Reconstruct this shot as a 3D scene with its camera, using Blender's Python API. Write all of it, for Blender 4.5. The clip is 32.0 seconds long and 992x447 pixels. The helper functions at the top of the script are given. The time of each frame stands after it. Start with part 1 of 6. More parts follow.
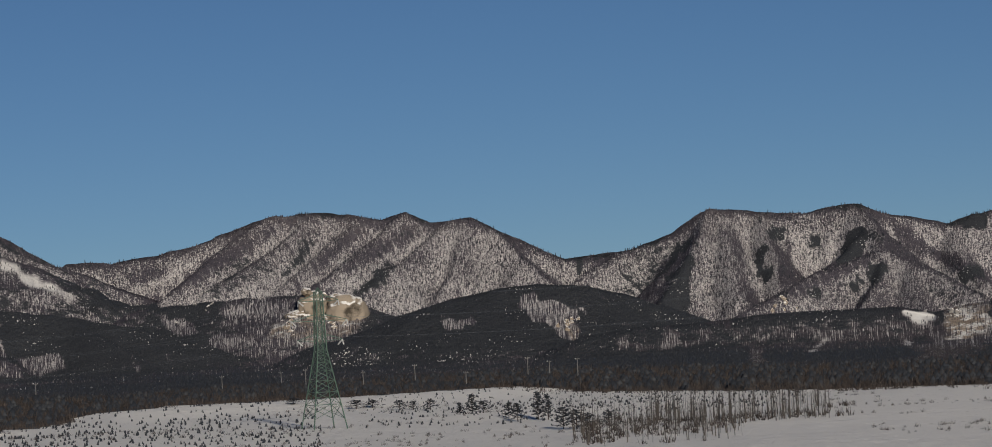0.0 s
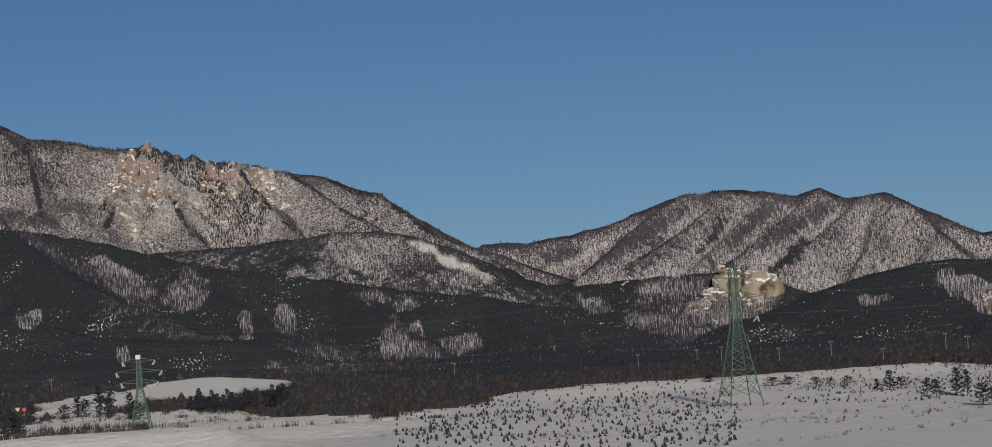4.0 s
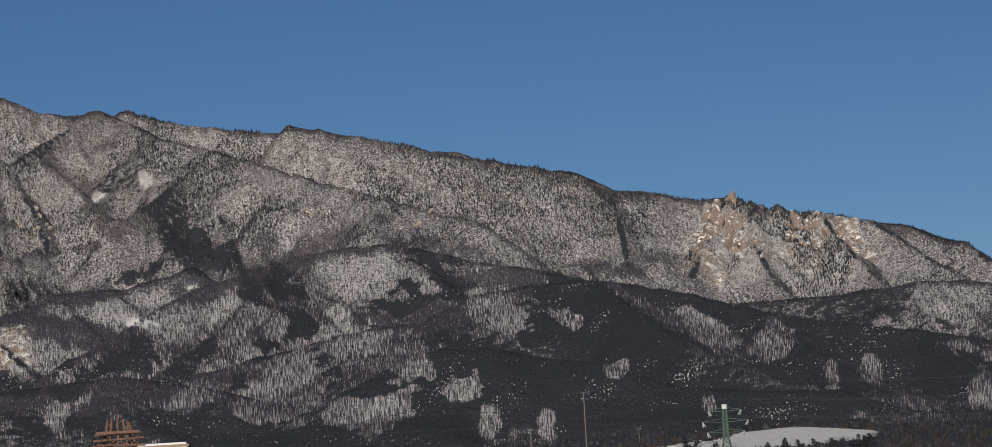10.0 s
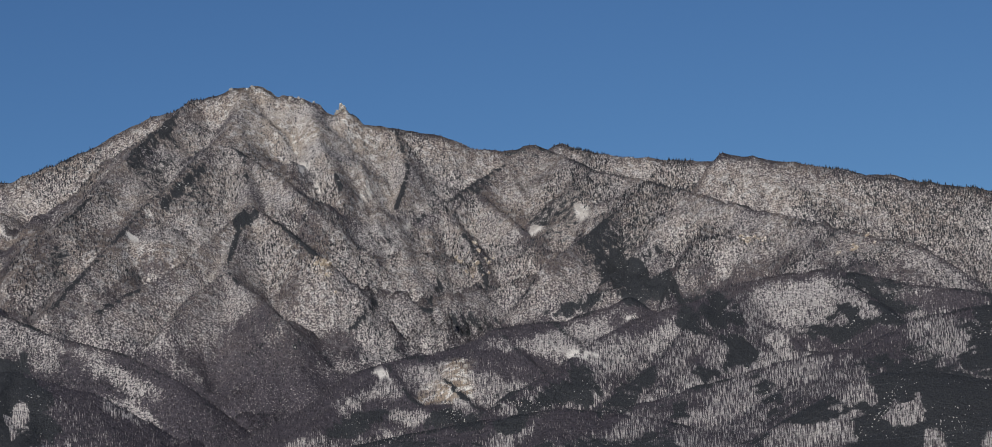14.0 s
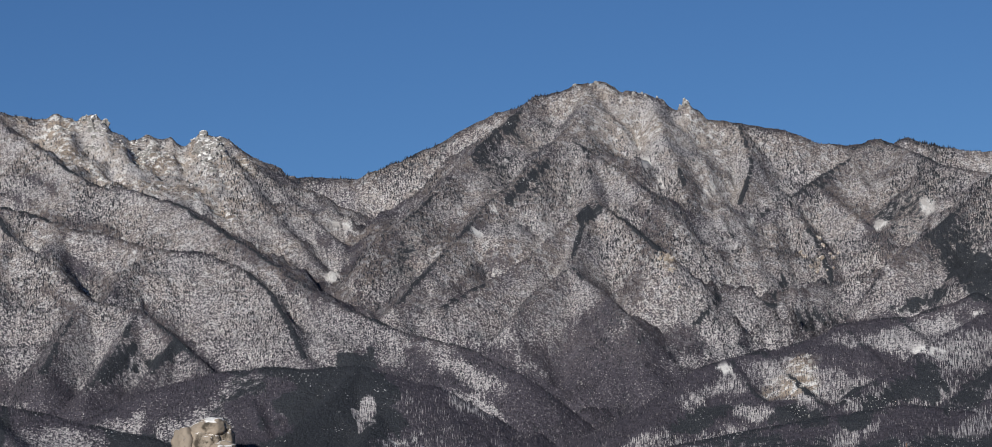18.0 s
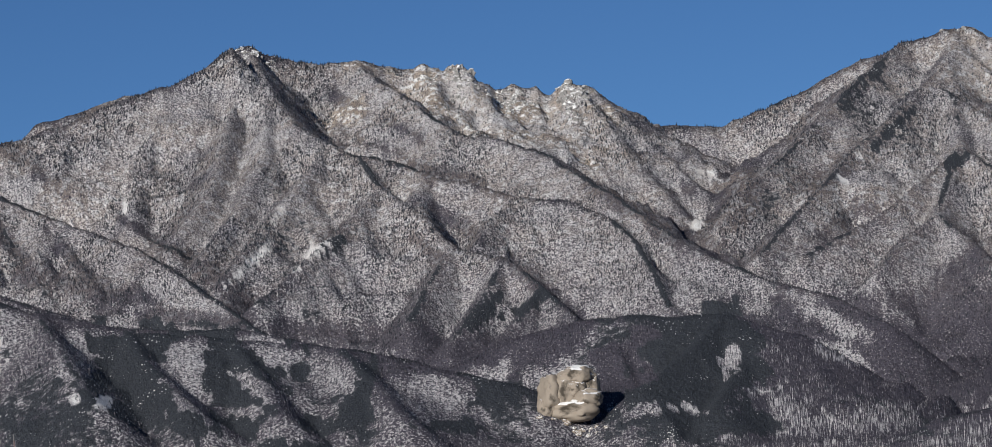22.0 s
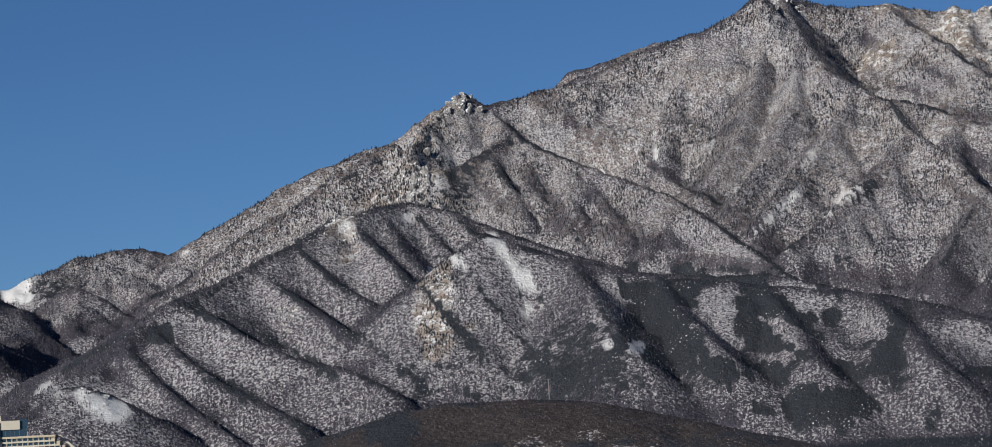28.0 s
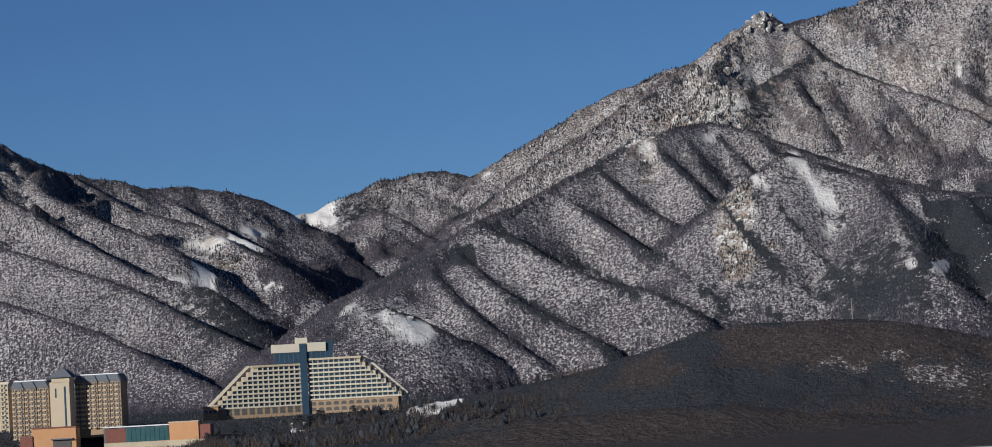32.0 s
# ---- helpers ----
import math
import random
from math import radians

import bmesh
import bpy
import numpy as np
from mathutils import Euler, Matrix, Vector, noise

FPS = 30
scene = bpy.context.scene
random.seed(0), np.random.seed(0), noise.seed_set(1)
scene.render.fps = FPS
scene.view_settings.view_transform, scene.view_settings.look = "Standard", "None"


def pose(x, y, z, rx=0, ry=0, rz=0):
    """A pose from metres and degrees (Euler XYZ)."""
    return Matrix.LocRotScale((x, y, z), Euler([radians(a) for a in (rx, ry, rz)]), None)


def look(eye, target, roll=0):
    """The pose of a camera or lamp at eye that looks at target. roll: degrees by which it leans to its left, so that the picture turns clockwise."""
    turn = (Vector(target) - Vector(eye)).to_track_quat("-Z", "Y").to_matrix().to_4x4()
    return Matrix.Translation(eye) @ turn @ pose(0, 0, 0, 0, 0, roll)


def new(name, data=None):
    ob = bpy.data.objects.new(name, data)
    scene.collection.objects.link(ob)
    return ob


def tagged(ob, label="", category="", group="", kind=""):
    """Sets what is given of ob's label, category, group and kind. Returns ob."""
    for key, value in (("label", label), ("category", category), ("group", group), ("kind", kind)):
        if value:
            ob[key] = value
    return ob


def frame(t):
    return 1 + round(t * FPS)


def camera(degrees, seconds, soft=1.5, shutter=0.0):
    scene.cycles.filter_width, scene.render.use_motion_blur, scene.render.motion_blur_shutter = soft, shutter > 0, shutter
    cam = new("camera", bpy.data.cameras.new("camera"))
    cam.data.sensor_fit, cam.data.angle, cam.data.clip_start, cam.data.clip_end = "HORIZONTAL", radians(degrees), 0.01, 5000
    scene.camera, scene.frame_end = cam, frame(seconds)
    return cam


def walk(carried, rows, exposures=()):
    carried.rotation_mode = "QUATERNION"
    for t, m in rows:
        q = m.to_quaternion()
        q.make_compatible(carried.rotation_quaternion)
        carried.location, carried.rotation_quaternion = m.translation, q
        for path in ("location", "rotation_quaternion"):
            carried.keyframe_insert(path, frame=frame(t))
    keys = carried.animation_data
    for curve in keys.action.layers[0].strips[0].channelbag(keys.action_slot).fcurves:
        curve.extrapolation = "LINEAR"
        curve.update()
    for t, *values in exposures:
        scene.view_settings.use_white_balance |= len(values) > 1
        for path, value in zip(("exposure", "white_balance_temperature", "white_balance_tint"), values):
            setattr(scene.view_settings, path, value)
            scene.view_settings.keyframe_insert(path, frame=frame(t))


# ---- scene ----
# ---- camera: a pan from one standpoint on high ground ----
cam = camera(18.22, 32.0, soft=0.9)
EYE = 22.0
PAN = [  # seconds, heading (left positive), pitch up, lean to the right
    (0.0, 0.000, 2.459, 2.964),
    (0.5, 0.910, 2.509, 3.088),
    (1.0, 1.966, 2.566, 3.065),
    (1.5, 2.865, 2.631, 3.176),
    (2.0, 3.751, 2.641, 3.159),
    (2.5, 4.752, 2.584, 3.061),
    (3.0, 5.974, 2.516, 3.045),
    (3.5, 6.946, 2.495, 3.338),
    (5.5, 9.528, 2.490, 3.276),
    (6.0, 10.368, 2.756, 3.383),
    (6.5, 11.290, 2.957, 3.347),
    (7.0, 12.221, 3.188, 3.230),
    (7.5, 13.119, 3.350, 3.254),
    (8.0, 14.159, 3.544, 3.328),
    (8.5, 15.073, 3.662, 3.383),
    (9.0, 16.152, 3.789, 3.069),
    (9.5, 17.562, 3.954, 3.457),
    (10.0, 18.415, 4.025, 3.279),
    (10.5, 19.622, 4.139, 3.235),
    (11.0, 21.196, 4.158, 3.337),
    (11.5, 22.707, 4.197, 3.825),
    (12.0, 23.341, 4.232, 4.039),
    (12.5, 23.991, 4.279, 4.015),
    (13.0, 24.742, 4.506, 3.908),
    (13.5, 25.618, 4.822, 4.026),
    (15.5, 28.612, 5.396, 4.294),
    (16.0, 29.418, 5.441, 3.785),
    (16.5, 30.534, 5.503, 3.895),
    (17.0, 31.309, 5.468, 4.104),
    (17.5, 32.023, 5.422, 3.903),
    (18.0, 32.822, 5.431, 3.794),
    (18.5, 33.527, 5.414, 3.722),
    (19.0, 34.509, 5.680, 3.294),
    (19.5, 35.672, 5.893, 3.461),
    (20.0, 36.498, 5.843, 3.321),
    (20.5, 37.405, 5.728, 3.266),
    (21.0, 38.257, 5.389, 3.606),
    (21.5, 38.900, 5.255, 3.469),
    (22.0, 39.642, 4.891, 3.357),
    (22.5, 40.494, 4.921, 3.085),
    (23.0, 41.644, 5.129, 3.036),
    (23.5, 42.572, 5.282, 3.360),
    (24.0, 43.323, 5.304, 3.467),
    (24.5, 44.123, 5.309, 3.140),
    (25.0, 45.086, 5.116, 3.260),
    (25.5, 45.955, 5.091, 3.367),
    (27.5, 48.736, 4.351, 3.254),
    (28.0, 49.520, 4.423, 2.968),
    (28.5, 50.332, 4.024, 3.302),
    (29.0, 50.946, 4.001, 3.287),
    (29.5, 51.625, 4.028, 3.182),
    (30.0, 52.297, 4.069, 3.140),
    (30.5, 52.955, 4.087, 3.203),
    (31.0, 53.732, 4.129, 3.084),
    (31.5, 54.410, 4.118, 3.159),
    (32.0, 55.170, 3.246, 3.053),
]
walk(cam, [(t, pose(0, 0, EYE, 90 + up, 0, turn) @ pose(0, 0, 0, 0, 0, -lean)) for t, turn, up, lean in PAN],
     exposures=[(0.0, -0.57, 5950, 8), (9.0, -0.51, 5800, 8), (13.0, -0.39, 5650, 8), (19.0, -0.13, 5400, 8), (24.0, -0.15, 5350, 8), (32.0, -0.21, 5400, 8)])

# ---- sky and sun ----
SUN_AZ, SUN_EL = 195.0, 17.5   # heading of the sun (left positive from the first view), height
world = bpy.data.worlds.new("winter_sky")
scene.world = world
world.use_nodes = True
wn = world.node_tree.nodes
sky = wn.new("ShaderNodeTexSky")
sky.sky_type = "NISHITA"
sky.sun_disc = False
sky.sun_elevation = radians(SUN_EL)
sky.sun_rotation = radians(-SUN_AZ)
sky.altitude, sky.air_density, sky.dust_density, sky.ozone_density = 2500, 0.8, 0.0, 3.0
wn["Background"].inputs["Strength"].default_value = 0.05
tint = wn.new("ShaderNodeMix")   # a clear, slightly deeper blue over the whole dome
tint.data_type, tint.blend_type = "RGBA", "MULTIPLY"
tint.inputs[0].default_value = 1.0
tint.inputs[7].default_value = (0.94, 1.0, 1.06, 1)
world.node_tree.links.new(sky.outputs[0], tint.inputs[6])
world.node_tree.links.new(tint.outputs[2], wn["Background"].inputs["Color"])
sun = new("sun", bpy.data.lights.new("sun", "SUN"))
sun.data.energy, sun.data.angle, sun.data.color = 5.0, radians(0.55), (1.0, 0.865, 0.69)
sa, se = radians(SUN_AZ), radians(SUN_EL)
sun.matrix_world = look((-900 * math.sin(sa), 900 * math.cos(sa), 900 * math.tan(se)), (0, 0, 0))


# ---- materials ----
class Mat:
    """A small builder of node materials."""

    def __init__(self, name, rough=0.85, metal=0.0):
        self.m = bpy.data.materials.new(name)
        self.m.use_nodes = True
        self.t = self.m.node_tree
        self.b = self.t.nodes["Principled BSDF"]
        self.b.inputs["Roughness"].default_value = rough
        self.b.inputs["Metallic"].default_value = metal
        self.b.inputs["Specular IOR Level"].default_value = 0.25

    def n(self, kind, **inputs):
        node = self.t.nodes.new("ShaderNode" + kind)
        for k, v in inputs.items():
            self.put(node.inputs[k.replace("_", " ")], v)
        return node

    def put(self, socket, v):
        if isinstance(v, bpy.types.NodeSocket):
            self.t.links.new(v, socket)
        elif isinstance(v, tuple) and len(v) == 3 and socket.type == "RGBA":
            socket.default_value = (*v, 1)
        else:
            socket.default_value = v

    def coords(self, sx=1.0, sy=1.0, sz=1.0):
        node = self.n("Mapping", Vector=self.n("TexCoord").outputs["Object"])
        node.inputs["Scale"].default_value = (sx, sy, sz)
        return node.outputs[0]

    def noise(self, vec, scale, detail=4.0, rough=0.55):
        return self.n("TexNoise", Vector=vec, Scale=scale, Detail=detail, Roughness=rough).outputs["Fac"]

    def attr(self, name):
        node = self.n("Attribute")
        node.attribute_name = name
        return node.outputs["Fac"]

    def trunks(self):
        """Coordinates by heading about the camera and by height, drawn out so streaks stand upright in its view, like
        trunks.
        """
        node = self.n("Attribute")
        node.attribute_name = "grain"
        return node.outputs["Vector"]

    def math(self, op, a, b=0.0, c=0.0, clamp=False):
        node = self.n("Math")
        node.operation, node.use_clamp = op, clamp
        for i, v in enumerate((a, b, c)):
            self.put(node.inputs[i], v)
        return node.outputs[0]

    def ramp(self, v, lo, hi):
        node = self.n("MapRange")
        for i, x in enumerate((v, lo, hi, 0.0, 1.0)):
            self.put(node.inputs[i], x)
        return node.outputs[0]

    def mix(self, fac, a, b):
        node = self.n("Mix")
        node.data_type = "RGBA"
        self.put(node.inputs[0], fac)
        self.put(node.inputs[6], a)
        self.put(node.inputs[7], b)
        return node.outputs[2]

    def length(self, vec):
        node = self.n("VectorMath")
        node.operation = "LENGTH"
        self.put(node.inputs[0], vec)
        return node.outputs["Value"]

    def random(self):
        return self.n("ObjectInfo").outputs["Random"]

    def island(self):
        return self.n("NewGeometry").outputs["Random Per Island"]

    def bump(self, height, strength, distance):
        self.put(self.b.inputs["Normal"], self.n("Bump", Height=height, Strength=strength, Distance=distance).outputs[0])

    def done(self, colour):
        self.put(self.b.inputs["Base Color"], colour)
        return self.m


def plain(name, colour, vary=0.25, scale=0.6, rough=0.8, metal=0.0):
    """A paint, metal or stone with a fine and a coarse variation."""
    m = Mat(name, rough, metal)
    v = m.coords()
    f = m.math("ADD", m.math("MULTIPLY", m.noise(v, scale), 0.6), m.math("MULTIPLY", m.noise(v, scale * 9), 0.4))
    dark = tuple(c * (1 - vary) for c in colour)
    light = tuple(min(1, c * (1 + vary)) for c in colour)
    return m.done(m.mix(m.ramp(f, 0.3, 0.7), dark, light))


SNOW, NEEDLE = (0.90, 0.865, 0.82), (0.027, 0.031, 0.040)


def land_material():
    """Snow under woods: bare trees as fine dark speckle whose density follows each slope's tilt to the camera,
    conifers, and broken stone.
    """
    m = Mat("wooded_snow_land", 0.9)
    v = m.coords()
    con, wood, rock, dens, flow = m.attr("conifer"), m.attr("wood"), m.attr("rock"), m.attr("growth"), m.attr("stems")
    patch = m.noise(v, 0.012, 5.0, 0.6)
    fine = m.noise(v, 0.09, 5.0, 0.65)
    snow = m.mix(fine, (0.81, 0.775, 0.73), SNOW)
    stubble = m.ramp(m.noise(v, 0.42, 3.0, 0.6), 0.63, 0.70)
    snow = m.mix(m.math("MULTIPLY", stubble, m.ramp(m.noise(v, 0.02, 3.0, 0.6), 0.45, 0.65)), snow, (0.30, 0.26, 0.22))
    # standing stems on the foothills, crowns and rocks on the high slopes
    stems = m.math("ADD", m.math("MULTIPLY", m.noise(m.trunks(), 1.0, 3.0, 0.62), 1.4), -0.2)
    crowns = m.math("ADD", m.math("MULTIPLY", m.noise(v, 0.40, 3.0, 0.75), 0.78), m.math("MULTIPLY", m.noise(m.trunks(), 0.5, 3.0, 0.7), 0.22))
    crowns = m.math("ADD", m.math("MULTIPLY", m.math("SUBTRACT", crowns, 0.5), 1.35), 0.5)
    speck = m.n("Mix")
    m.put(speck.inputs[0], flow)
    m.put(speck.inputs[2], crowns)
    m.put(speck.inputs[3], stems)
    speck = speck.outputs[0]
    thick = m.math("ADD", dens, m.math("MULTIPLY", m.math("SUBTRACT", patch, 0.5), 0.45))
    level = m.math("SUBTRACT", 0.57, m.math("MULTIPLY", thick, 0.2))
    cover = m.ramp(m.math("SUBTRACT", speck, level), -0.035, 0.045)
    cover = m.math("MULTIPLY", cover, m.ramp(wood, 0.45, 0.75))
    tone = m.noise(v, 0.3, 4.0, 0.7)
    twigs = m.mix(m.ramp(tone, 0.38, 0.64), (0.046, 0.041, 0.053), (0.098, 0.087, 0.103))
    shaded_litter = m.mix(m.ramp(tone, 0.40, 0.62), (0.66, 0.625, 0.60), (0.36, 0.33, 0.33))   # snow mixed with stems and twigs, the trunks' shade put into its colour
    haze_snow = m.mix(m.ramp(wood, 0.3, 0.75), snow, shaded_litter)
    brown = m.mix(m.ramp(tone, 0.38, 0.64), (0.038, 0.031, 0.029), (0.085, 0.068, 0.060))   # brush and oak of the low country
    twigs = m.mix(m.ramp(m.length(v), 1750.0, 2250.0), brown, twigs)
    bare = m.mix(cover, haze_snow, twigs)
    stone = m.mix(m.ramp(m.noise(m.coords(1, 1, 0.5), 0.05, 6.0, 0.7), 0.4, 0.62), (0.30, 0.235, 0.18), (0.46, 0.38, 0.30))
    stone = m.mix(m.ramp(fine, 0.50, 0.58), stone, snow)
    stone = m.mix(m.ramp(m.math("SUBTRACT", speck, 0.57), -0.02, 0.03), stone, twigs)
    bare = m.mix(m.math("MULTIPLY", rock, m.ramp(patch, 0.35, 0.55), clamp=True), bare, stone)
    edge = m.math("ADD", con, m.math("MULTIPLY", m.math("SUBTRACT", fine, 0.5), 1.1))
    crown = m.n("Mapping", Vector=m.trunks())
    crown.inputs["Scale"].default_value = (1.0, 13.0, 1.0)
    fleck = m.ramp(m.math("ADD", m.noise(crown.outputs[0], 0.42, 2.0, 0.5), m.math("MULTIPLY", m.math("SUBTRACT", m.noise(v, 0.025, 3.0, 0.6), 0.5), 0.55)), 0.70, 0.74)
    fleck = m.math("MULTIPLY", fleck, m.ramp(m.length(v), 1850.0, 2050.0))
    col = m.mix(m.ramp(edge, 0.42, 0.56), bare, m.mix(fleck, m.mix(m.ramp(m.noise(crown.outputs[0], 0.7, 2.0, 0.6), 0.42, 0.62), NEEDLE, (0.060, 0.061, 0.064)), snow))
    m.bump(m.math("MULTIPLY", m.math("ADD", m.math("MULTIPLY", tone, 0.6), fine), m.math("ADD", m.math("MULTIPLY", m.ramp(wood, 0.0, 0.8), 0.72), 0.28)), 0.8, 5.0)
    return m.done(col)


LAND = land_material()


def tree_material(name, a, b, c):
    m = Mat(name, 0.95)
    r = m.island()
    return m.done(m.mix(m.ramp(r, 0.72, 1.0), m.mix(m.ramp(r, 0.0, 0.72), a, b), c))


BARE = tree_material("bare_twigs", (0.036, 0.032, 0.043), (0.080, 0.071, 0.084), (0.27, 0.25, 0.25))
PINE = tree_material("dark_needles", (0.026, 0.030, 0.038), (0.042, 0.046, 0.055), (0.070, 0.073, 0.078))


# ---- the land: one sheet of ground from the standpoint to the far crests ----
def place(az, r, z=0.0):
    """A point from its heading (degrees, left positive), distance and height."""
    a = radians(az)
    return Vector((-r * math.sin(a), r * math.cos(a), z))


fine_az = np.arange(-13.0, 69.01, 0.05)
wide_az = np.arange(72.0, 345.0, 3.0)
AZ = np.concatenate([fine_az, wide_az])
RR = np.concatenate([[0.02], np.linspace(4, 640, 24), np.arange(660, 1500, 16), np.arange(1500, 4960, 12.5)])
NA, NR = len(AZ), len(RR)
NF0 = len(fine_az)
GX = -np.sin(np.radians(AZ))[:, None] * RR[None, :]
GY = np.cos(np.radians(AZ))[:, None] * RR[None, :]


def lattice(seed, size=256):
    return np.random.RandomState(seed).rand(size, size)


def value_noise(x, y, seed):
    g = lattice(seed)
    xi, yi = np.floor(x).astype(int), np.floor(y).astype(int)
    fx, fy = x - xi, y - yi
    fx, fy = fx * fx * (3 - 2 * fx), fy * fy * (3 - 2 * fy)
    a, b = g[xi % 256, yi % 256], g[(xi + 1) % 256, yi % 256]
    c, d = g[xi % 256, (yi + 1) % 256], g[(xi + 1) % 256, (yi + 1) % 256]
    return (a * (1 - fx) + b * fx) * (1 - fy) + (c * (1 - fx) + d * fx) * fy


def fbm(x, y, size, octaves, seed, gain=0.5):
    total, amp, norm = 0.0, 1.0, 0.0
    for i in range(octaves):
        total = total + amp * value_noise(x / size * 2 ** i + 17 * i, y / size * 2 ** i - 31 * i, seed + i)
        norm += amp
        amp *= gain
    return total / norm


def base_height(az, r):
    """The low country: snowfields, then ground that rises gently to the foot of the hills."""
    rise = np.clip((r - 720) / 1000, 0, 1) * 12.5 + np.clip((r - 1700) / 1500, 0, 1) * 22
    rise = rise - 10 * np.clip((az - 40) / 8, 0, 1) * np.clip((r - 900) / 500, 0, 1) * np.clip((2050 - r) / 300, 0, 1)
    rise = rise - 8 * np.clip((az - 8.5) / 3, 0, 1) * np.clip((34 - az) / 6, 0, 1) * np.exp(-((r - 1080) / 190) ** 2)
    swell = 1.0 * np.sin(np.radians(az) * 24 + r / 210) * np.clip((r - 300) / 500, 0, 1)
    return rise + swell * np.clip((2200 - r) / 800, 0, 1)


AG, RG = np.meshgrid(AZ, RR, indexing="ij")
H = base_height(AG, RG) + 5 * (fbm(GX, GY, 160, 3, 5) - 0.5) * np.clip((RG - 1200) / 600, 0, 1)
GROUND = H.copy()
CON = np.zeros_like(H)
WOOD = np.where(RG > 850, 0.9, 0.0) * np.ones_like(H)
LIFT = np.zeros_like(H)
FRINGE = np.zeros_like(H)
WOOD_SHADE = np.zeros_like(H)
WARP_X = 34 * (fbm(GX, GY, 220, 3, 11) - 0.5)
WARP_Y = 34 * (fbm(GX, GY, 220, 3, 23) - 0.5)
ribs = [0]


def ridge(fall, cover, line, fringe=1.0):
    """Raises the land along a crest. line: heading, distance, height; fall: slope of the flanks; cover: conifers left
    and right of the crest, more on right flanks partly for shade.
    """
    ribs[0] += 1
    seed = ribs[0]
    pts = [place(*p) for p in line]
    run = 0.0
    for k, (a, b) in enumerate(zip(pts[:-1], pts[1:])):
        ab = np.array((b.x - a.x, b.y - a.y))
        length = max(1.0, float(np.hypot(*ab)))
        reach = min(1500.0, (max(a.z, b.z) + 25) / fall * 1.35 + 60)
        rs = [math.hypot(p.x, p.y) for p in (a, b)]
        r0, r1 = min(rs) - reach, max(rs) + reach
        heads = [math.degrees(math.atan2(-p.x, p.y)) for p in (a, b)]
        spread = math.degrees(math.asin(min(0.99, reach / max(200, min(rs)))))
        i0, i1 = np.searchsorted(fine_az, (min(heads) - spread, max(heads) + spread))
        j0, j1 = np.searchsorted(RR, (r0, r1))
        w = (slice(i0, i1), slice(j0, j1))
        far = np.clip((np.hypot(GX[w] - (a.x + b.x) / 2, GY[w] - (a.y + b.y) / 2) - length / 2) / 90, 0, 1)
        px, py = GX[w] + far * WARP_X[w] - a.x, GY[w] + far * WARP_Y[w] - a.y
        u = np.clip((px * ab[0] + py * ab[1]) / length ** 2, 0, 1)
        dx, dy = px - u * ab[0], py - u * ab[1]
        d = np.hypot(dx, dy)
        along = run + u * length
        drop = (a.z - b.z) / length
        skew = along - d * (1.2 * drop / (abs(drop) + 0.15)) + 0.5 * WARP_X[w]
        row = np.full_like(skew, seed * 3.7)
        rib = 1 - np.abs(2 * value_noise(skew / 120, row, 71) - 1) + 0.5 * (1 - np.abs(2 * value_noise(skew / 47, row + 0.4, 72) - 1))
        ripple = np.clip(d / 60, 0, 1)
        if k == 0:
            ripple = ripple * np.clip(u * length / 40, 0, 1)
        if k == len(pts) - 2:
            ripple = ripple * np.clip((1 - u) * length / 40, 0, 1)
        steep = fall * (1.0 - 0.40 * (rib - 0.65) * ripple)
        h = a.z + (b.z - a.z) * u - steep * (np.sqrt(d * d + 25) - 5) + 0.0001 * np.minimum(d, 500) ** 2
        nx, ny = a.x + u * ab[0], a.y + u * ab[1]
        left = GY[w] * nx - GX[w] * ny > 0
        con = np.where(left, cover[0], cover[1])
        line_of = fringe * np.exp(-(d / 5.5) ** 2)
        # band beside the crest: thicker wood, plus flank shade put into the cover
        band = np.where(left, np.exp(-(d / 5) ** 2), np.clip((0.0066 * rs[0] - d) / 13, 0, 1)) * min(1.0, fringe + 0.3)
        up = h > H[w]
        H[w] = np.where(up, h, H[w])
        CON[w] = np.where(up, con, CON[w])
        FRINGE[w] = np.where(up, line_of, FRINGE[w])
        WOOD_SHADE[w] = np.where(up, band, WOOD_SHADE[w])
        LIFT[w] = np.where(up, np.clip(d / 70, 0, 1), LIFT[w])
        WOOD[w] = np.where(up, 1.0, WOOD[w])
        run += length


ridge(1.40, (.14, .14), [(7.93, 4500, 186), (7.06, 4507, 189), (6.25, 4513, 194), (5.31, 4521, 214), (4.48, 4527, 235), (4.07, 4530, 245), (3.42, 4535, 246), (2.61, 4542, 241), (2.15, 4545, 233), (1.67, 4549, 242), (1.22, 4553, 223), (0.74, 4557, 231), (0.45, 4559, 231), (-0.06, 4563, 209), (-0.75, 4568, 182), (-1.24, 4572, 162), (-1.91, 4577, 167), (-2.50, 4582, 172), (-3.21, 4588, 191), (-3.70, 4591, 218), (-3.94, 4593, 228), (-4.40, 4597, 221), (-4.98, 4602, 214), (-5.68, 4607, 213), (-6.38, 4613, 221), (-6.73, 4615, 222), (-7.40, 4621, 203), (-7.97, 4625, 191), (-8.31, 4628, 185), (-8.78, 4631, 199), (-9.10, 4634, 202), (-9.91, 4640, 184), (-11.14, 4650, 165)])  # range_n
ridge(0.48, (.95, .95), [(4.86, 2300, 5), (3.68, 2300, 24), (2.72, 2300, 44), (1.77, 2300, 57), (0.82, 2300, 67), (-0.01, 2300, 73), (-0.71, 2300, 74), (-1.53, 2300, 71), (-2.22, 2300, 64), (-2.91, 2300, 54), (-3.59, 2300, 41), (-4.50, 2300, 23)])  # dome_n
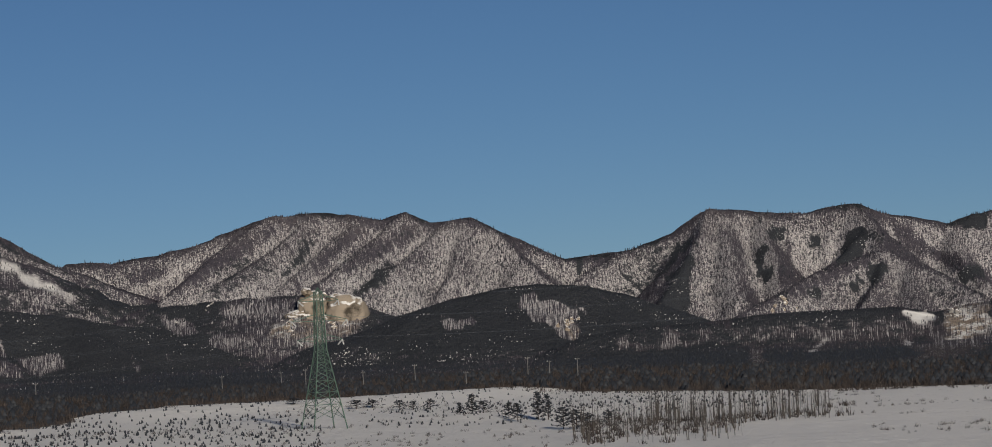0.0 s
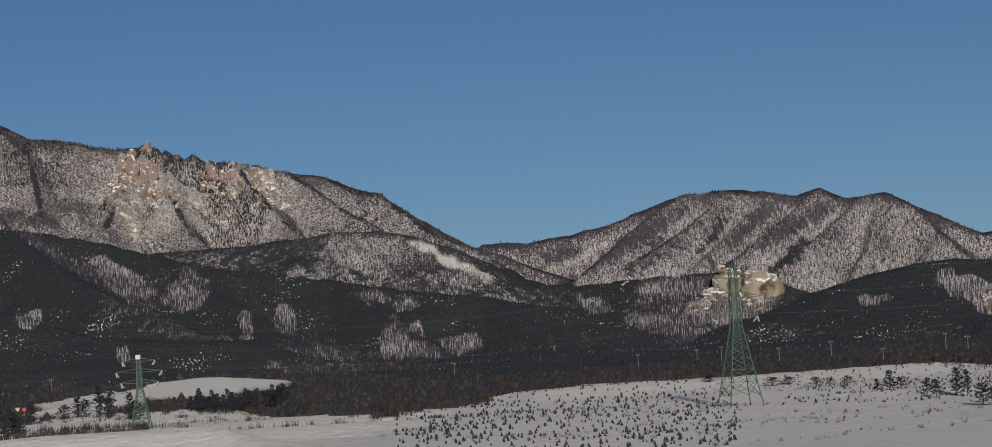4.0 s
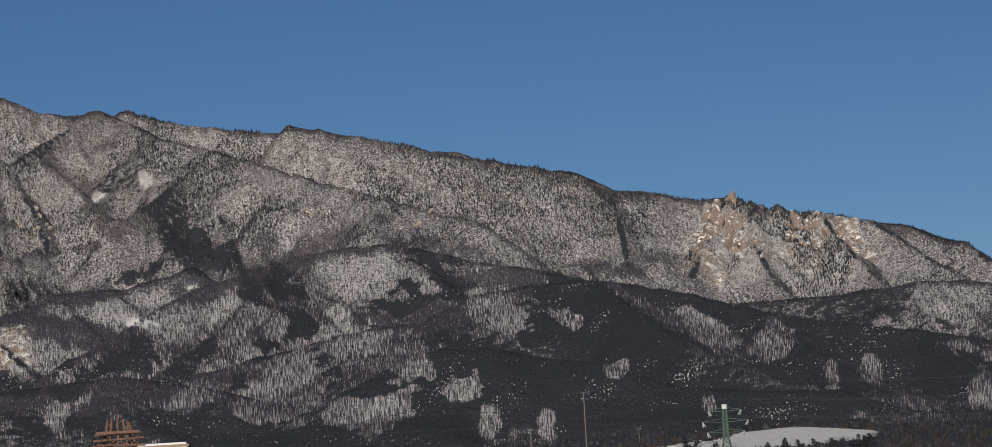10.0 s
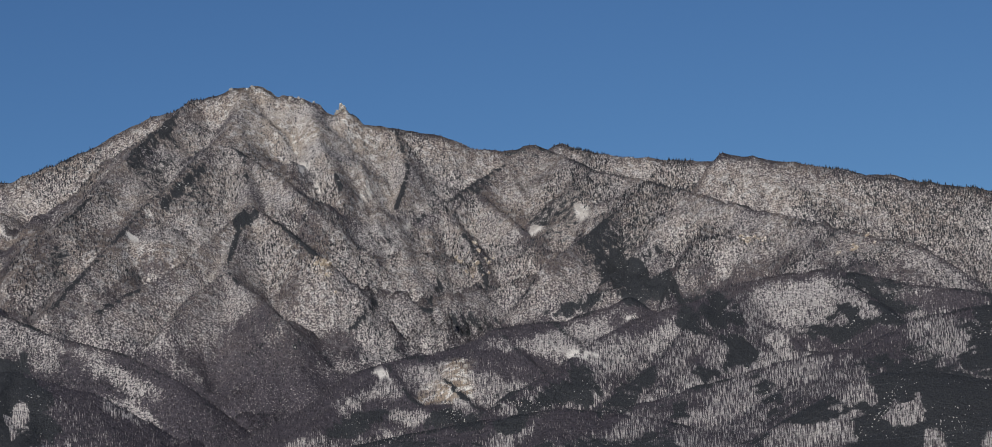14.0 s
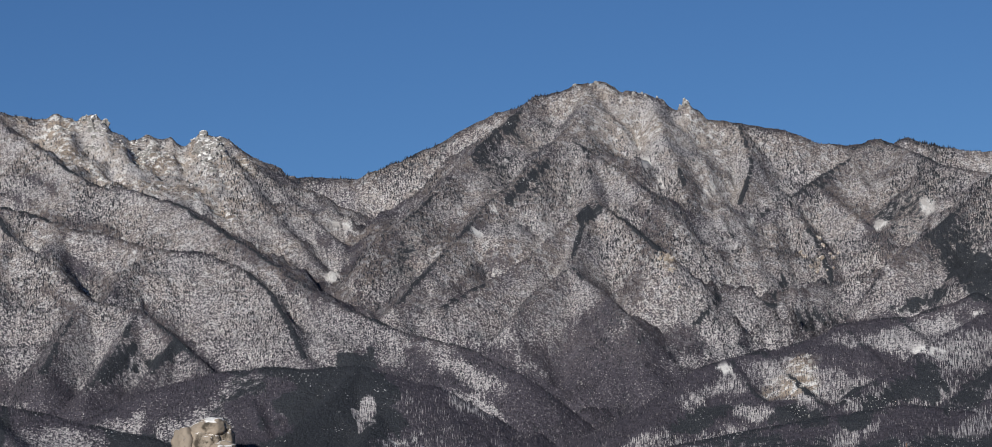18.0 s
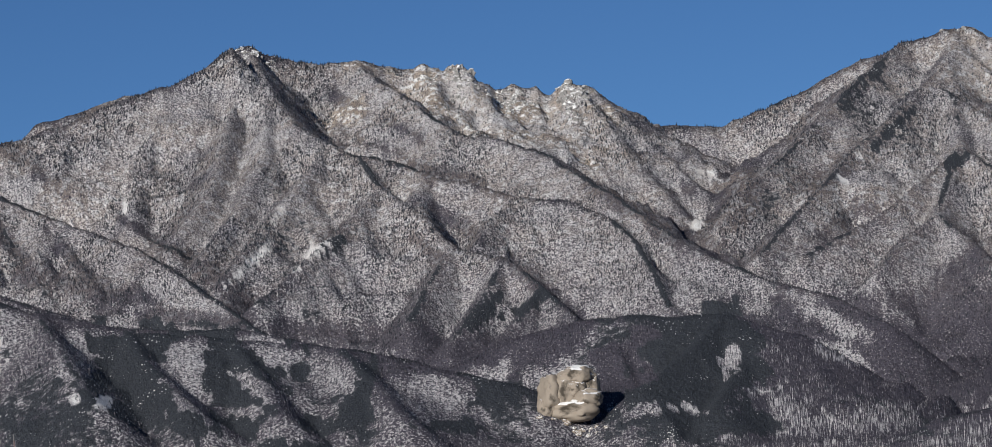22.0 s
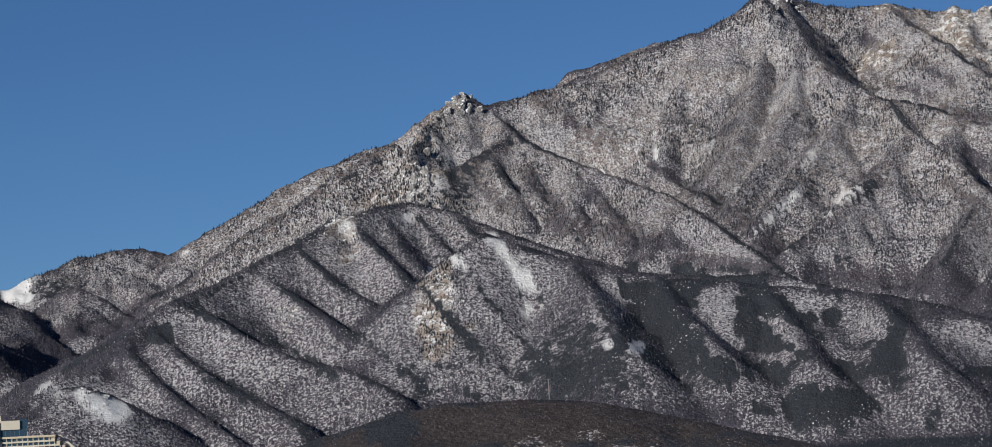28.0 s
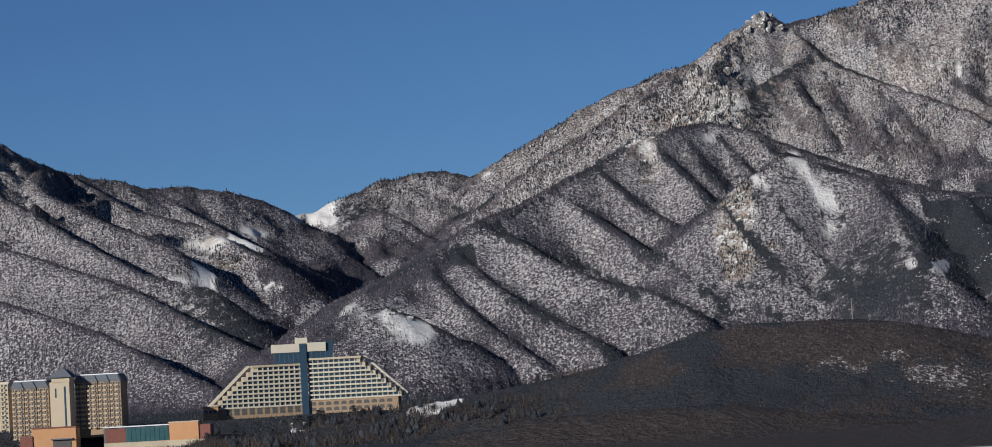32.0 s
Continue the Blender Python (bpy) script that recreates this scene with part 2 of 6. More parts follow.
ridge(0.46, (.85, .85), [(-0.04, 2150, 10), (-1.00, 2150, 25), (-1.60, 2150, 33), (-2.42, 2150, 37), (-3.59, 2150, 38), (-4.29, 2150, 40), (-5.22, 2150, 42), (-6.27, 2150, 42), (-7.31, 2150, 42), (-7.99, 2150, 37), (-8.57, 2150, 41), (-9.01, 2150, 43), (-10.51, 2150, 46)])  # hill_ne
ridge(0.57, (.55, .55), [(6.70, 2800, 80), (5.71, 2781, 84), (4.78, 2764, 85), (4.08, 2750, 85), (3.50, 2739, 86), (2.92, 2728, 81), (2.52, 2721, 70), (2.01, 2711, 59), (1.44, 2700, 44)])  # crag_hill
ridge(1.25, (.14, .14), [(22.16, 4300, 478), (20.71, 4305, 455), (20.03, 4307, 446), (19.35, 4309, 429), (18.90, 4310, 421), (18.33, 4312, 412), (17.65, 4314, 401), (16.84, 4317, 388), (16.28, 4318, 364), (15.47, 4321, 358), (14.78, 4323, 343), (14.32, 4324, 339), (14.06, 4325, 344), (13.74, 4326, 334), (12.93, 4329, 322), (12.23, 4331, 314), (11.53, 4333, 302), (10.84, 4335, 289), (10.27, 4337, 270), (9.80, 4338, 261), (9.35, 4340, 238), (8.79, 4342, 211), (8.11, 4344, 183), (7.42, 4346, 160), (6.74, 4348, 137), (6.06, 4350, 118)])  # range_w
ridge(0.63, (.5, .5), [(13.96, 3450, 160), (12.55, 3434, 162), (11.37, 3421, 166), (10.67, 3413, 170), (9.85, 3404, 169), (9.27, 3398, 161), (8.69, 3392, 149), (8.13, 3385, 129), (7.45, 3378, 106), (6.77, 3370, 84), (6.09, 3363, 64), (4.95, 3350, 43)])  # fore_w1
ridge(0.52, (.8, .8), [(19.97, 2900, 137), (19.50, 2889, 146), (18.80, 2871, 159), (17.76, 2846, 164), (16.72, 2820, 164), (16.03, 2803, 158), (14.88, 2775, 144), (13.96, 2752, 129), (13.04, 2729, 117), (12.11, 2707, 108), (10.72, 2672, 97), (9.68, 2647, 86), (7.94, 2604, 73), (6.55, 2570, 60), (5.64, 2547, 45), (4.73, 2525, 32), (3.71, 2500, 16)])  # fore_w2
ridge(0.46, (.93, .93), [(19.77, 2250, 92), (18.85, 2242, 91), (17.83, 2234, 83), (16.68, 2224, 74), (15.55, 2214, 57), (14.40, 2204, 47), (12.66, 2190, 34), (10.34, 2170, 25), (8.01, 2150, 17)])  # fore_w3
ridge(1.15, (.3, .3), [(25.34, 4700, 550), (25.11, 4699, 553), (24.65, 4697, 542), (23.72, 4693, 523), (22.79, 4689, 511), (21.97, 4686, 504), (21.39, 4683, 484), (19.99, 4677, 467), (19.05, 4673, 462), (18.60, 4671, 446), (17.55, 4667, 430), (16.86, 4664, 419), (16.18, 4661, 391), (15.25, 4657, 380), (14.68, 4655, 366), (14.08, 4652, 367), (13.54, 4650, 354)])  # range_w_back
ridge(0.69, (.3, .3), [(26.64, 3500, 122), (25.80, 3483, 152), (24.85, 3463, 180), (23.89, 3444, 205), (23.05, 3427, 220), (22.21, 3409, 237), (21.27, 3390, 244), (20.44, 3373, 244), (19.63, 3357, 233), (18.71, 3338, 215), (17.78, 3319, 205), (16.87, 3300, 188)])  # hill_a
ridge(0.52, (.5, .5), [(31.62, 2400, 56), (30.47, 2400, 64), (29.32, 2400, 72), (28.16, 2400, 78), (27.00, 2400, 83), (25.48, 2400, 88), (23.98, 2400, 77), (22.37, 2400, 58)])  # hill_d
ridge(0.46, (.93, .93), [(21.02, 2250, 23), (20.42, 2247, 29), (19.70, 2242, 40), (18.86, 2238, 54), (17.69, 2231, 58), (16.53, 2224, 58), (15.14, 2216, 52), (12.30, 2200, 45)])  # hill_e
ridge(1.35, (.12, .12), [(36.26, 4600, 545), (35.45, 4604, 540), (35.03, 4606, 553), (33.96, 4611, 580), (33.24, 4614, 608), (32.63, 4617, 629), (31.91, 4620, 650), (31.43, 4622, 658), (30.95, 4624, 665), (30.66, 4626, 664), (30.38, 4627, 650), (29.79, 4630, 643), (29.34, 4632, 619), (29.10, 4633, 625), (28.83, 4634, 596), (28.30, 4637, 592), (27.37, 4641, 573), (26.80, 4644, 553), (26.22, 4646, 545), (25.62, 4649, 550), (25.42, 4650, 541)], 0.3)  # summit
ridge(1.35, (.08, .08), [(48.01, 4600, 600), (47.32, 4603, 612), (46.38, 4606, 638), (45.56, 4610, 650), (44.97, 4612, 667), (44.48, 4614, 699), (44.07, 4616, 705), (43.67, 4617, 691), (42.85, 4620, 676), (42.03, 4624, 677), (41.45, 4626, 661), (40.86, 4628, 664), (40.51, 4630, 657), (40.16, 4631, 658), (39.71, 4633, 632), (39.12, 4635, 627), (38.48, 4638, 615), (38.17, 4639, 627), (37.82, 4640, 622), (37.38, 4642, 593), (36.92, 4644, 571), (36.46, 4646, 553), (35.41, 4650, 544)], 0.3)  # peak_s
ridge(0.63, (.5, .5), [(41.08, 3000, 137), (40.37, 2991, 146), (39.41, 2980, 166), (38.22, 2965, 177), (37.28, 2954, 180), (36.35, 2942, 175), (35.52, 2932, 176), (34.96, 2925, 163), (34.28, 2917, 142), (33.63, 2909, 110), (32.87, 2900, 72)])  # hill_f
ridge(0.69, (.35, .35), [(49.73, 2900, 238), (48.40, 2882, 212), (47.49, 2870, 200), (46.36, 2855, 184), (45.22, 2839, 177), (44.07, 2824, 168), (42.68, 2805, 159), (41.76, 2793, 148), (40.61, 2778, 130), (39.46, 2762, 114), (38.54, 2750, 98)])  # hill_g
ridge(1.20, (.12, .12), [(44.39, 4500, 685), (44.88, 4491, 657), (45.61, 4478, 631), (46.81, 4457, 601), (47.77, 4440, 571), (48.49, 4427, 554), (48.97, 4418, 545), (49.21, 4414, 540), (49.56, 4408, 535), (49.96, 4401, 550), (50.38, 4393, 535), (50.99, 4382, 504), (51.23, 4378, 484), (51.70, 4369, 478), (52.30, 4359, 461), (53.01, 4346, 439), (53.60, 4336, 419), (54.42, 4321, 381), (55.13, 4308, 352), (55.60, 4300, 333)], 0.3)  # shoulder
ridge(0.80, (.2, .2), [(66.44, 3600, 407), (65.33, 3642, 380), (64.21, 3684, 354), (63.76, 3701, 338), (63.08, 3727, 323), (62.40, 3753, 314), (61.60, 3783, 301), (60.44, 3827, 301), (59.63, 3857, 288), (59.06, 3879, 271), (58.50, 3900, 245)], 0.3)  # range_p
ridge(0.82, (.2, .2), [(59.18, 4300, 296), (58.60, 4315, 295), (57.94, 4332, 316), (57.28, 4349, 337), (56.69, 4365, 347), (56.10, 4380, 348), (55.58, 4394, 340), (55.34, 4400, 343)], 0.3)  # saddle
ridge(0.34, (.6, .6), [(57.97, 1800, 16), (56.32, 1789, 23), (54.56, 1777, 31), (52.78, 1765, 43), (51.83, 1759, 50), (50.65, 1751, 57), (49.26, 1742, 57), (47.88, 1732, 54), (46.20, 1721, 42), (44.73, 1711, 30), (43.08, 1700, 13)])  # low_hill
ridge(0.34, (.6, .6), [(56.36, 1500, 5), (54.59, 1492, 12), (52.83, 1483, 14), (51.09, 1475, 14), (49.36, 1466, 8), (47.64, 1458, 3), (45.94, 1450, -2)])  # low_hill_2
ridge(0.69, (.22, .22), [(51.12, 3250, 301), (50.37, 3223, 289), (49.74, 3200, 269), (48.82, 3167, 247), (48.14, 3142, 230), (46.88, 3096, 205), (45.73, 3054, 195), (44.57, 3012, 192), (43.24, 2964, 172), (41.76, 2910, 151), (40.11, 2850, 120)])  # front_s
ridge(0.75, (.12, .12), [(58.61, 2650, 86), (58.20, 2684, 97), (57.60, 2732, 114), (56.89, 2790, 128), (56.52, 2820, 149), (56.04, 2860, 167), (55.67, 2889, 185), (55.19, 2928, 198), (54.72, 2967, 208), (54.24, 3006, 222), (53.75, 3046, 238), (53.28, 3085, 249), (52.79, 3124, 267), (52.31, 3163, 282), (51.71, 3212, 294), (51.12, 3260, 302)], 0.3)  # front_t
ridge(0.80, (.1, .1), [(58.68, 2600, 70), (58.09, 2600, 88), (57.61, 2600, 103), (57.26, 2600, 104), (56.80, 2600, 96), (56.46, 2600, 85), (56.14, 2600, 63), (55.81, 2600, 46)])  # dome_rock
ridge(0.80, (.15, .15), [(58.60, 4000, 217), (58.12, 3978, 243), (57.64, 3957, 264), (57.29, 3941, 270), (56.89, 3923, 257), (56.38, 3900, 233)])  # round_hill
ridge(1.32, (.1, .1), [(55.90, 4150, 270), (55.42, 4161, 286), (54.44, 4182, 337), (53.23, 4209, 388), (52.38, 4227, 432), (51.35, 4250, 469)])  # back_flank
ridge(0.57, (.35, .35), [(25.15, 2900, 90), (24.20, 2878, 99), (23.49, 2862, 105), (22.90, 2849, 112), (22.31, 2835, 116), (21.60, 2819, 125), (21.12, 2808, 129), (20.53, 2794, 132), (19.95, 2781, 133), (19.47, 2770, 140), (19.11, 2762, 147), (18.75, 2754, 154), (18.04, 2737, 156), (17.57, 2727, 158), (16.87, 2711, 158), (16.40, 2700, 156)])  # hill_b
ridge(0.69, (.2, .2), [(30.69, 3300, 99), (29.73, 3314, 149), (29.26, 3322, 168), (28.56, 3332, 179), (27.63, 3346, 185), (27.04, 3355, 194), (26.57, 3362, 206), (25.98, 3371, 210), (25.28, 3382, 211), (24.69, 3391, 220), (24.09, 3400, 232)])  # hill_c
ridge(0.81, (.25, .35), [(25.42, 4650, 541), (24.49, 4451, 481), (23.58, 4355, 453), (22.79, 4246, 420), (21.65, 4113, 380), (20.33, 3965, 336), (18.86, 3840, 298)])  # summit_front
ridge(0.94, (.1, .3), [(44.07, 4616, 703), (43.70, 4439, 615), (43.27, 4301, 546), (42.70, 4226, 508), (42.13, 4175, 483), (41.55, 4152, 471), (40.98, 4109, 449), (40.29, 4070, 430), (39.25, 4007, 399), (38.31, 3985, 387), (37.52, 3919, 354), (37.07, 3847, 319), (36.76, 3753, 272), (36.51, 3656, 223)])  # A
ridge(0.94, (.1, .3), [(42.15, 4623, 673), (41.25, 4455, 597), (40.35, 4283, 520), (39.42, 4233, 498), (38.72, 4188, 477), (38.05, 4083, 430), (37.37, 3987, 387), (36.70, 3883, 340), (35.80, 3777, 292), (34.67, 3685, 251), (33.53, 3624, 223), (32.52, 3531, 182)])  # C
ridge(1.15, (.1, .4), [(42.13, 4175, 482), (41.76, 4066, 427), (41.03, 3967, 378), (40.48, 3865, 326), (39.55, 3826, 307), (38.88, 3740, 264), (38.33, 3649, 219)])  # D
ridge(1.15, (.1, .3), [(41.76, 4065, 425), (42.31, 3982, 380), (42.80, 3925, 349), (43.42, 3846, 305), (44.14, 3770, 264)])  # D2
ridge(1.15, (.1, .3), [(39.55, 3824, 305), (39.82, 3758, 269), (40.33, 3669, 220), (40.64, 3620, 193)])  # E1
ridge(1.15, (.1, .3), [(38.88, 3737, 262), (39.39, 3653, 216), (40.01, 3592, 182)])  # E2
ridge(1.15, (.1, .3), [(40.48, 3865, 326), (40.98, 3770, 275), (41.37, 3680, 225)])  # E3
ridge(1.15, (.05, .3), [(45.56, 4610, 647), (45.83, 4453, 560), (46.11, 4311, 482), (46.38, 4178, 409)], 0.1)  # H1
ridge(1.15, (.05, .3), [(44.91, 4612, 668), (45.14, 4400, 551), (45.06, 4276, 484), (45.45, 4126, 401)], 0.1)  # H2
ridge(1.15, (.05, .3), [(44.22, 4615, 701), (44.56, 4301, 529), (44.97, 4127, 433), (45.71, 3988, 357)], 0.1)  # H3
ridge(1.15, (.05, .3), [(43.70, 4436, 613), (43.89, 4213, 490), (44.40, 4065, 408), (45.08, 3937, 338)], 0.1)  # H4
ridge(1.15, (.05, .3), [(42.70, 4226, 507), (43.33, 4088, 432), (44.08, 3968, 365), (44.76, 3846, 298)], 0.1)  # H5
ridge(1.15, (.05, .3), [(40.86, 4102, 447), (41.12, 4034, 409), (40.91, 3974, 376)], 0.1)  # H6
ridge(1.15, (.05, .3), [(39.25, 4007, 398), (39.75, 3942, 362), (40.01, 3876, 325)], 0.1)  # H7
ridge(0.78, (.05, .2), [(40.80, 4629, 662), (40.55, 4522, 598), (39.88, 4419, 536)], 0.1)  # N1
ridge(0.78, (.05, .2), [(40.14, 4631, 656), (39.62, 4489, 571), (39.19, 4390, 511)], 0.1)  # N2
ridge(0.78, (.05, .2), [(39.12, 4635, 626), (38.93, 4521, 557), (38.66, 4435, 506)], 0.1)  # N3
ridge(0.78, (.05, .2), [(38.18, 4639, 626), (37.99, 4496, 541), (37.58, 4344, 449)], 0.1)  # N4
ridge(0.78, (.05, .2), [(38.06, 4639, 626), (37.41, 4475, 535), (36.87, 4325, 453), (36.22, 4202, 385), (35.73, 4106, 332)], 0.1)  # N5
ridge(0.78, (.05, .2), [(37.74, 4641, 616), (37.05, 4513, 545), (36.50, 4405, 486), (35.84, 4288, 422), (35.53, 4181, 363)], 0.1)  # N6
ridge(0.94, (.1, .5), [(31.91, 4620, 650), (32.65, 4501, 591), (33.27, 4387, 534), (33.89, 4279, 480), (34.51, 4176, 428), (35.12, 4099, 390)])  # m1
ridge(0.94, (.1, .35), [(30.90, 4625, 663), (31.24, 4468, 584), (31.61, 4411, 556), (32.23, 4301, 501), (32.97, 4198, 450), (33.60, 4078, 390), (34.21, 3985, 343), (34.83, 3886, 294)])  # m2
ridge(1.15, (.1, .35), [(31.43, 4431, 561), (31.03, 4381, 536), (30.36, 4280, 486), (29.86, 4185, 438)])  # m3
ridge(1.15, (.1, .3), [(31.03, 4380, 535), (30.98, 4200, 445), (31.59, 4111, 401), (32.33, 4018, 354), (33.18, 3949, 320), (34.02, 3891, 291)])  # m4
ridge(1.15, (.1, .3), [(30.98, 4198, 443), (30.42, 4121, 405), (29.81, 4023, 356)])  # m5
ridge(1.15, (.1, .3), [(31.10, 4177, 430), (31.52, 3997, 341), (32.14, 3927, 305), (32.69, 3849, 267)])  # m6
ridge(1.15, (.1, .3), [(31.50, 3997, 339), (30.97, 3919, 300), (30.58, 3850, 266)])  # m7
ridge(0.94, (.6, .12), [(25.69, 4649, 545), (26.36, 4574, 510), (26.85, 4519, 483), (27.46, 4443, 447), (28.07, 4381, 417), (28.68, 4321, 388), (29.28, 4283, 370), (29.66, 4223, 341), (30.16, 4144, 303), (30.65, 4069, 267), (31.15, 3987, 228)])  # m8
ridge(1.15, (.1, .5), [(26.85, 4518, 481), (26.41, 4425, 435), (25.75, 4318, 381), (25.21, 4217, 331), (24.67, 4106, 275)])  # m9
ridge(1.15, (.2, .3), [(28.07, 4380, 415), (28.59, 4275, 357), (28.97, 4205, 319), (29.36, 4121, 273), (29.63, 4047, 232)])  # m10
ridge(1.15, (.1, .4), [(27.40, 4450, 449), (26.93, 4323, 379), (26.73, 4227, 327), (26.65, 4155, 287)])  # m11
ridge(1.15, (.1, .4), [(27.71, 4415, 429), (27.64, 4294, 363), (27.44, 4219, 321), (27.83, 4134, 274), (28.21, 4078, 244)])  # m12
ridge(1.15, (.05, .2), [(29.79, 4630, 641), (29.60, 4507, 567), (29.31, 4372, 486), (29.23, 4281, 432)])  # m13
ridge(1.15, (.05, .2), [(28.18, 4637, 588), (28.00, 4510, 512), (28.29, 4393, 442)])  # m14
ridge(1.15, (.05, .2), [(26.22, 4646, 545), (26.13, 4568, 498), (25.71, 4470, 440)])  # m15
ridge(1.15, (.2, .6), [(23.58, 4354, 451), (24.08, 4278, 413), (24.82, 4183, 365), (25.55, 4107, 327)])  # m16
ridge(1.15, (.2, .4), [(24.72, 4496, 492), (24.65, 4381, 434), (24.93, 4255, 372)])  # m17
ridge(1.15, (.2, .6), [(23.61, 4349, 447), (24.00, 4293, 419), (24.49, 4213, 379), (25.22, 4134, 340)])  # f1
ridge(1.15, (.2, .5), [(23.57, 4349, 445), (23.43, 4249, 395), (22.87, 4141, 341), (22.32, 4028, 285)])  # f2
ridge(1.15, (.2, .6), [(23.21, 4200, 369), (23.35, 4131, 334), (23.83, 4076, 306), (24.38, 4027, 282)])  # f3
ridge(1.15, (.3, .4), [(22.24, 4181, 397), (21.93, 4078, 341), (21.38, 3978, 286)])  # f4
ridge(1.15, (.3, .4), [(20.39, 3975, 344), (20.07, 3900, 303), (19.75, 3816, 257)])  # f5
ridge(1.15, (.3, .4), [(19.13, 3862, 301), (18.80, 3802, 268), (18.71, 3754, 241)])  # f6
ridge(0.88, (.1, .2), [(28.09, 3339, 182), (27.65, 3271, 155), (27.21, 3195, 125), (26.82, 3149, 106)])  # hc1
ridge(0.88, (.2, .4), [(28.79, 3329, 173), (29.39, 3245, 140), (30.22, 3177, 113)])  # hc2
ridge(0.88, (.1, .3), [(28.67, 3330, 177), (28.52, 3275, 155), (28.19, 3209, 128), (27.63, 3165, 111)])  # hc3
ridge(0.88, (.1, .2), [(26.57, 3362, 205), (26.13, 3277, 171), (25.57, 3199, 139)])  # hc4
ridge(0.88, (.1, .2), [(25.52, 3378, 210), (25.19, 3311, 183), (24.62, 3249, 158)])  # hc5
ridge(0.81, (.9, .2), [(20.44, 3373, 243), (21.22, 3370, 242), (22.21, 3344, 233), (22.69, 3304, 219), (23.41, 3275, 209), (23.88, 3257, 203), (24.60, 3198, 182), (25.32, 3121, 155), (26.28, 3029, 123), (26.99, 2975, 104)])  # ha0
ridge(0.81, (.85, .15), [(22.69, 3304, 219), (22.96, 3203, 184), (23.70, 3084, 142), (24.79, 2974, 103)])  # ha1
ridge(0.81, (.85, .15), [(21.98, 3350, 234), (22.37, 3199, 182), (23.00, 3079, 140), (23.84, 3005, 114)])  # ha2
ridge(0.81, (.1, .95), [(20.21, 3368, 239), (19.77, 3276, 207), (19.10, 3165, 168)])  # ha3
ridge(0.74, (.1, .9), [(23.38, 2860, 105), (23.29, 2769, 78), (23.09, 2679, 51)])  # hb1
ridge(0.74, (.1, .9), [(20.53, 2795, 131), (20.34, 2675, 95), (20.14, 2577, 66)])  # hb2
ridge(0.74, (.9, .15), [(18.75, 2870, 159), (18.21, 2737, 119), (17.79, 2593, 76)])  # hb3
ridge(0.74, (.9, .7), [(16.87, 2824, 163), (16.56, 2690, 123), (16.03, 2565, 86)])  # hb4
ridge(0.52, (.93, .93), [(20.90, 2300, 25), (20.16, 2300, 49), (19.52, 2300, 83), (19.04, 2300, 90), (18.47, 2300, 84), (17.44, 2300, 70), (16.29, 2300, 61)])  # hb5
ridge(0.68, (.9, .4), [(16.72, 2707, 157), (15.72, 2528, 112), (14.71, 2402, 81), (13.34, 2285, 52)])  # fw2_1
ridge(0.68, (.9, .5), [(13.96, 2752, 128), (13.06, 2610, 92), (12.16, 2508, 67), (11.61, 2396, 39)])  # fw2_2
ridge(0.68, (.9, .7), [(10.72, 2672, 96), (10.05, 2558, 67), (9.15, 2441, 38)])  # fw2_3
ridge(0.68, (.9, .7), [(7.94, 2604, 72), (7.26, 2512, 49), (6.36, 2420, 26)])  # fw2_4
ridge(1.00, (.16, .2), [(17.65, 4667, 430), (17.46, 4499, 346), (17.16, 4351, 272)])  # rw_1
ridge(1.12, (.16, .2), [(14.14, 4325, 341), (14.47, 4238, 289), (14.86, 4131, 225)])  # rw_2
ridge(1.12, (.16, .2), [(13.74, 4326, 333), (13.66, 4218, 268), (13.24, 4106, 201)])  # rw_3
ridge(1.12, (.16, .2), [(12.46, 4330, 316), (12.03, 4231, 261), (11.37, 4131, 206)])  # rw_4
ridge(1.12, (.16, .2), [(11.53, 4333, 302), (10.63, 4234, 247), (9.84, 4155, 204)])  # rw_5
ridge(1.00, (.16, .2), [(9.81, 4338, 259), (8.80, 4208, 194), (7.88, 4144, 162)])  # rw_6
ridge(1.12, (.16, .2), [(16.28, 4318, 363), (16.09, 4203, 294), (16.01, 4124, 246)])  # rw_7
ridge(1.12, (.16, .2), [(18.67, 4672, 449), (18.49, 4543, 372), (18.19, 4404, 288)])  # rw_8
ridge(1.15, (0.05, 0.34), [(4.07, 4530, 244), (4.73, 4473, 215), (5.33, 4403, 180), (5.81, 4340, 149), (6.14, 4306, 132)], 0.5)  # rn_a
ridge(1.15, (0.05, 0.34), [(3.43, 4535, 245), (4.04, 4434, 195), (4.64, 4377, 166), (5.35, 4315, 135)], 0.5)  # rn_b
ridge(1.15, (0.05, 0.34), [(2.49, 4543, 238), (3.10, 4459, 197), (3.71, 4377, 155), (4.20, 4310, 122)], 0.5)  # rn_c
ridge(1.15, (0.05, 0.34), [(1.67, 4549, 241), (2.28, 4473, 203), (2.89, 4391, 162), (3.61, 4317, 125)], 0.5)  # rn_d
ridge(1.15, (0.05, 0.34), [(0.74, 4556, 230), (1.23, 4496, 200), (1.96, 4404, 154), (2.81, 4317, 110)], 0.5)  # rn_e
ridge(1.15, (0.10, 0.30), [(0.57, 4558, 230), (0.79, 4420, 154), (1.30, 4297, 87)], 0.5)  # rn_f
ridge(1.15, (0.10, 0.30), [(0.16, 4561, 218), (-0.50, 4455, 159), (-0.95, 4391, 124)], 0.5)  # rn_g
ridge(1.15, (0.10, 0.30), [(-2.50, 4582, 172), (-1.66, 4514, 138), (-1.18, 4470, 116)], 0.5)  # rn_h
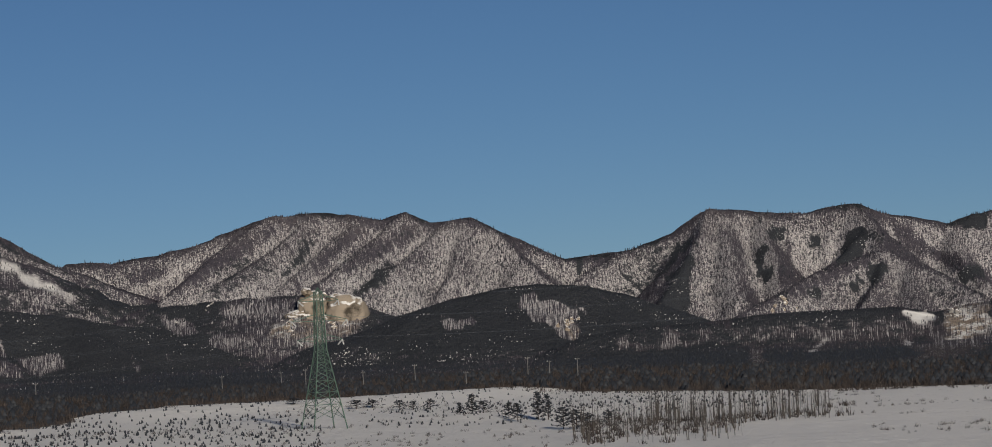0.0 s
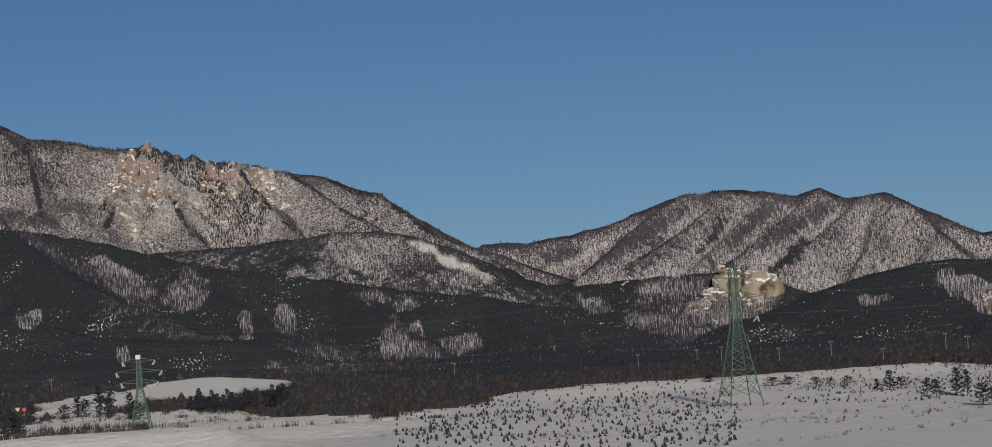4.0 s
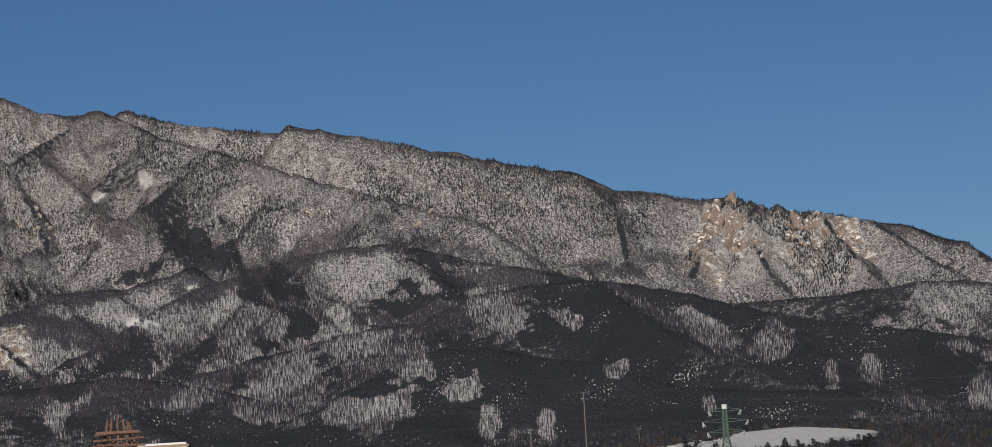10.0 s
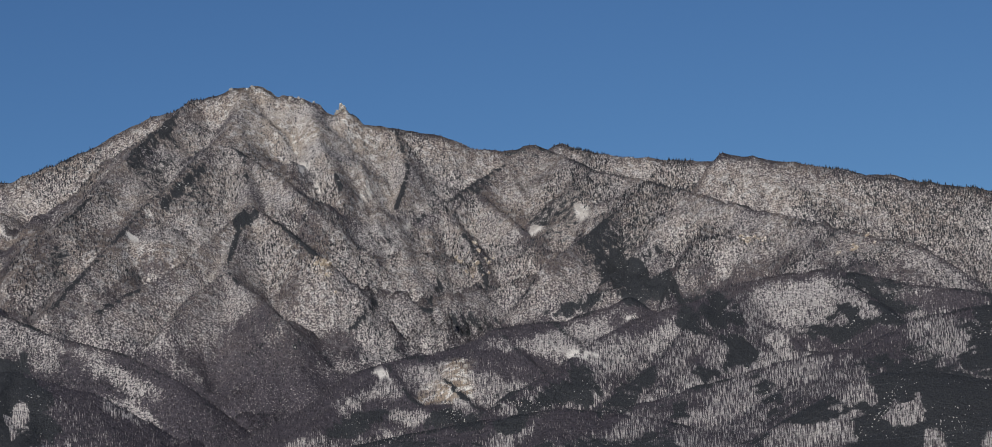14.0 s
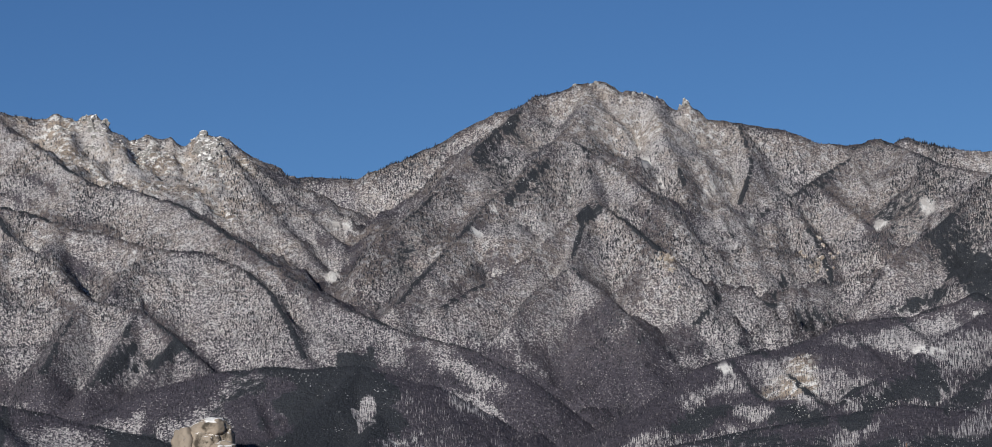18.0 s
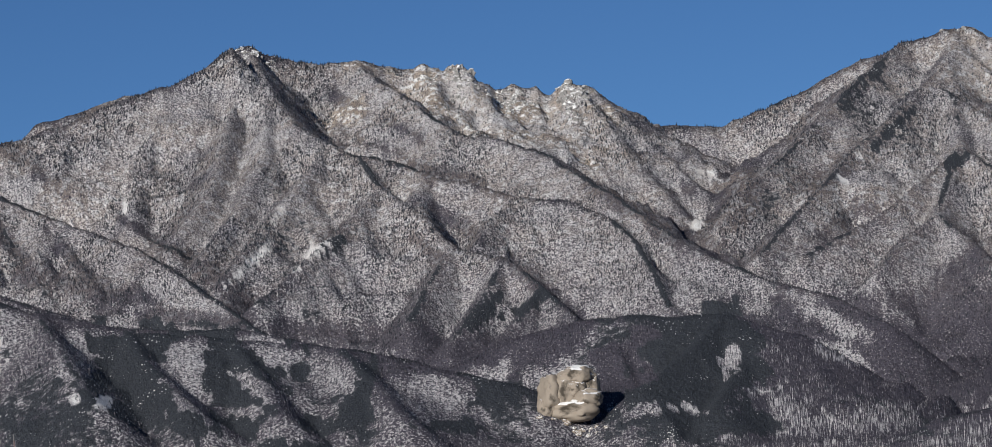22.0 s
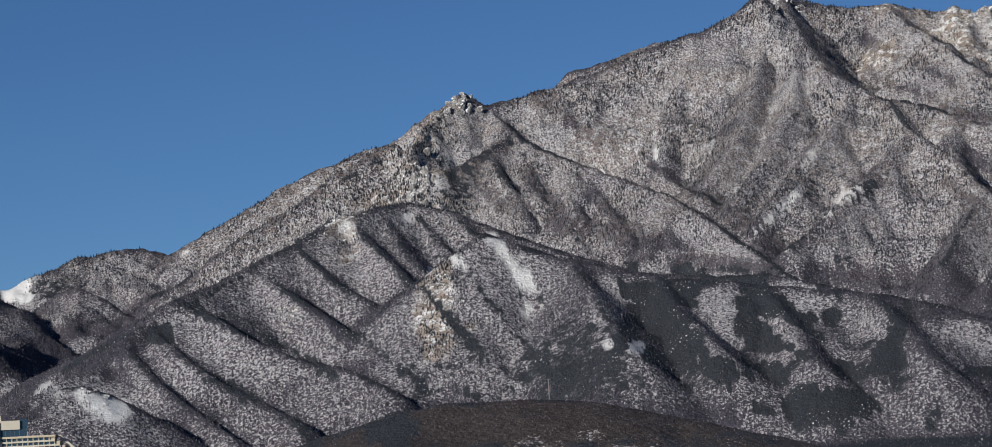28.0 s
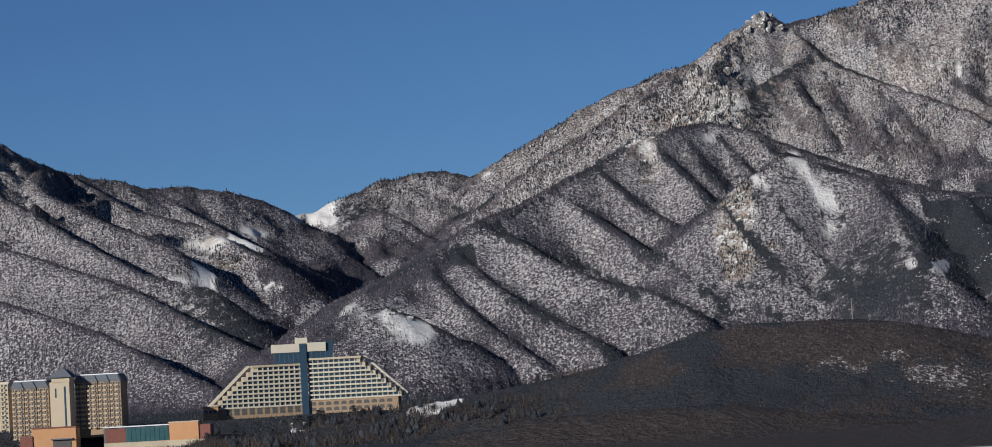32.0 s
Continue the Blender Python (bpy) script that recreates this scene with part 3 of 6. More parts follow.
ridge(1.15, (0.34, 0.10), [(-3.94, 4593, 227), (-3.73, 4488, 174), (-3.35, 4396, 128), (-2.90, 4289, 75)], 0.5)  # rn_i
ridge(1.15, (0.34, 0.10), [(-4.86, 4601, 215), (-5.00, 4491, 160), (-5.26, 4394, 111)], 0.5)  # rn_j
ridge(1.15, (0.10, 0.20), [(-4.17, 4595, 224), (-4.24, 4453, 153), (-4.43, 4320, 87)], 0.5)  # rn_k
ridge(1.15, (0.34, 0.10), [(-6.55, 4614, 222), (-6.87, 4532, 181), (-6.32, 4450, 139), (-5.78, 4388, 109)], 0.5)  # rn_l
ridge(1.15, (0.34, 0.15), [(-6.78, 4616, 220), (-7.14, 4437, 145), (-6.55, 4409, 133), (-5.85, 4372, 117), (-5.25, 4312, 92), (-4.53, 4254, 68), (-4.17, 4211, 50)], 0.5)  # rn_m
ridge(1.15, (0.30, 0.20), [(-7.14, 4437, 145), (-7.92, 4372, 117), (-8.70, 4277, 78), (-9.36, 4218, 53)], 0.5)  # rn_n
ridge(1.15, (0.30, 0.20), [(-8.31, 4628, 185), (-8.61, 4492, 117), (-9.02, 4432, 87)], 0.5)  # rn_o
ridge(1.15, (0.20, 0.34), [(-7.14, 4436, 143), (-6.99, 4357, 103), (-6.74, 4287, 68)], 0.5)  # rn_p
ridge(1.15, (0.20, 0.34), [(-7.59, 4399, 127), (-7.67, 4328, 91), (-7.88, 4255, 55)], 0.5)  # rn_q
ridge(0.81, (.5, .15), [(46.59, 2858, 188), (46.27, 2763, 154), (45.40, 2615, 103)])  # hg_1
ridge(0.81, (.5, .1), [(44.64, 2832, 172), (44.21, 2729, 136), (43.79, 2613, 95)])  # hg_2
ridge(0.81, (.5, .15), [(42.68, 2805, 159), (42.13, 2703, 124), (41.59, 2605, 89)])  # hg_3
ridge(0.81, (.5, .15), [(48.17, 2879, 209), (47.75, 2749, 163), (47.23, 2604, 112)])  # hg_4
ridge(0.81, (.7, .95), [(35.53, 2932, 175), (36.15, 2828, 139), (37.13, 2730, 104)])  # hf_1
ridge(0.81, (.9, .4), [(34.84, 2924, 159), (35.24, 2824, 124), (35.76, 2706, 83)])  # hf_2
ridge(0.94, (.1, .6), [(49.56, 4408, 531), (49.11, 4285, 479), (48.61, 4208, 447), (47.92, 4132, 415), (47.01, 4055, 383), (46.10, 3970, 347), (45.44, 3868, 304), (44.78, 3771, 263), (43.90, 3646, 211)])  # sh_1
ridge(1.15, (.1, .5), [(49.11, 4288, 481), (49.66, 4214, 448), (50.50, 4151, 419), (50.97, 4164, 425)])  # sh_2
ridge(1.15, (.1, .3), [(49.97, 4400, 552), (50.81, 4281, 486), (51.08, 4186, 434)])  # sh_3
ridge(1.15, (.1, .4), [(49.06, 4276, 475), (48.75, 4154, 408), (48.32, 4041, 346), (48.01, 3960, 301)])  # sh_4
ridge(1.15, (.1, .4), [(47.92, 4132, 414), (47.39, 4011, 347), (47.02, 3913, 294)])  # sh_5
ridge(1.15, (.1, .4), [(49.66, 4214, 447), (49.23, 4108, 389), (48.97, 4025, 343)])  # sh_6
ridge(1.15, (.1, .3), [(46.95, 4050, 379), (46.36, 3944, 321), (46.16, 3867, 279)])  # sh_7
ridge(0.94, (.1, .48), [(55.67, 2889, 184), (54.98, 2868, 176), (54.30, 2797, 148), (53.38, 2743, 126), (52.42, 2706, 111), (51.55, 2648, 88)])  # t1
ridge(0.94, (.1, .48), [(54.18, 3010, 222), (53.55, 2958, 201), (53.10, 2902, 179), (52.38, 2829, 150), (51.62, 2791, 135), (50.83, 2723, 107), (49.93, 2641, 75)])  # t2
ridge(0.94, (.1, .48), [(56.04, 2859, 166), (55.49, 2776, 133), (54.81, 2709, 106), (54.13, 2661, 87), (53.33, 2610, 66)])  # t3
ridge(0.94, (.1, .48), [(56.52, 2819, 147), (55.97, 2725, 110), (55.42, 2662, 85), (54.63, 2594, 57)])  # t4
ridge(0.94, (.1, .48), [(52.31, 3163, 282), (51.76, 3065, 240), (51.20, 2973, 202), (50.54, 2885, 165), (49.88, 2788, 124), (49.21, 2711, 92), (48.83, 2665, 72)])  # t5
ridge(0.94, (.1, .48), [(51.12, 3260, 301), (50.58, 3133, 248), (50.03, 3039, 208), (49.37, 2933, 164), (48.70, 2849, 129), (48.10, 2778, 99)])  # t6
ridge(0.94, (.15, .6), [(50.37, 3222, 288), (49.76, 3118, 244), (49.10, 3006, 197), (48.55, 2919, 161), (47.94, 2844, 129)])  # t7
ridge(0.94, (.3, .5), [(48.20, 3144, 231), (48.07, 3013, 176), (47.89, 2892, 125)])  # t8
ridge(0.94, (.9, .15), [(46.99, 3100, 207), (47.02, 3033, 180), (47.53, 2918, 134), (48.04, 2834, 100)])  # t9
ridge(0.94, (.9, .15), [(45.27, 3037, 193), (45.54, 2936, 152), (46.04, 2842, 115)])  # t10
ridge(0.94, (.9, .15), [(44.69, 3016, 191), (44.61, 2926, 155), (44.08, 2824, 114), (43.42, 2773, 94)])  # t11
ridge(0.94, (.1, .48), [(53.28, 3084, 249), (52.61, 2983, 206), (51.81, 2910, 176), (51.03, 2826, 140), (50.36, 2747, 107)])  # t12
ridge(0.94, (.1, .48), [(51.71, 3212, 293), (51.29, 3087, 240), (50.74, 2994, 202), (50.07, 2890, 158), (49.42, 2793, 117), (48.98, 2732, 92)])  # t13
ridge(0.78, (.1, .35), [(63.08, 3727, 322), (61.96, 3578, 263), (60.82, 3525, 242), (59.91, 3434, 205), (59.11, 3358, 175)], 0.1)  # rp_1
ridge(0.84, (.1, .35), [(64.47, 3500, 286), (62.91, 3291, 213), (61.79, 3171, 170), (60.53, 3107, 148)], 0.1)  # rp_2
ridge(0.84, (.1, .35), [(64.52, 3300, 214), (63.16, 3200, 182), (62.03, 3114, 154), (60.90, 2988, 114), (59.54, 2861, 73)], 0.1)  # rp_3
ridge(0.84, (.1, .35), [(64.56, 3000, 145), (62.64, 2866, 105), (61.18, 2724, 62), (60.50, 2671, 46)], 0.1)  # rp_4
ridge(0.78, (.1, .35), [(61.60, 3783, 300), (60.92, 3703, 268), (60.24, 3619, 235), (59.67, 3571, 215)], 0.1)  # rp_5
ridge(0.78, (.1, .35), [(64.21, 3685, 353), (63.56, 3514, 284), (62.43, 3398, 238), (61.30, 3319, 206)], 0.1)  # rp_6

ridge(0.10, (0.0, 0.0), [(16.9, 1420, 12), (15.2, 1440, 16), (14.2, 1450, 20), (13.2, 1455, 21), (12.4, 1455, 19), (11.6, 1450, 13)], 0.0)  # snowy knoll
ridge(0.2, (0.0, 0.0), [(25.2, 300, 12.0), (25.8, 300, 12.0)], 0.0)  # mound of the log tower
hills = np.clip((H - GROUND) / 40, 0, 1) * (RG > 1500)
crease = 1 - np.abs(2 * fbm(GX, GY, 95, 4, 41, 0.6) - 1)
H += hills * (0.15 + 0.85 * LIFT) * ((11 + 22 * np.clip((RG - 3300) / 500, 0, 1)) * (crease - 0.8) + 7 * (fbm(GX, GY, 30, 3, 51) - 0.5))
high = np.clip((H - 150) / 150, 0.25, 1) * np.clip((RG - 2500) / 1500, 0.2, 1)
knobs = 1 - np.abs(2 * fbm(GX, GY, 38, 3, 61, 0.62) - 1)
H += hills * high * (0.45 + 0.55 * LIFT) * 13 * (knobs - 0.8)
crag = np.exp(-((AG - 39.5) / 1.75) ** 4) * np.clip((RG - 4330) / 120, 0, 1)   # bare rock towers below the skyline
crag = np.maximum(crag, 0.8 * np.exp(-((AG - 50.75) / 0.75) ** 4) * np.clip((RG - 4020) / 80, 0, 1) * (RG < 4420))
crag = np.maximum(crag, 0.9 * np.exp(-((AG - 13.2) / 1.6) ** 4) * np.clip((RG - 4130) / 60, 0, 1) * (RG < 4330))
crag = np.maximum(crag, 0.6 * np.exp(-((AG - 29.8) / 1.5) ** 4) * np.clip((RG - 4380) / 120, 0, 1))
pillar = 1 - np.abs(2 * fbm(np.radians(AG) * 4500, RG * 0.45, 34, 3, 201, 0.55) - 1)
spine = 1 - np.abs(2 * fbm(np.radians(AG) * 4400, RG * 0.3, 17, 3, 221, 0.6) - 1)
H += hills * high * np.clip((RG - 3700) / 200, 0, 1) * (0.25 + 0.75 * LIFT) * 6.5 * (spine - 0.72)   # rock ribs and gullies of the high faces
H += hills * crag * 18 * (pillar ** 1.6 - 0.72)
# low hills close the country behind the standpoint
H += np.where((AG > 74) & (AG < 343), np.clip((RG - 1500) / 2000, 0, 1) * 160 * fbm(GX, GY, 900, 3, 81), 0)
EDGE = np.interp(AZ, [-13, -8.9, -5.8, -3.5, -1.2, 2.3, 4.4, 6.0, 7.3, 8.1, 9.3, 10.0, 10.9, 11.8, 12.7, 14.8, 17.0, 19.0, 22.0],
                 [1010, 1010, 1070, 1190, 1270, 1285, 1300, 1300, 1180, 1130, 1060, 1040, 1100, 1200, 1265, 1265, 1250, 1000, 900])[:, None]
sight_cut = (AG > 59.2) & (AG < 68) & (RG > 1250) & (RG < 2030)   # ground kept below the camera's line of sight to the resort's foot
H = np.where(sight_cut, np.minimum(H, 20.3 - 0.009 * RG), H)
FIELD = RG < EDGE + 60 * (fbm(GX, GY, 120, 3, 91) - 0.5)
H += 1.3 * (fbm(GX, GY, 55, 3, 181, 0.6) - 0.5) * FIELD * np.clip((RG - 300) / 300, 0, 1)   # drifts and hummocks
WOOD = np.where(FIELD & (H - GROUND < 16), 0.0, np.where(RG < 1700, 1.2, WOOD))
for k in (3, 2):  # soften the borders of the stands
    CON = (CON + np.roll(CON, k, 1) + np.roll(CON, -k, 1) + np.roll(CON, 3 * k, 0) + np.roll(CON, -3 * k, 0)) / 5
low = (H - GROUND < 4) & (RG > 1480) & (RG < 2500)
CON = np.where(low, 0.66, CON)
WOOD = np.where(WOOD > 0.5, np.clip(1.06 - H / 520, 0.77, 0.96) - 0.03 * np.clip((H - 260) / 120, 0, 1), WOOD)
WOOD += 0.22 * np.clip((110 - H) / 70, 0, 1) * (RG > 2450) * (WOOD > 0.5)   # thickets on the valley floors
mottle = fbm(GX, GY, 190, 4, 101, 0.6)
THICK_SHADE = np.zeros_like(H)
OUTCROP = np.zeros_like(H)
BARED = np.zeros_like(H)
wild = 3.0 * (fbm(GX, GY, 45, 4, 131, 0.7) - 0.5)


def stand(kind, spots):
    """Patches of one cover: heading, distance, half width in degrees, half depth in metres."""
    global CON, WOOD, THICK_SHADE, OUTCROP, BARED
    for az, r, wide, deep in spots:
        i0, i1 = np.searchsorted(fine_az, (az - 2 * wide, az + 2 * wide))
        j0, j1 = np.searchsorted(RR, (r - 2 * deep, r + 2 * deep))
        w = (slice(i0, i1), slice(j0, j1))
        q = np.hypot((AG[w] - az) / wide, (RG[w] - r) / deep) + wild[w]
        f = np.clip((1.05 - q) / 0.35, 0, 1)
        if kind == "conifer":
            CON[w] = np.maximum(CON[w], 0.85 * f)
        elif kind == "bare":
            CON[w] *= 1 - f
            WOOD[w] = WOOD[w] * (1 - f) + 0.76 * f
            BARED[w] = np.maximum(BARED[w], f)
        elif kind == "clear":
            CON[w] *= 1 - f
            WOOD[w] *= 1 - f
        elif kind == "thick":
            THICK_SHADE[w] = np.maximum(THICK_SHADE[w], f)
            CON[w] *= 1 - 0.7 * f
        else:
            OUTCROP[w] = np.maximum(OUTCROP[w], f)
            CON[w] *= 1 - 0.8 * f


stand("conifer", [(42.41, 2675, 0.41, 94), (39.62, 2738, 0.53, 110), (36.66, 2888, 0.70, 81), (35.81, 2725, 1.29, 62), (35.27, 2862, 0.70, 110)])
stand("conifer", [(35.44, 2875, 0.94, 110), (36.53, 2775, 0.70, 75), (34.44, 2812, 0.70, 31), (42.26, 2688, 0.26, 56)])
stand("bare", [(-0.57, 2262, 0.37, 19), (0.73, 2238, 0.33, 12), (-7.84, 1838, 0.28, 110), (-8.54, 2100, 0.33, 38), (8.57, 2512, 0.23, 19)])
stand("bare", [(35.35, 2825, 0.23, 31), (41.11, 2712, 0.56, 38)])
stand("clear", [(-7.76, 2138, 0.23, 12)])
stand("clear", [(58.43, 4288, 0.28, 36), (59.75, 3575, 0.42, 45), (60.58, 3275, 0.20, 45), (60.38, 3462, 0.21, 10)])
stand("thick", [(56.87, 2875, 0.70, 110), (58.64, 3312, 0.70, 110), (49.98, 1700, 3.51, 31)])
stand("rock", [(40.64, 4562, 1.52, 110), (38.10, 4525, 0.70, 105), (39.61, 4488, 0.70, 110), (2.93, 2700, 0.47, 110), (3.39, 2700, 0.33, 110), (4.00, 2638, 0.26, 19), (-1.31, 2200, 0.21, 12), (-8.57, 2150, 0.35, 110), (14.11, 4250, 0.53, 44), (14.60, 4225, 0.47, 50), (12.82, 4312, 0.29, 42), (12.13, 4288, 0.35, 44), (11.58, 4212, 0.47, 62), (26.97, 4250, 0.35, 25), (29.62, 4000, 0.21, 12), (29.65, 4000, 0.23, 12), (50.86, 4138, 0.53, 62), (50.62, 2838, 0.35, 110), (52.37, 3150, 0.33, 110), (53.46, 2900, 0.23, 19), (60.20, 3462, 0.47, 81), (14.14, 4262, 0.53, 50)])
stand("rock", [(27.55, 3238, 0.47, 44), (38.10, 4538, 0.58, 75)])
ELEV = np.degrees(np.arctan2(H - EYE, RG))
rough = 1.6 * (fbm(GX, GY, 40, 4, 211, 0.7) - 0.5) + 1.5 * (fbm(np.radians(AG) * 3000, RG * 0.35, 22, 3, 231, 0.65) - 0.5)


def cover(kind, spots):
    """Patches of cover laid out in the camera's view: heading, elevation angle, half length, half breadth (degrees),
    tilt of the patch.
    """
    global CON, WOOD, THICK_SHADE, OUTCROP, BARED
    for az, up, long, wide, tilt in spots:
        reach = 1.5 * max(long, wide)
        i0, i1 = np.searchsorted(fine_az, (az - reach, az + reach))
        w = slice(i0, i1)
        u, v = az - AG[w], up - ELEV[w]
        c, n = math.cos(radians(tilt)), math.sin(radians(tilt))
        q = np.hypot((u * c + v * n) / long, (v * c - u * n) / wide) + rough[w] * (0.7 if kind == "clear" else 1.0)
        f = np.clip((1.1 - q) / 0.3, 0, 1) * (RG[w] > 1600)
        if kind == "conifer":
            CON[w] = np.maximum(CON[w], (0.9 if wide > 0.13 else 0.62) * f)
        elif kind == "thick":
            THICK_SHADE[w] = np.maximum(THICK_SHADE[w], f)
            CON[w] *= 1 - 0.85 * f
        elif kind == "rock":
            OUTCROP[w] = np.maximum(OUTCROP[w], f)
        else:
            soft = np.clip((1.15 - q) / 0.65, 0, 1)
            CON[w] *= 1 - soft
            THICK_SHADE[w] *= 1 - f
            BARED[w] = np.maximum(BARED[w], f)
            if kind == "clear":
                WOOD[w] *= 1 - 0.42 * f


# thick woods; some narrow bands put the shade of spur flanks into the cover
cover("thick", [(20.85, 3.74, 1.75, 0.16, 4), (22.27, 3.49, 1.28, 0.26, -21), (23.95, 3.08, 1.05, 0.29, -16), (20.24, 2.41, 1.51, 0.21, -4), (18.46, 2.86, 1.28, 0.29, 4), (16.48, 3.06, 0.7, 0.12, 4), (19.68, 2.07, 0.81, 0.47, 4), (32.86, 2.49, 2.33, 0.52, 14), (31.11, 2.73, 1.75, 0.47, 4), (30.59, 1.76, 3.49, 0.47, 4), (32.34, 1.53, 1.75, 0.47, 4), (28.84, 1.88, 0.7, 0.23, 4), (26.46, 2.43, 1.75, 0.29, 14), (25.83, 3.09, 1.05, 0.17, -6), (26.65, 1.27, 2.33, 0.29, 4), (30.16, 3.08, 0.7, 0.29, 4), (30.32, 6.3, 0.93, 0.14, 39), (29.94, 4.88, 0.7, 0.21, 49)])
cover("thick", [(26.27, 5.29, 0.81, 0.14, 39), (33.51, 5.31, 0.7, 0.23, -31), (33.21, 4.54, 1.05, 0.14, -26), (31.19, 3.43, 1.05, 0.29, -41), (30.02, 5.35, 0.58, 0.14, 44), (25.51, 4.36, 0.47, 0.29, 49), (47.43, 4.17, 1.51, 0.21, 15), (45.6, 3.48, 1.63, 0.14, 8), (48.25, 6.43, 0.58, 0.12, 33), (47.57, 5.93, 0.81, 0.12, 33), (46.21, 5.1, 0.7, 0.09, 33), (45.08, 4.27, 0.7, 0.16, 38), (44.41, 3.64, 0.58, 0.23, 43), (49.5, 4.86, 0.7, 0.12, 38), (48.67, 5.05, 0.7, 0.12, 53), (47.52, 4.64, 0.58, 0.12, 53), (46.97, 4.14, 0.47, 0.09, 48), (43.27, 3.11, 1.4, 0.21, 3)])
cover("thick", [(42.11, 2.92, 1.4, 0.23, 3), (40.61, 2.47, 1.4, 0.23, -7), (38.61, 2.58, 0.81, 0.35, -27), (37.11, 2.48, 1.05, 0.35, -17), (37.62, 1.82, 0.81, 0.29, -17), (34.89, 2.8, 0.7, 0.17, 23), (40.33, 4.92, 0.93, 0.14, 33), (39.11, 3.9, 1.05, 0.16, 43), (41.19, 6.15, 1.05, 0.09, 28), (40.04, 5.72, 0.7, 0.09, 23), (37.28, 5.06, 0.93, 0.14, 33), (36.72, 4.67, 0.81, 0.16, 38), (35.71, 4.25, 0.93, 0.14, 28), (42.3, 7.27, 0.93, 0.12, 33), (41.27, 6.74, 0.7, 0.09, 33), (40.95, 4.49, 0.35, 0.12, 43), (35.19, 5.03, 0.47, 0.58, 3), (36.09, 5.33, 0.35, 0.12, 43)])
cover("thick", [(52.93, 2.97, 0.81, 0.1, 43), (57.69, 2.63, 1.28, 0.29, -22), (56.51, 2.92, 0.81, 0.23, -32), (47.85, 0.69, 2.33, 0.41, 3), (5.1, 2.05, 1.16, 0.09, -27), (3, 2.13, 0.81, 0.09, -40), (2.22, 2.06, 1.16, 0.09, -25), (6.51, 1.8, 0.58, 0.1, -22), (-5.28, 1.28, 0.09, 0.52, 13), (-8.06, 1.47, 1.05, 0.12, 33), (-5.96, 1.12, 1.4, 0.07, -22)])
cover("thick", [(32.31, 2.11, 3.49, 0.81, 7), (33.36, 1.71, 1.75, 0.7, 4), (30.21, 2.26, 1.4, 0.41, -1)])
cover("conifer", [(19.96, 3.09, 0.52, 0.52, 4), (19.27, 2.86, 0.52, 0.23, 4), (20.46, 2.6, 0.47, 0.16, 4), (22.48, 3.09, 0.52, 0.41, 4), (23.01, 3.01, 0.35, 0.29, 4), (22.23, 2.43, 0.41, 0.35, 4), (24.02, 2.03, 0.7, 0.35, -31), (21.89, 2.23, 0.23, 0.23, 4), (22.73, 2.05, 0.58, 0.29, -31), (23.91, 3.66, 0.7, 0.35, 4), (24.12, 3.91, 0.58, 0.29, 4), (25.1, 3.45, 0.7, 0.17, -21), (17.08, 2.7, 0.7, 0.35, 4), (17.71, 2.05, 0.58, 0.35, 4), (19.13, 1.68, 1.05, 0.29, 14), (23.31, 1.27, 0.23, 0.35, 4), (21.72, 1.4, 0.35, 0.47, 4), (20.46, 1.02, 0.47, 0.29, 34)])
cover("conifer", [(22.49, 0.4, 1.4, 0.23, -6), (18.49, 0.94, 1.4, 0.29, 4), (16.65, 0.81, 0.81, 0.7, 4), (24.12, 0.63, 0.93, 0.17, 4), (25.07, 2.1, 0.47, 0.47, -41), (25.92, 1.69, 0.81, 0.17, -31), (27.57, 1.51, 0.81, 0.17, 4), (29.44, 1.51, 0.81, 0.17, -16), (26.99, 3.28, 0.41, 0.17, 4), (25.46, 3.36, 0.47, 0.16, 4), (29.64, 3.92, 1.05, 0.12, -41), (30.15, 3.25, 0.58, 0.09, -46), (28.96, 3.59, 0.41, 0.14, -46), (27.78, 3.69, 0.41, 0.14, -51), (23.75, 4.18, 0.41, 0.09, -26), (31.06, 5.53, 0.35, 0.14, -36), (32.73, 6.9, 0.7, 0.09, -41), (32.07, 6.28, 0.81, 0.09, -41)])
cover("conifer", [(28.65, 4.86, 1.05, 0.06, -26), (26.83, 5.68, 0.7, 0.06, -31), (45.66, 2.43, 2.33, 0.87, 3), (42.29, 1.88, 0.23, 0.81, 13), (39.61, 1.59, 0.7, 0.29, 3), (40.34, 1.17, 1.05, 0.14, 3), (43.14, 1.34, 0.58, 0.17, 3), (36.06, 2.65, 1.05, 0.41, -22), (36.59, 1.64, 0.7, 0.17, -12), (35.19, 1.89, 0.47, 0.29, 3), (35.5, 2.38, 0.7, 0.35, 3), (35.84, 0.89, 1.4, 0.17, -2), (45.13, 3.33, 0.35, 0.12, 3), (51.78, 5.62, 0.7, 0.05, -25), (49.57, 5.74, 0.58, 0.06, -25), (45.98, 4.91, 1.05, 0.05, 31), (42.58, 4.71, 0.81, 0.07, -35), (39.15, 3.32, 0.7, 0.09, -22)])
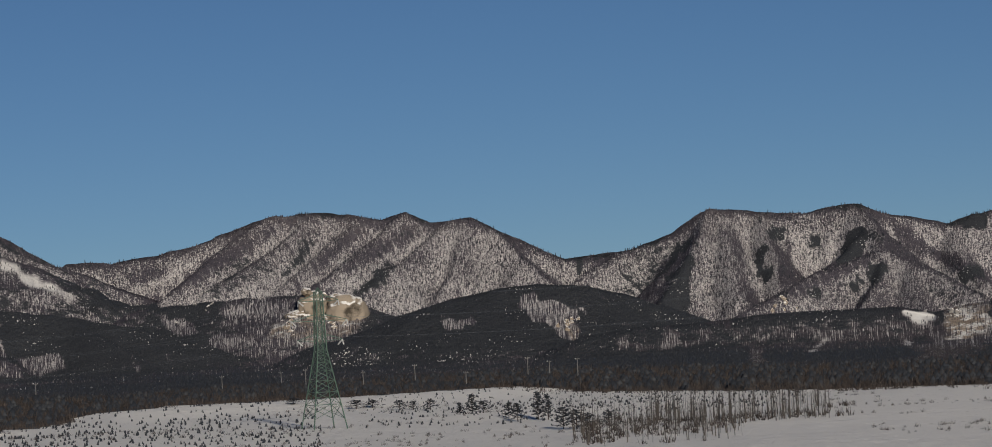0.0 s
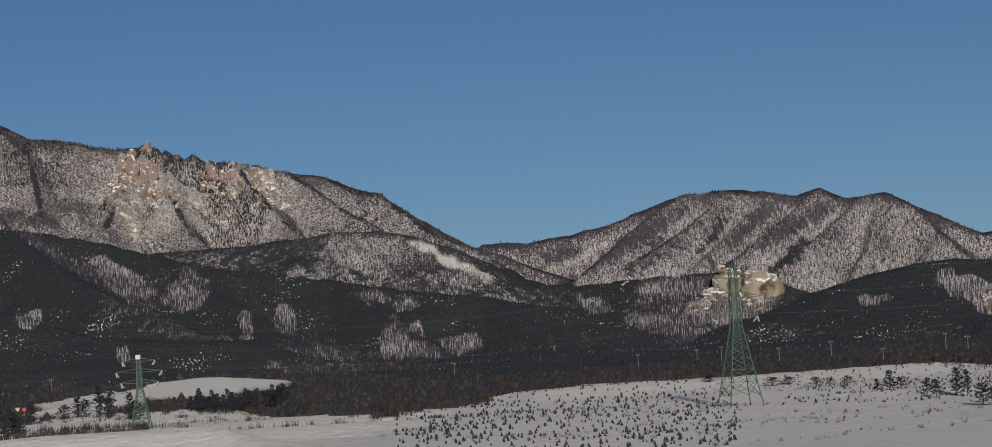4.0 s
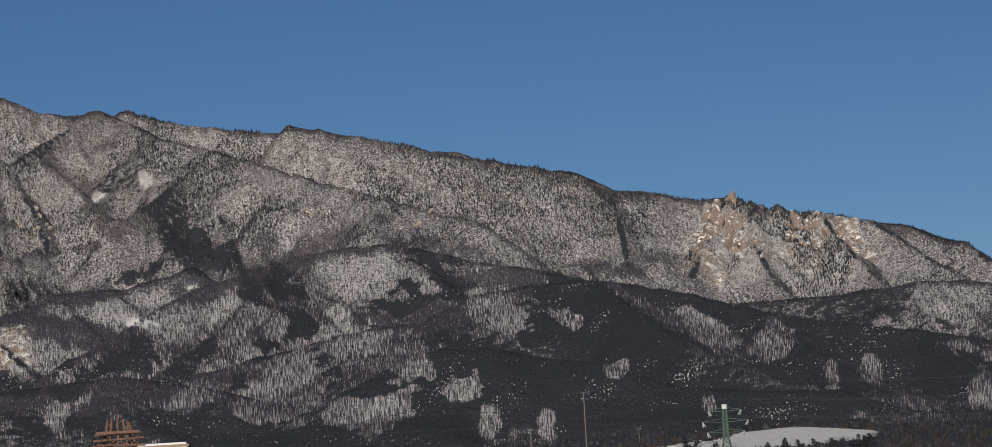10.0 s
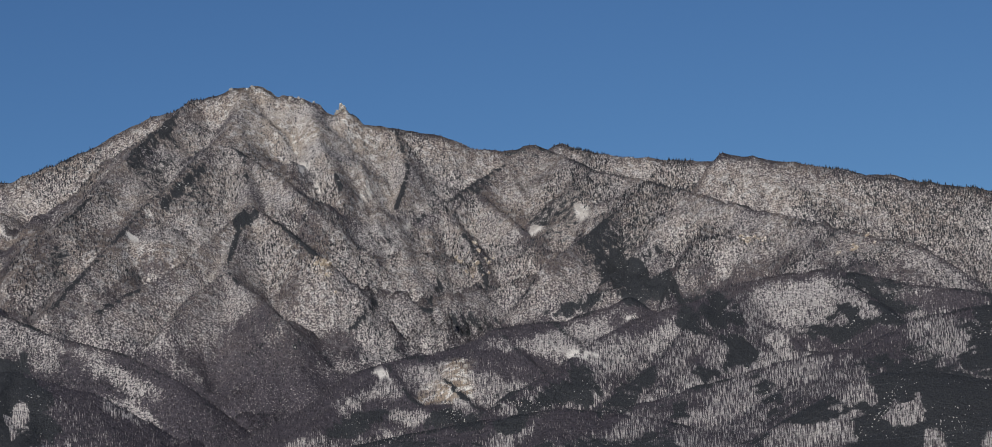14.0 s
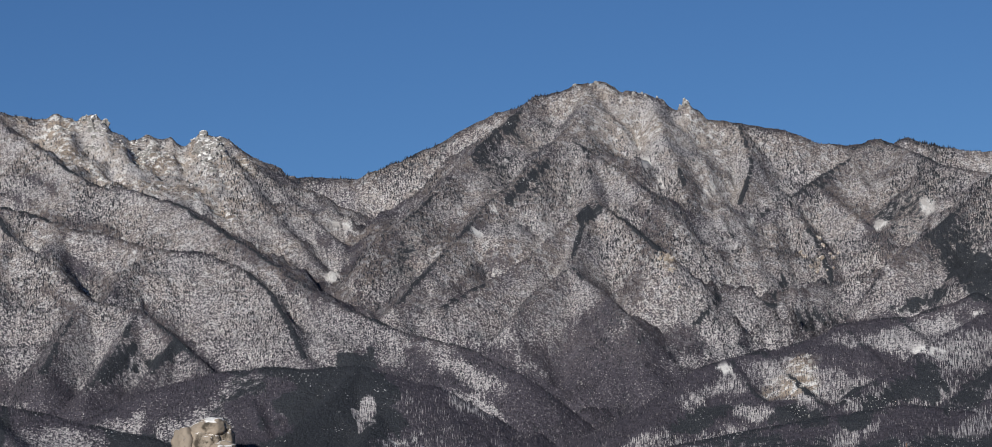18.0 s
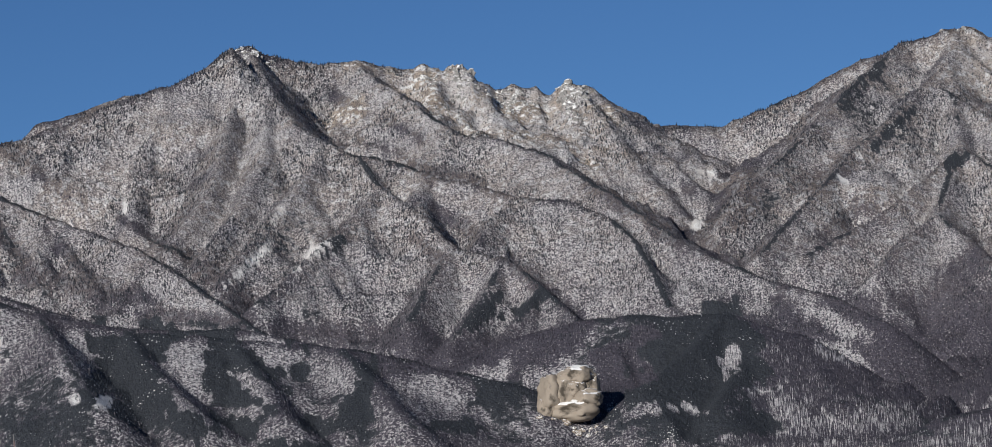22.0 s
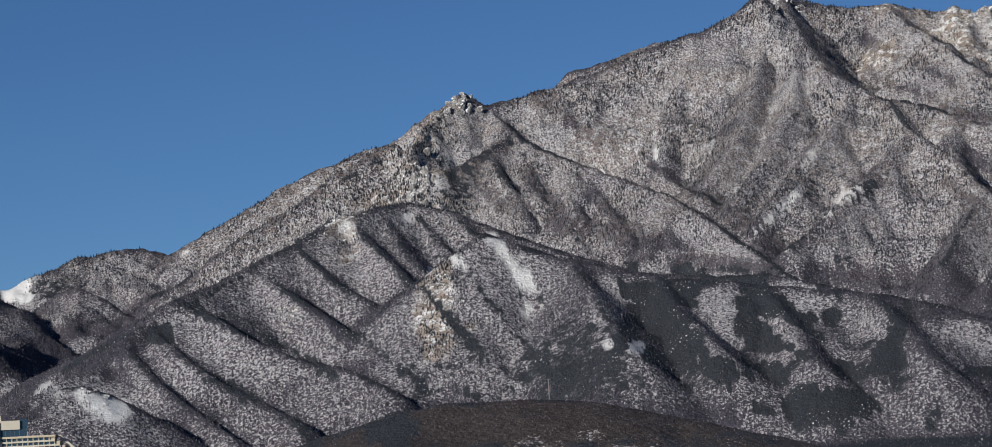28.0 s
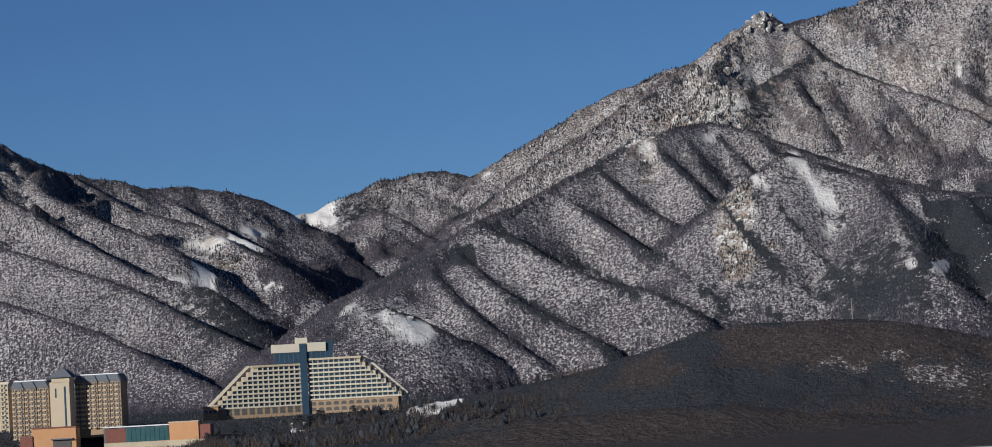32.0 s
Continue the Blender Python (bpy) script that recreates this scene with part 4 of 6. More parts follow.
cover("conifer", [(39.85, 3.36, 0.47, 0.12, -42), (54.87, 2.95, 1.28, 0.1, 31), (54.19, 1.39, 1.4, 0.13, 33), (53.38, 2.23, 1.11, 0.1, 33), (55.82, 2.72, 0.29, 0.29, 3), (56.88, 2.47, 1.28, 0.06, -27), (54.97, 3.37, 1.28, 0.06, -25), (53.4, 4.16, 0.81, 0.06, -25), (48.55, 2.72, 1.05, 0.1, 53), (49.41, 2.56, 1.28, 0.1, 53), (50.37, 2.61, 1.34, 0.1, 51), (51.8, 2.14, 1.16, 0.1, 38), (51.7, 0.79, 0.47, 0.35, -17), (-3.34, 1.27, 0.31, 0.52, 23), (-4.85, 1.46, 0.23, 0.44, 3), (-6.52, 1.74, 0.23, 0.47, 28), (-5.19, 2.04, 0.12, 0.14, 3)])
cover("conifer", [(-6.56, 2.35, 0.41, 0.09, 3), (-6.98, 1.87, 0.29, 0.12, 38), (-5.85, 1.78, 0.12, 0.17, 3), (-6.86, 1.13, 0.41, 0.15, -32), (-5.8, 0.84, 0.16, 0.21, 3), (-8.57, 1.04, 0.23, 0.14, 3), (-1.47, 1.56, 0.33, 0.16, -42), (-8.63, 2.08, 0.41, 0.14, 3), (3.62, 2.09, 0.76, 0.1, -52), (2.33, 1.5, 0.64, 0.12, -32), (1.7, 2.29, 0.58, 0.07, -27)])
cover("bare", [(20.88, 3.21, 1.22, 0.56, 4), (21.1, 1.82, 0.76, 0.52, 34), (20.07, 1.58, 0.81, 0.52, 4), (18.5, 2.34, 0.7, 0.47, 39), (22.31, 1.26, 0.87, 0.7, 4), (24.08, 1.15, 0.7, 0.23, -21), (23.04, 0.91, 0.47, 0.35, 4), (23.4, 2.45, 0.52, 0.47, 4), (22.65, 2.34, 0.29, 0.29, 4), (24.57, 2.59, 0.58, 0.47, 4), (21.01, 0.65, 0.81, 0.35, 4), (19.3, 1, 0.41, 0.23, 4), (18.59, 0.36, 0.35, 0.29, 4), (17.67, 0.3, 0.23, 0.41, 4), (17.13, 2.12, 0.41, 0.16, 29), (16.28, 1.25, 0.29, 0.21, 4), (26.68, 0.8, 0.23, 0.35, 4), (26.19, 1.12, 0.14, 0.12, 4)])
cover("bare", [(25.14, 2.81, 0.7, 0.35, 4), (27.53, 2.15, 0.7, 0.26, 44), (29.18, 2.02, 0.58, 0.17, -16), (28.27, 1.61, 0.47, 0.14, 4), (33.65, 2.77, 0.7, 0.17, 29), (33.34, 2.06, 0.58, 0.14, 29), (47.51, 2.77, 0.41, 0.41, -27), (45.53, 2.65, 0.47, 0.33, -37), (45.45, 1.95, 0.41, 0.33, 53), (43.99, 2.8, 0.47, 0.23, 38), (44.15, 2.11, 0.47, 0.16, 33), (45.01, 1.46, 0.58, 0.17, -17), (42.86, 2.14, 0.42, 0.42, 18), (41.59, 1.72, 0.5, 0.15, 38), (40.88, 1.91, 0.42, 0.15, 33), (35.4, 2.14, 0.21, 0.33, 3), (37.19, 1.32, 0.47, 0.26, 3), (41.13, 7.08, 0.93, 0.12, 28)])
cover("bare", [(57.28, 1.56, 0.81, 0.26, -7), (14.55, 1.8, 0.7, 0.19, 38), (13.48, 1.57, 0.41, 0.35, 3), (12.35, 0.86, 0.17, 0.31, 3), (11.72, 0.93, 0.21, 0.41, 3), (9.69, 0.46, 0.26, 0.35, 3), (9.24, 0.61, 0.16, 0.14, 3), (9.74, 1.18, 0.52, 0.13, 13), (8.55, 0.22, 0.26, 0.13, 3), (14.67, 0.46, 0.21, 0.21, 3), (10.03, 2.18, 0.81, 0.26, 3)])
cover("rock", [(50.99, 5.29, 0.58, 0.29, 3), (50.73, 5.74, 0.35, 0.23, 3), (51.81, 4.98, 0.58, 0.17, 3)])
cover("clear", [(25.04, 2.51, 0.33, 0.13, 4), (28.8, 2.46, 0.16, 0.09, 4), (26.62, 1.7, 0.17, 0.06, 4), (24.06, 3.14, 0.16, 0.07, 4), (25.71, 4.9, 0.15, 0.12, 4), (24.86, 5.16, 0.15, 0.19, 4), (29.96, 6.34, 0.08, 0.13, 4), (29.73, 5.92, 0.08, 0.12, 64), (32.85, 5.71, 0.08, 0.1, 4), (33.19, 5.3, 0.08, 0.16, -41), (28.83, 5.74, 0.06, 0.29, 34), (28.1, 5.17, 0.12, 0.07, -41), (47.08, 1.99, 0.26, 0.15, -27), (47.55, 2.07, 0.12, 0.1, -37), (36.38, 1.27, 0.58, 0.07, 11), (34.87, 1.52, 0.35, 0.05, -5), (44.06, 4.56, 0.41, 0.09, -39), (43.71, 5.22, 0.33, 0.07, -52)])
cover("clear", [(44.62, 4.07, 0.23, 0.06, -37), (43, 4.56, 0.33, 0.14, -39), (43.38, 4.23, 0.13, 0.1, -47), (46.48, 5.58, 0.05, 0.21, 3), (35.78, 5.6, 0.33, 0.05, 28), (35.91, 4.62, 0.13, 0.1, 3), (35.2, 4.86, 0.23, 0.03, -42), (50.25, 3.74, 0.29, 0.1, 43), (50.78, 3.59, 0.14, 0.13, 3), (50.77, 2.6, 0.33, 0.13, 33), (52.3, 4.42, 0.21, 0.23, 3), (49.02, 2.74, 0.12, 0.09, 3), (49.54, 4.05, 0.33, 0.14, 43), (49.1, 3.44, 0.42, 0.15, 53), (51.14, 4.6, 0.12, 0.1, 3), (58.57, 3.66, 0.58, 0.14, -22), (55.4, 4.15, 0.21, 0.05, -12), (60.51, 3.12, 0.56, 0.09, -2)])
cover("clear", [(60.82, 2.46, 0.42, 0.08, 8), (59.41, 2.31, 0.23, 0.06, 3), (59.69, 3.31, 0.29, 0.09, 13), (56.65, 1.31, 0.35, 0.21, 23), (9.05, 2.13, 0.29, 0.1, 23), (8.55, 1.79, 0.35, 0.1, 28), (7.93, 1.49, 0.35, 0.09, 28)])
cover("bare", [(-0.82, 0.76, 0.52, 0.23, 3), (0.89, 0.63, 0.37, 0.14, 3), (5.86, 0.88, 0.29, 0.14, 3), (8.48, 0.27, 0.35, 0.16, 3), (4.57, 1.12, 0.81, 0.26, 3), (5.05, 0.54, 0.41, 0.12, 3), (-8.35, -0.17, 0.7, 0.3, -22), (-4.69, -0.27, 0.14, 0.19, -27), (-1.25, 0.36, 0.15, 0.08, 3), (-2.15, 0.17, 0.21, 0.07, 3), (-3.05, 0.12, 0.19, 0.07, -7), (-3.82, 0.16, 0.19, 0.06, 3), (57.54, 1.53, 0.99, 0.42, 3), (44.28, 7.86, 0.52, 0.14, 3)])
cover("clear", [(-5.9, -0.06, 0.26, 0.06, -32), (-7.71, 0.33, 0.26, 0.07, 28), (-7.45, -0.14, 0.14, 0.05, 3), (56.84, 1.43, 0.52, 0.29, 23), (57.76, 1.72, 0.47, 0.16, 3)])
cover("bare", [(43.85, 6.8, 0.93, 0.37, 48)])
cover("bare", [(47.87, 0.46, 0.7, 0.09, -17), (47.25, 0.02, 0.64, 0.14, 13), (49.04, 0.35, 0.47, 0.08, 18)])
cover("conifer", [(45.41, 1.48, 0.93, 0.33, 18), (43.6, 0.79, 1.75, 0.4, 7), (42.23, 1.52, 0.52, 0.3, 3), (46.85, 2.62, 0.23, 0.7, -27)])
stand("clear", [(59.4, 1900, 1.3, 60), (61.9, 1930, 1.6, 60), (57.4, 1880, 0.6, 30), (56.4, 1790, 0.5, 25)])
stand("clear", [(13.3, 1400, 1.25, 75), (15.4, 1330, 1.4, 90)])
WOOD = WOOD + 0.55 * THICK_SHADE + 0.46 * WOOD_SHADE * np.clip(4.0 * (fbm(GX, GY, 160, 3, 171, 0.6) - 0.5) + 0.7, 0, 1) * (WOOD > 0.5)
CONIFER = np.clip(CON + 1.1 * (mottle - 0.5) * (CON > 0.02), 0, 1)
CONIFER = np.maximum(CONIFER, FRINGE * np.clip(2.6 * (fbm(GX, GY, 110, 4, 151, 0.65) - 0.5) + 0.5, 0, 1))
ROCK = np.clip(np.clip((H - 180) / 200, 0, 1) * 0.35 + 1.2 * OUTCROP + 0.5 * crag, 0, 1)
CONIFER *= 1 - 0.8 * np.clip(1.5 * crag * (RG > 4340), 0, 1)

# wood cover fitted to the camera's view: open where slopes face it, thick elsewhere
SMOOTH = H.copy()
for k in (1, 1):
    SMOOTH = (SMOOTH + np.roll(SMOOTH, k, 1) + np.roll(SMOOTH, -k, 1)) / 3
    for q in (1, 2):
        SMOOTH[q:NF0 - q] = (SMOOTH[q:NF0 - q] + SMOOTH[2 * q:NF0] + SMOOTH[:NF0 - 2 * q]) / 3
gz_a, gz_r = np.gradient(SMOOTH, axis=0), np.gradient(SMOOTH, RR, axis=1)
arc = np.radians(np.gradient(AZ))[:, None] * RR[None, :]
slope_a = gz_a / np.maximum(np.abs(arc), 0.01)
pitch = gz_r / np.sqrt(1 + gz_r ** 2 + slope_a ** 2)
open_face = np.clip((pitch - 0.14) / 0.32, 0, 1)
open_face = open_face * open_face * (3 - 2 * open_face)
VIEW_COVER = 1.13 - 0.70 * open_face - 0.5 * crag + 0.42 * (fbm(GX, GY, 75, 4, 191, 0.6) - 0.5)
VIEW_COVER -= 0.12 * (AG < 8) * (RG > 4000)
VIEW_COVER += 0.22 * np.clip((110 - H) / 70, 0, 1) * (RG > 2450) + 0.4 * np.clip((1950 - RG) / 100, 0, 1)
VIEW_COVER = np.clip((VIEW_COVER + 0.7 * THICK_SHADE + 0.25 * WOOD_SHADE) * (1 - 0.4 * BARED), 0.05, 1.6)
STEMS = np.clip((3500 - RG) / 500, 0, 1) * np.clip((RG - 1800) / 400, 0, 1) * np.clip((38 - AG) / 4, 0, 1)
STEMS = np.maximum(STEMS, 0.3 * (AG < 8.5) * (RG > 3800))


def grid_mesh(name):
    n = np.arange(NA * NR).reshape(NA, NR)
    ring = np.concatenate([n, n[:1]])
    a, b, c, d = ring[:-1, :-1].ravel(), ring[1:, :-1].ravel(), ring[1:, 1:].ravel(), ring[:-1, 1:].ravel()
    quads = np.stack([a, d, c, b], 1)
    me = bpy.data.meshes.new(name)
    me.vertices.add(NA * NR)
    me.vertices.foreach_set("co", np.stack([GX, GY, H], -1).astype(np.float32).ravel())
    me.loops.add(quads.size)
    me.loops.foreach_set("vertex_index", quads.ravel().astype(np.int32))
    me.polygons.add(len(quads))
    me.polygons.foreach_set("loop_start", np.arange(0, quads.size, 4, dtype=np.int32))
    me.polygons.foreach_set("use_smooth", np.ones(len(quads), dtype=bool))
    for key, values in (("conifer", CONIFER), ("wood", WOOD), ("rock", ROCK), ("growth", VIEW_COVER), ("stems", STEMS)):
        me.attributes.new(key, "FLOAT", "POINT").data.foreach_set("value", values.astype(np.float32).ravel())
    # polar about the camera, so the speckle runs upright as seen from it
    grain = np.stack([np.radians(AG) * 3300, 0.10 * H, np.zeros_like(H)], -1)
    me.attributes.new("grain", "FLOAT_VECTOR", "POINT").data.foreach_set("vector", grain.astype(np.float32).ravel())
    me.update(calc_edges=True)
    me.validate()
    return me


ground = tagged(new("ground", grid_mesh("ground")), "snow-covered land rising from open fields to wooded mountain ridges", "ground", kind="structure")
ground.data.materials.append(LAND)


def height_at(x, y):
    """The ground's height under a point (bilinear on the sheet)."""
    az = math.degrees(math.atan2(-x, y))
    r = math.hypot(x, y)
    i = min(max((az + 13.0) / 0.05, 0), len(fine_az) - 1.001)
    j = min(max(int(np.searchsorted(RR, r)) - 1, 0), NR - 2)
    f = (r - RR[j]) / (RR[j + 1] - RR[j])
    i0 = int(i)
    g = i - i0
    return float((H[i0, j] * (1 - f) + H[i0, j + 1] * f) * (1 - g) + (H[i0 + 1, j] * (1 - f) + H[i0 + 1, j + 1] * f) * g)


def on_ground(az, r, sink=0.0):
    p = place(az, r)
    p.z = height_at(p.x, p.y) - sink
    return p


# ---- woods ----
NF = len(fine_az)
rng = np.random.RandomState(7)


def scatter(weight, count):
    """Spots on the land by a weight per cell: x, y, z and the cell's indices."""
    p = weight[:NF - 1, :NR - 1].ravel()
    idx = rng.choice(p.size, count, p=p / p.sum())
    i, j = np.divmod(idx, NR - 1)
    u, v = rng.rand(count), rng.rand(count)
    az = fine_az[i] + 0.05 * u
    r = RR[j] + (RR[j + 1] - RR[j]) * v
    z = (H[i, j] * (1 - u) + H[i + 1, j] * u) * (1 - v) + (H[i, j + 1] * (1 - u) + H[i + 1, j + 1] * u) * v
    a = np.radians(az)
    return np.stack([-r * np.sin(a), r * np.cos(a), z], 1), i, j


def many(name, spots, tall, wide, verts, tris, material, label, category):
    """One mesh of many small trees: a unit shape set up at every spot with its own height, width and turn."""
    k = len(spots)
    verts = np.array(verts, dtype=float)
    tris = np.array(tris)
    turn = rng.rand(k) * 6.283
    c, s = np.cos(turn)[:, None], np.sin(turn)[:, None]
    lean = (rng.rand(k, 2) - 0.5) * 0.12
    vz = verts[None, :, 2] * tall[:, None]
    vx = (verts[None, :, 0] * c - verts[None, :, 1] * s) * wide[:, None] + lean[:, :1] * vz
    vy = (verts[None, :, 0] * s + verts[None, :, 1] * c) * wide[:, None] + lean[:, 1:] * vz
    co = np.stack([vx + spots[:, :1], vy + spots[:, 1:2], vz + spots[:, 2:]], -1)
    faces = (tris[None] + (np.arange(k) * len(verts))[:, None, None]).reshape(-1, 3)
    me = bpy.data.meshes.new(name)
    me.vertices.add(k * len(verts))
    me.vertices.foreach_set("co", co.astype(np.float32).ravel())
    me.loops.add(faces.size)
    me.loops.foreach_set("vertex_index", faces.ravel().astype(np.int32))
    me.polygons.add(len(faces))
    me.polygons.foreach_set("loop_start", np.arange(0, faces.size, 3, dtype=np.int32))
    me.update(calc_edges=True)
    me.materials.append(material)
    return tagged(new(name, me), label, category, kind="stuff")


def cone_shape(tiers, sides):
    """Stacked open cones: (bottom, top, radius) of each tier."""
    verts, tris = [], []
    for low, high, rad in tiers:
        k = len(verts)
        verts.append((0, 0, high))
        for i in range(sides):
            a = 6.2832 * (i + 0.3 * low) / sides
            q = rad * (0.8 + 0.4 * ((i * 7 + int(low * 10)) % 3) / 2)
            verts.append((q * math.cos(a), q * math.sin(a), low))
        tris += [(k, k + 1 + i, k + 1 + (i + 1) % sides) for i in range(sides)]
    return verts, tris


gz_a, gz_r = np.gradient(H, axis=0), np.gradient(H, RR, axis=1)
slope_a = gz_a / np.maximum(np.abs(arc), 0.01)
# tree weight fitted to the view: highest on slopes that face the camera
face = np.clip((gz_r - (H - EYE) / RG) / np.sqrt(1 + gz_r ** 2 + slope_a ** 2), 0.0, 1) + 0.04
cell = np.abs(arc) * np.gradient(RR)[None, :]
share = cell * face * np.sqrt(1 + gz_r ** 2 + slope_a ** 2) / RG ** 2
wooded = (RG > 1500) & ((WOOD > 0.5) | (CONIFER > 0.1))
dense = np.clip((CONIFER - 0.42) / 0.2, 0, 1)
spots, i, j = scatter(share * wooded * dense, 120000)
size = np.hypot(spots[:, 0], spots[:, 1]) * (0.0005 + 0.0005 * rng.rand(len(spots)))
many("conifer_wood", spots, size, size * 0.33, *cone_shape([(0.0, 0.75, 0.5), (0.4, 1.0, 0.33)], 3), PINE,
     "dense dark green conifer forest on the hillsides", "forest")
spots, i, j = scatter(share * wooded * (1 - dense) * (0.1 + VIEW_COVER) ** 1.5, 215000)
far = np.hypot(spots[:, 0], spots[:, 1])
size = far * (0.0003 + 0.0005 * rng.rand(len(spots))) * np.where(far < 3600, 1.35, 1.0) * np.where(far < 1900, 0.5, 1.0)
many("bare_wood", spots, size, far * 0.00034, *cone_shape([(0.0, 1.0, 0.5)], 3), BARE, "leafless grey-brown winter forest on snowy mountain slopes", "forest")
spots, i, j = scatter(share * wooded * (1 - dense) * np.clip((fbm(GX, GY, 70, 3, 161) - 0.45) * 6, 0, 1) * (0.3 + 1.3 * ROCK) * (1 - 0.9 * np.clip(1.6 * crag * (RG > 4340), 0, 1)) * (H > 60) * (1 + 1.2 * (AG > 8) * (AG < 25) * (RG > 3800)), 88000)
size = np.hypot(spots[:, 0], spots[:, 1]) * (0.0005 + 0.0007 * rng.rand(len(spots)))
many("scattered_pines", spots, size, size * 0.45, *cone_shape([(0.0, 0.75, 0.5), (0.4, 1.0, 0.33)], 3), PINE,
     "scattered dark pines among bare trees and rocks", "forest")


# ---- helpers for things ----
def part(name, bm, material, parent, label=""):
    """Links a bmesh as one mesh object under a thing or a part."""
    me = bpy.data.meshes.new(name)
    bm.to_mesh(me)
    bm.free()
    me.materials.append(material)
    return shared(name, me, parent, label)


def shared(name, me, parent, label="", m=None):
    ob = new(name, me)
    ob.parent = parent
    if m is not None:
        ob.matrix_basis = m
    return tagged(ob, label)


def thing(name, at, turn=0.0, label="", category="", group="", kind=""):
    ob = new(name)
    ob.matrix_basis = pose(at[0], at[1], at[2], 0, 0, turn)
    ob.empty_display_size = 0.1
    return tagged(ob, label, category, group, kind)


def box(bm, x0, x1, y0, y1, z0, z1):
    v = [bm.verts.new((x, y, z)) for z in (z0, z1) for x, y in ((x0, y0), (x1, y0), (x1, y1), (x0, y1))]
    for f in ((3, 2, 1, 0), (4, 5, 6, 7), (0, 1, 5, 4), (1, 2, 6, 5), (2, 3, 7, 6), (3, 0, 4, 7)):
        bm.faces.new([v[i] for i in f])
    return bm


def boxes(*list_of):
    bm = bmesh.new()
    for b in list_of:
        box(bm, *b)
    return bm


def strut(bm, a, b, w, w2=None):
    """A bar from a to b, w thick."""
    a, b = Vector(a), Vector(b)
    d = (b - a).normalized()
    s = d.cross(Vector((0, 0, 1)) if abs(d.z) < 0.9 else Vector((1, 0, 0))).normalized()
    t = d.cross(s)
    w2 = w if w2 is None else w2
    v = [bm.verts.new(p + (s * i + t * j) * q / 2) for p, q in ((a, w), (b, w2)) for i, j in ((-1, -1), (1, -1), (1, 1), (-1, 1))]
    for f in ((3, 2, 1, 0), (4, 5, 6, 7), (0, 1, 5, 4), (1, 2, 6, 5), (2, 3, 7, 6), (3, 0, 4, 7)):
        bm.faces.new([v[i] for i in f])
    return bm


def bars(lines, w):
    bm = bmesh.new()
    for a, b in lines:
        strut(bm, a, b, w)
    return bm


def prism(bm, outline, y0, y1):
    """An outline of (x, z) points, drawn out from y0 to y1."""
    f = [bm.verts.new((x, y0, z)) for x, z in outline]
    k = [bm.verts.new((x, y1, z)) for x, z in outline]
    n = len(outline)
    bm.faces.new(f)
    bm.faces.new(k[::-1])
    for i in range(n):
        bm.faces.new((f[(i + 1) % n], f[i], k[i], k[(i + 1) % n]))
    bmesh.ops.recalc_face_normals(bm, faces=bm.faces)
    return bm


STEEL = plain("pale_green_steel", (0.075, 0.120, 0.094), 0.2, 0.5, 0.55)
PORCELAIN = plain("white_insulators", (0.6, 0.6, 0.58), 0.1, 2.0, 0.3)
CONCRETE = plain("pole_concrete", (0.17, 0.165, 0.16), 0.2, 0.8)
RUST = plain("red_banded_mast", (0.22, 0.15, 0.13), 0.2, 0.4)
LOG = plain("brown_logs", (0.17, 0.10, 0.07), 0.4, 0.9)
BARK = plain("dark_bark", (0.06, 0.045, 0.038), 0.3, 1.5)
SAPLING = plain("grey_dead_wood", (0.085, 0.075, 0.068), 0.3, 1.0)
CREAM = plain("cream_render", (0.50, 0.42, 0.30), 0.06, 0.15)
WHITE = plain("white_parapet_paint", (0.58, 0.52, 0.41), 0.06, 0.2)
# dark paint in place of the shade inside loggias, arches and the entrance
SHADE = plain("loggia_shade", (0.10, 0.095, 0.09), 0.2, 0.5)
ORANGE = plain("orange_render", (0.50, 0.27, 0.13), 0.1, 0.2)
BRICK = plain("tan_brick", (0.33, 0.235, 0.15), 0.2, 0.6)
REDBROWN = plain("red_brown_panels", (0.20, 0.085, 0.065), 0.15, 0.4)
TILE = plain("grey_roof", (0.14, 0.15, 0.17), 0.2, 0.7)
SNOWY = plain("lying_snow", (0.78, 0.78, 0.79), 0.05, 0.6)
GLASS = plain("dark_blue_glass", (0.035, 0.065, 0.10), 0.2, 0.3, 0.12)
TEAL = plain("teal_glazing", (0.05, 0.11, 0.12), 0.2, 0.3, 0.15)


def rock_material(name, a, b, bald=0.0):
    m = Mat(name, 0.9)
    v = m.coords()
    n1 = m.noise(m.coords(1, 1, 0.35), 0.12, 6.0, 0.65)
    n2 = m.noise(v, 0.5, 5.0, 0.6)
    stone = m.mix(m.ramp(n1, 0.35, 0.65), a, b)
    stone = m.mix(m.ramp(n2, 0.56, 0.64), stone, tuple(0.38 * c for c in a))
    up = m.n("SeparateXYZ", Vector=m.n("NewGeometry").outputs["Normal"]).outputs[2]
    lie = m.ramp(m.math("ADD", up, m.math("MULTIPLY", m.math("SUBTRACT", n2, 0.5), 2.0)), 0.55 + bald, 0.68 + bald)
    m.bump(m.math("ADD", n1, n2), 0.9, 1.2)
    return m.done(m.mix(lie, stone, SNOW))


GRANITE = rock_material("warm_granite", (0.25, 0.20, 0.15), (0.40, 0.335, 0.26))
PINK = rock_material("pinkish_cliff_stone", (0.22, 0.165, 0.135), (0.34, 0.265, 0.22))
DOME = rock_material("tan_boulder_stone", (0.20, 0.165, 0.125), (0.38, 0.315, 0.245), 0.18)
GREY = rock_material("grey_cliff_stone", (0.20, 0.185, 0.17), (0.36, 0.34, 0.315))


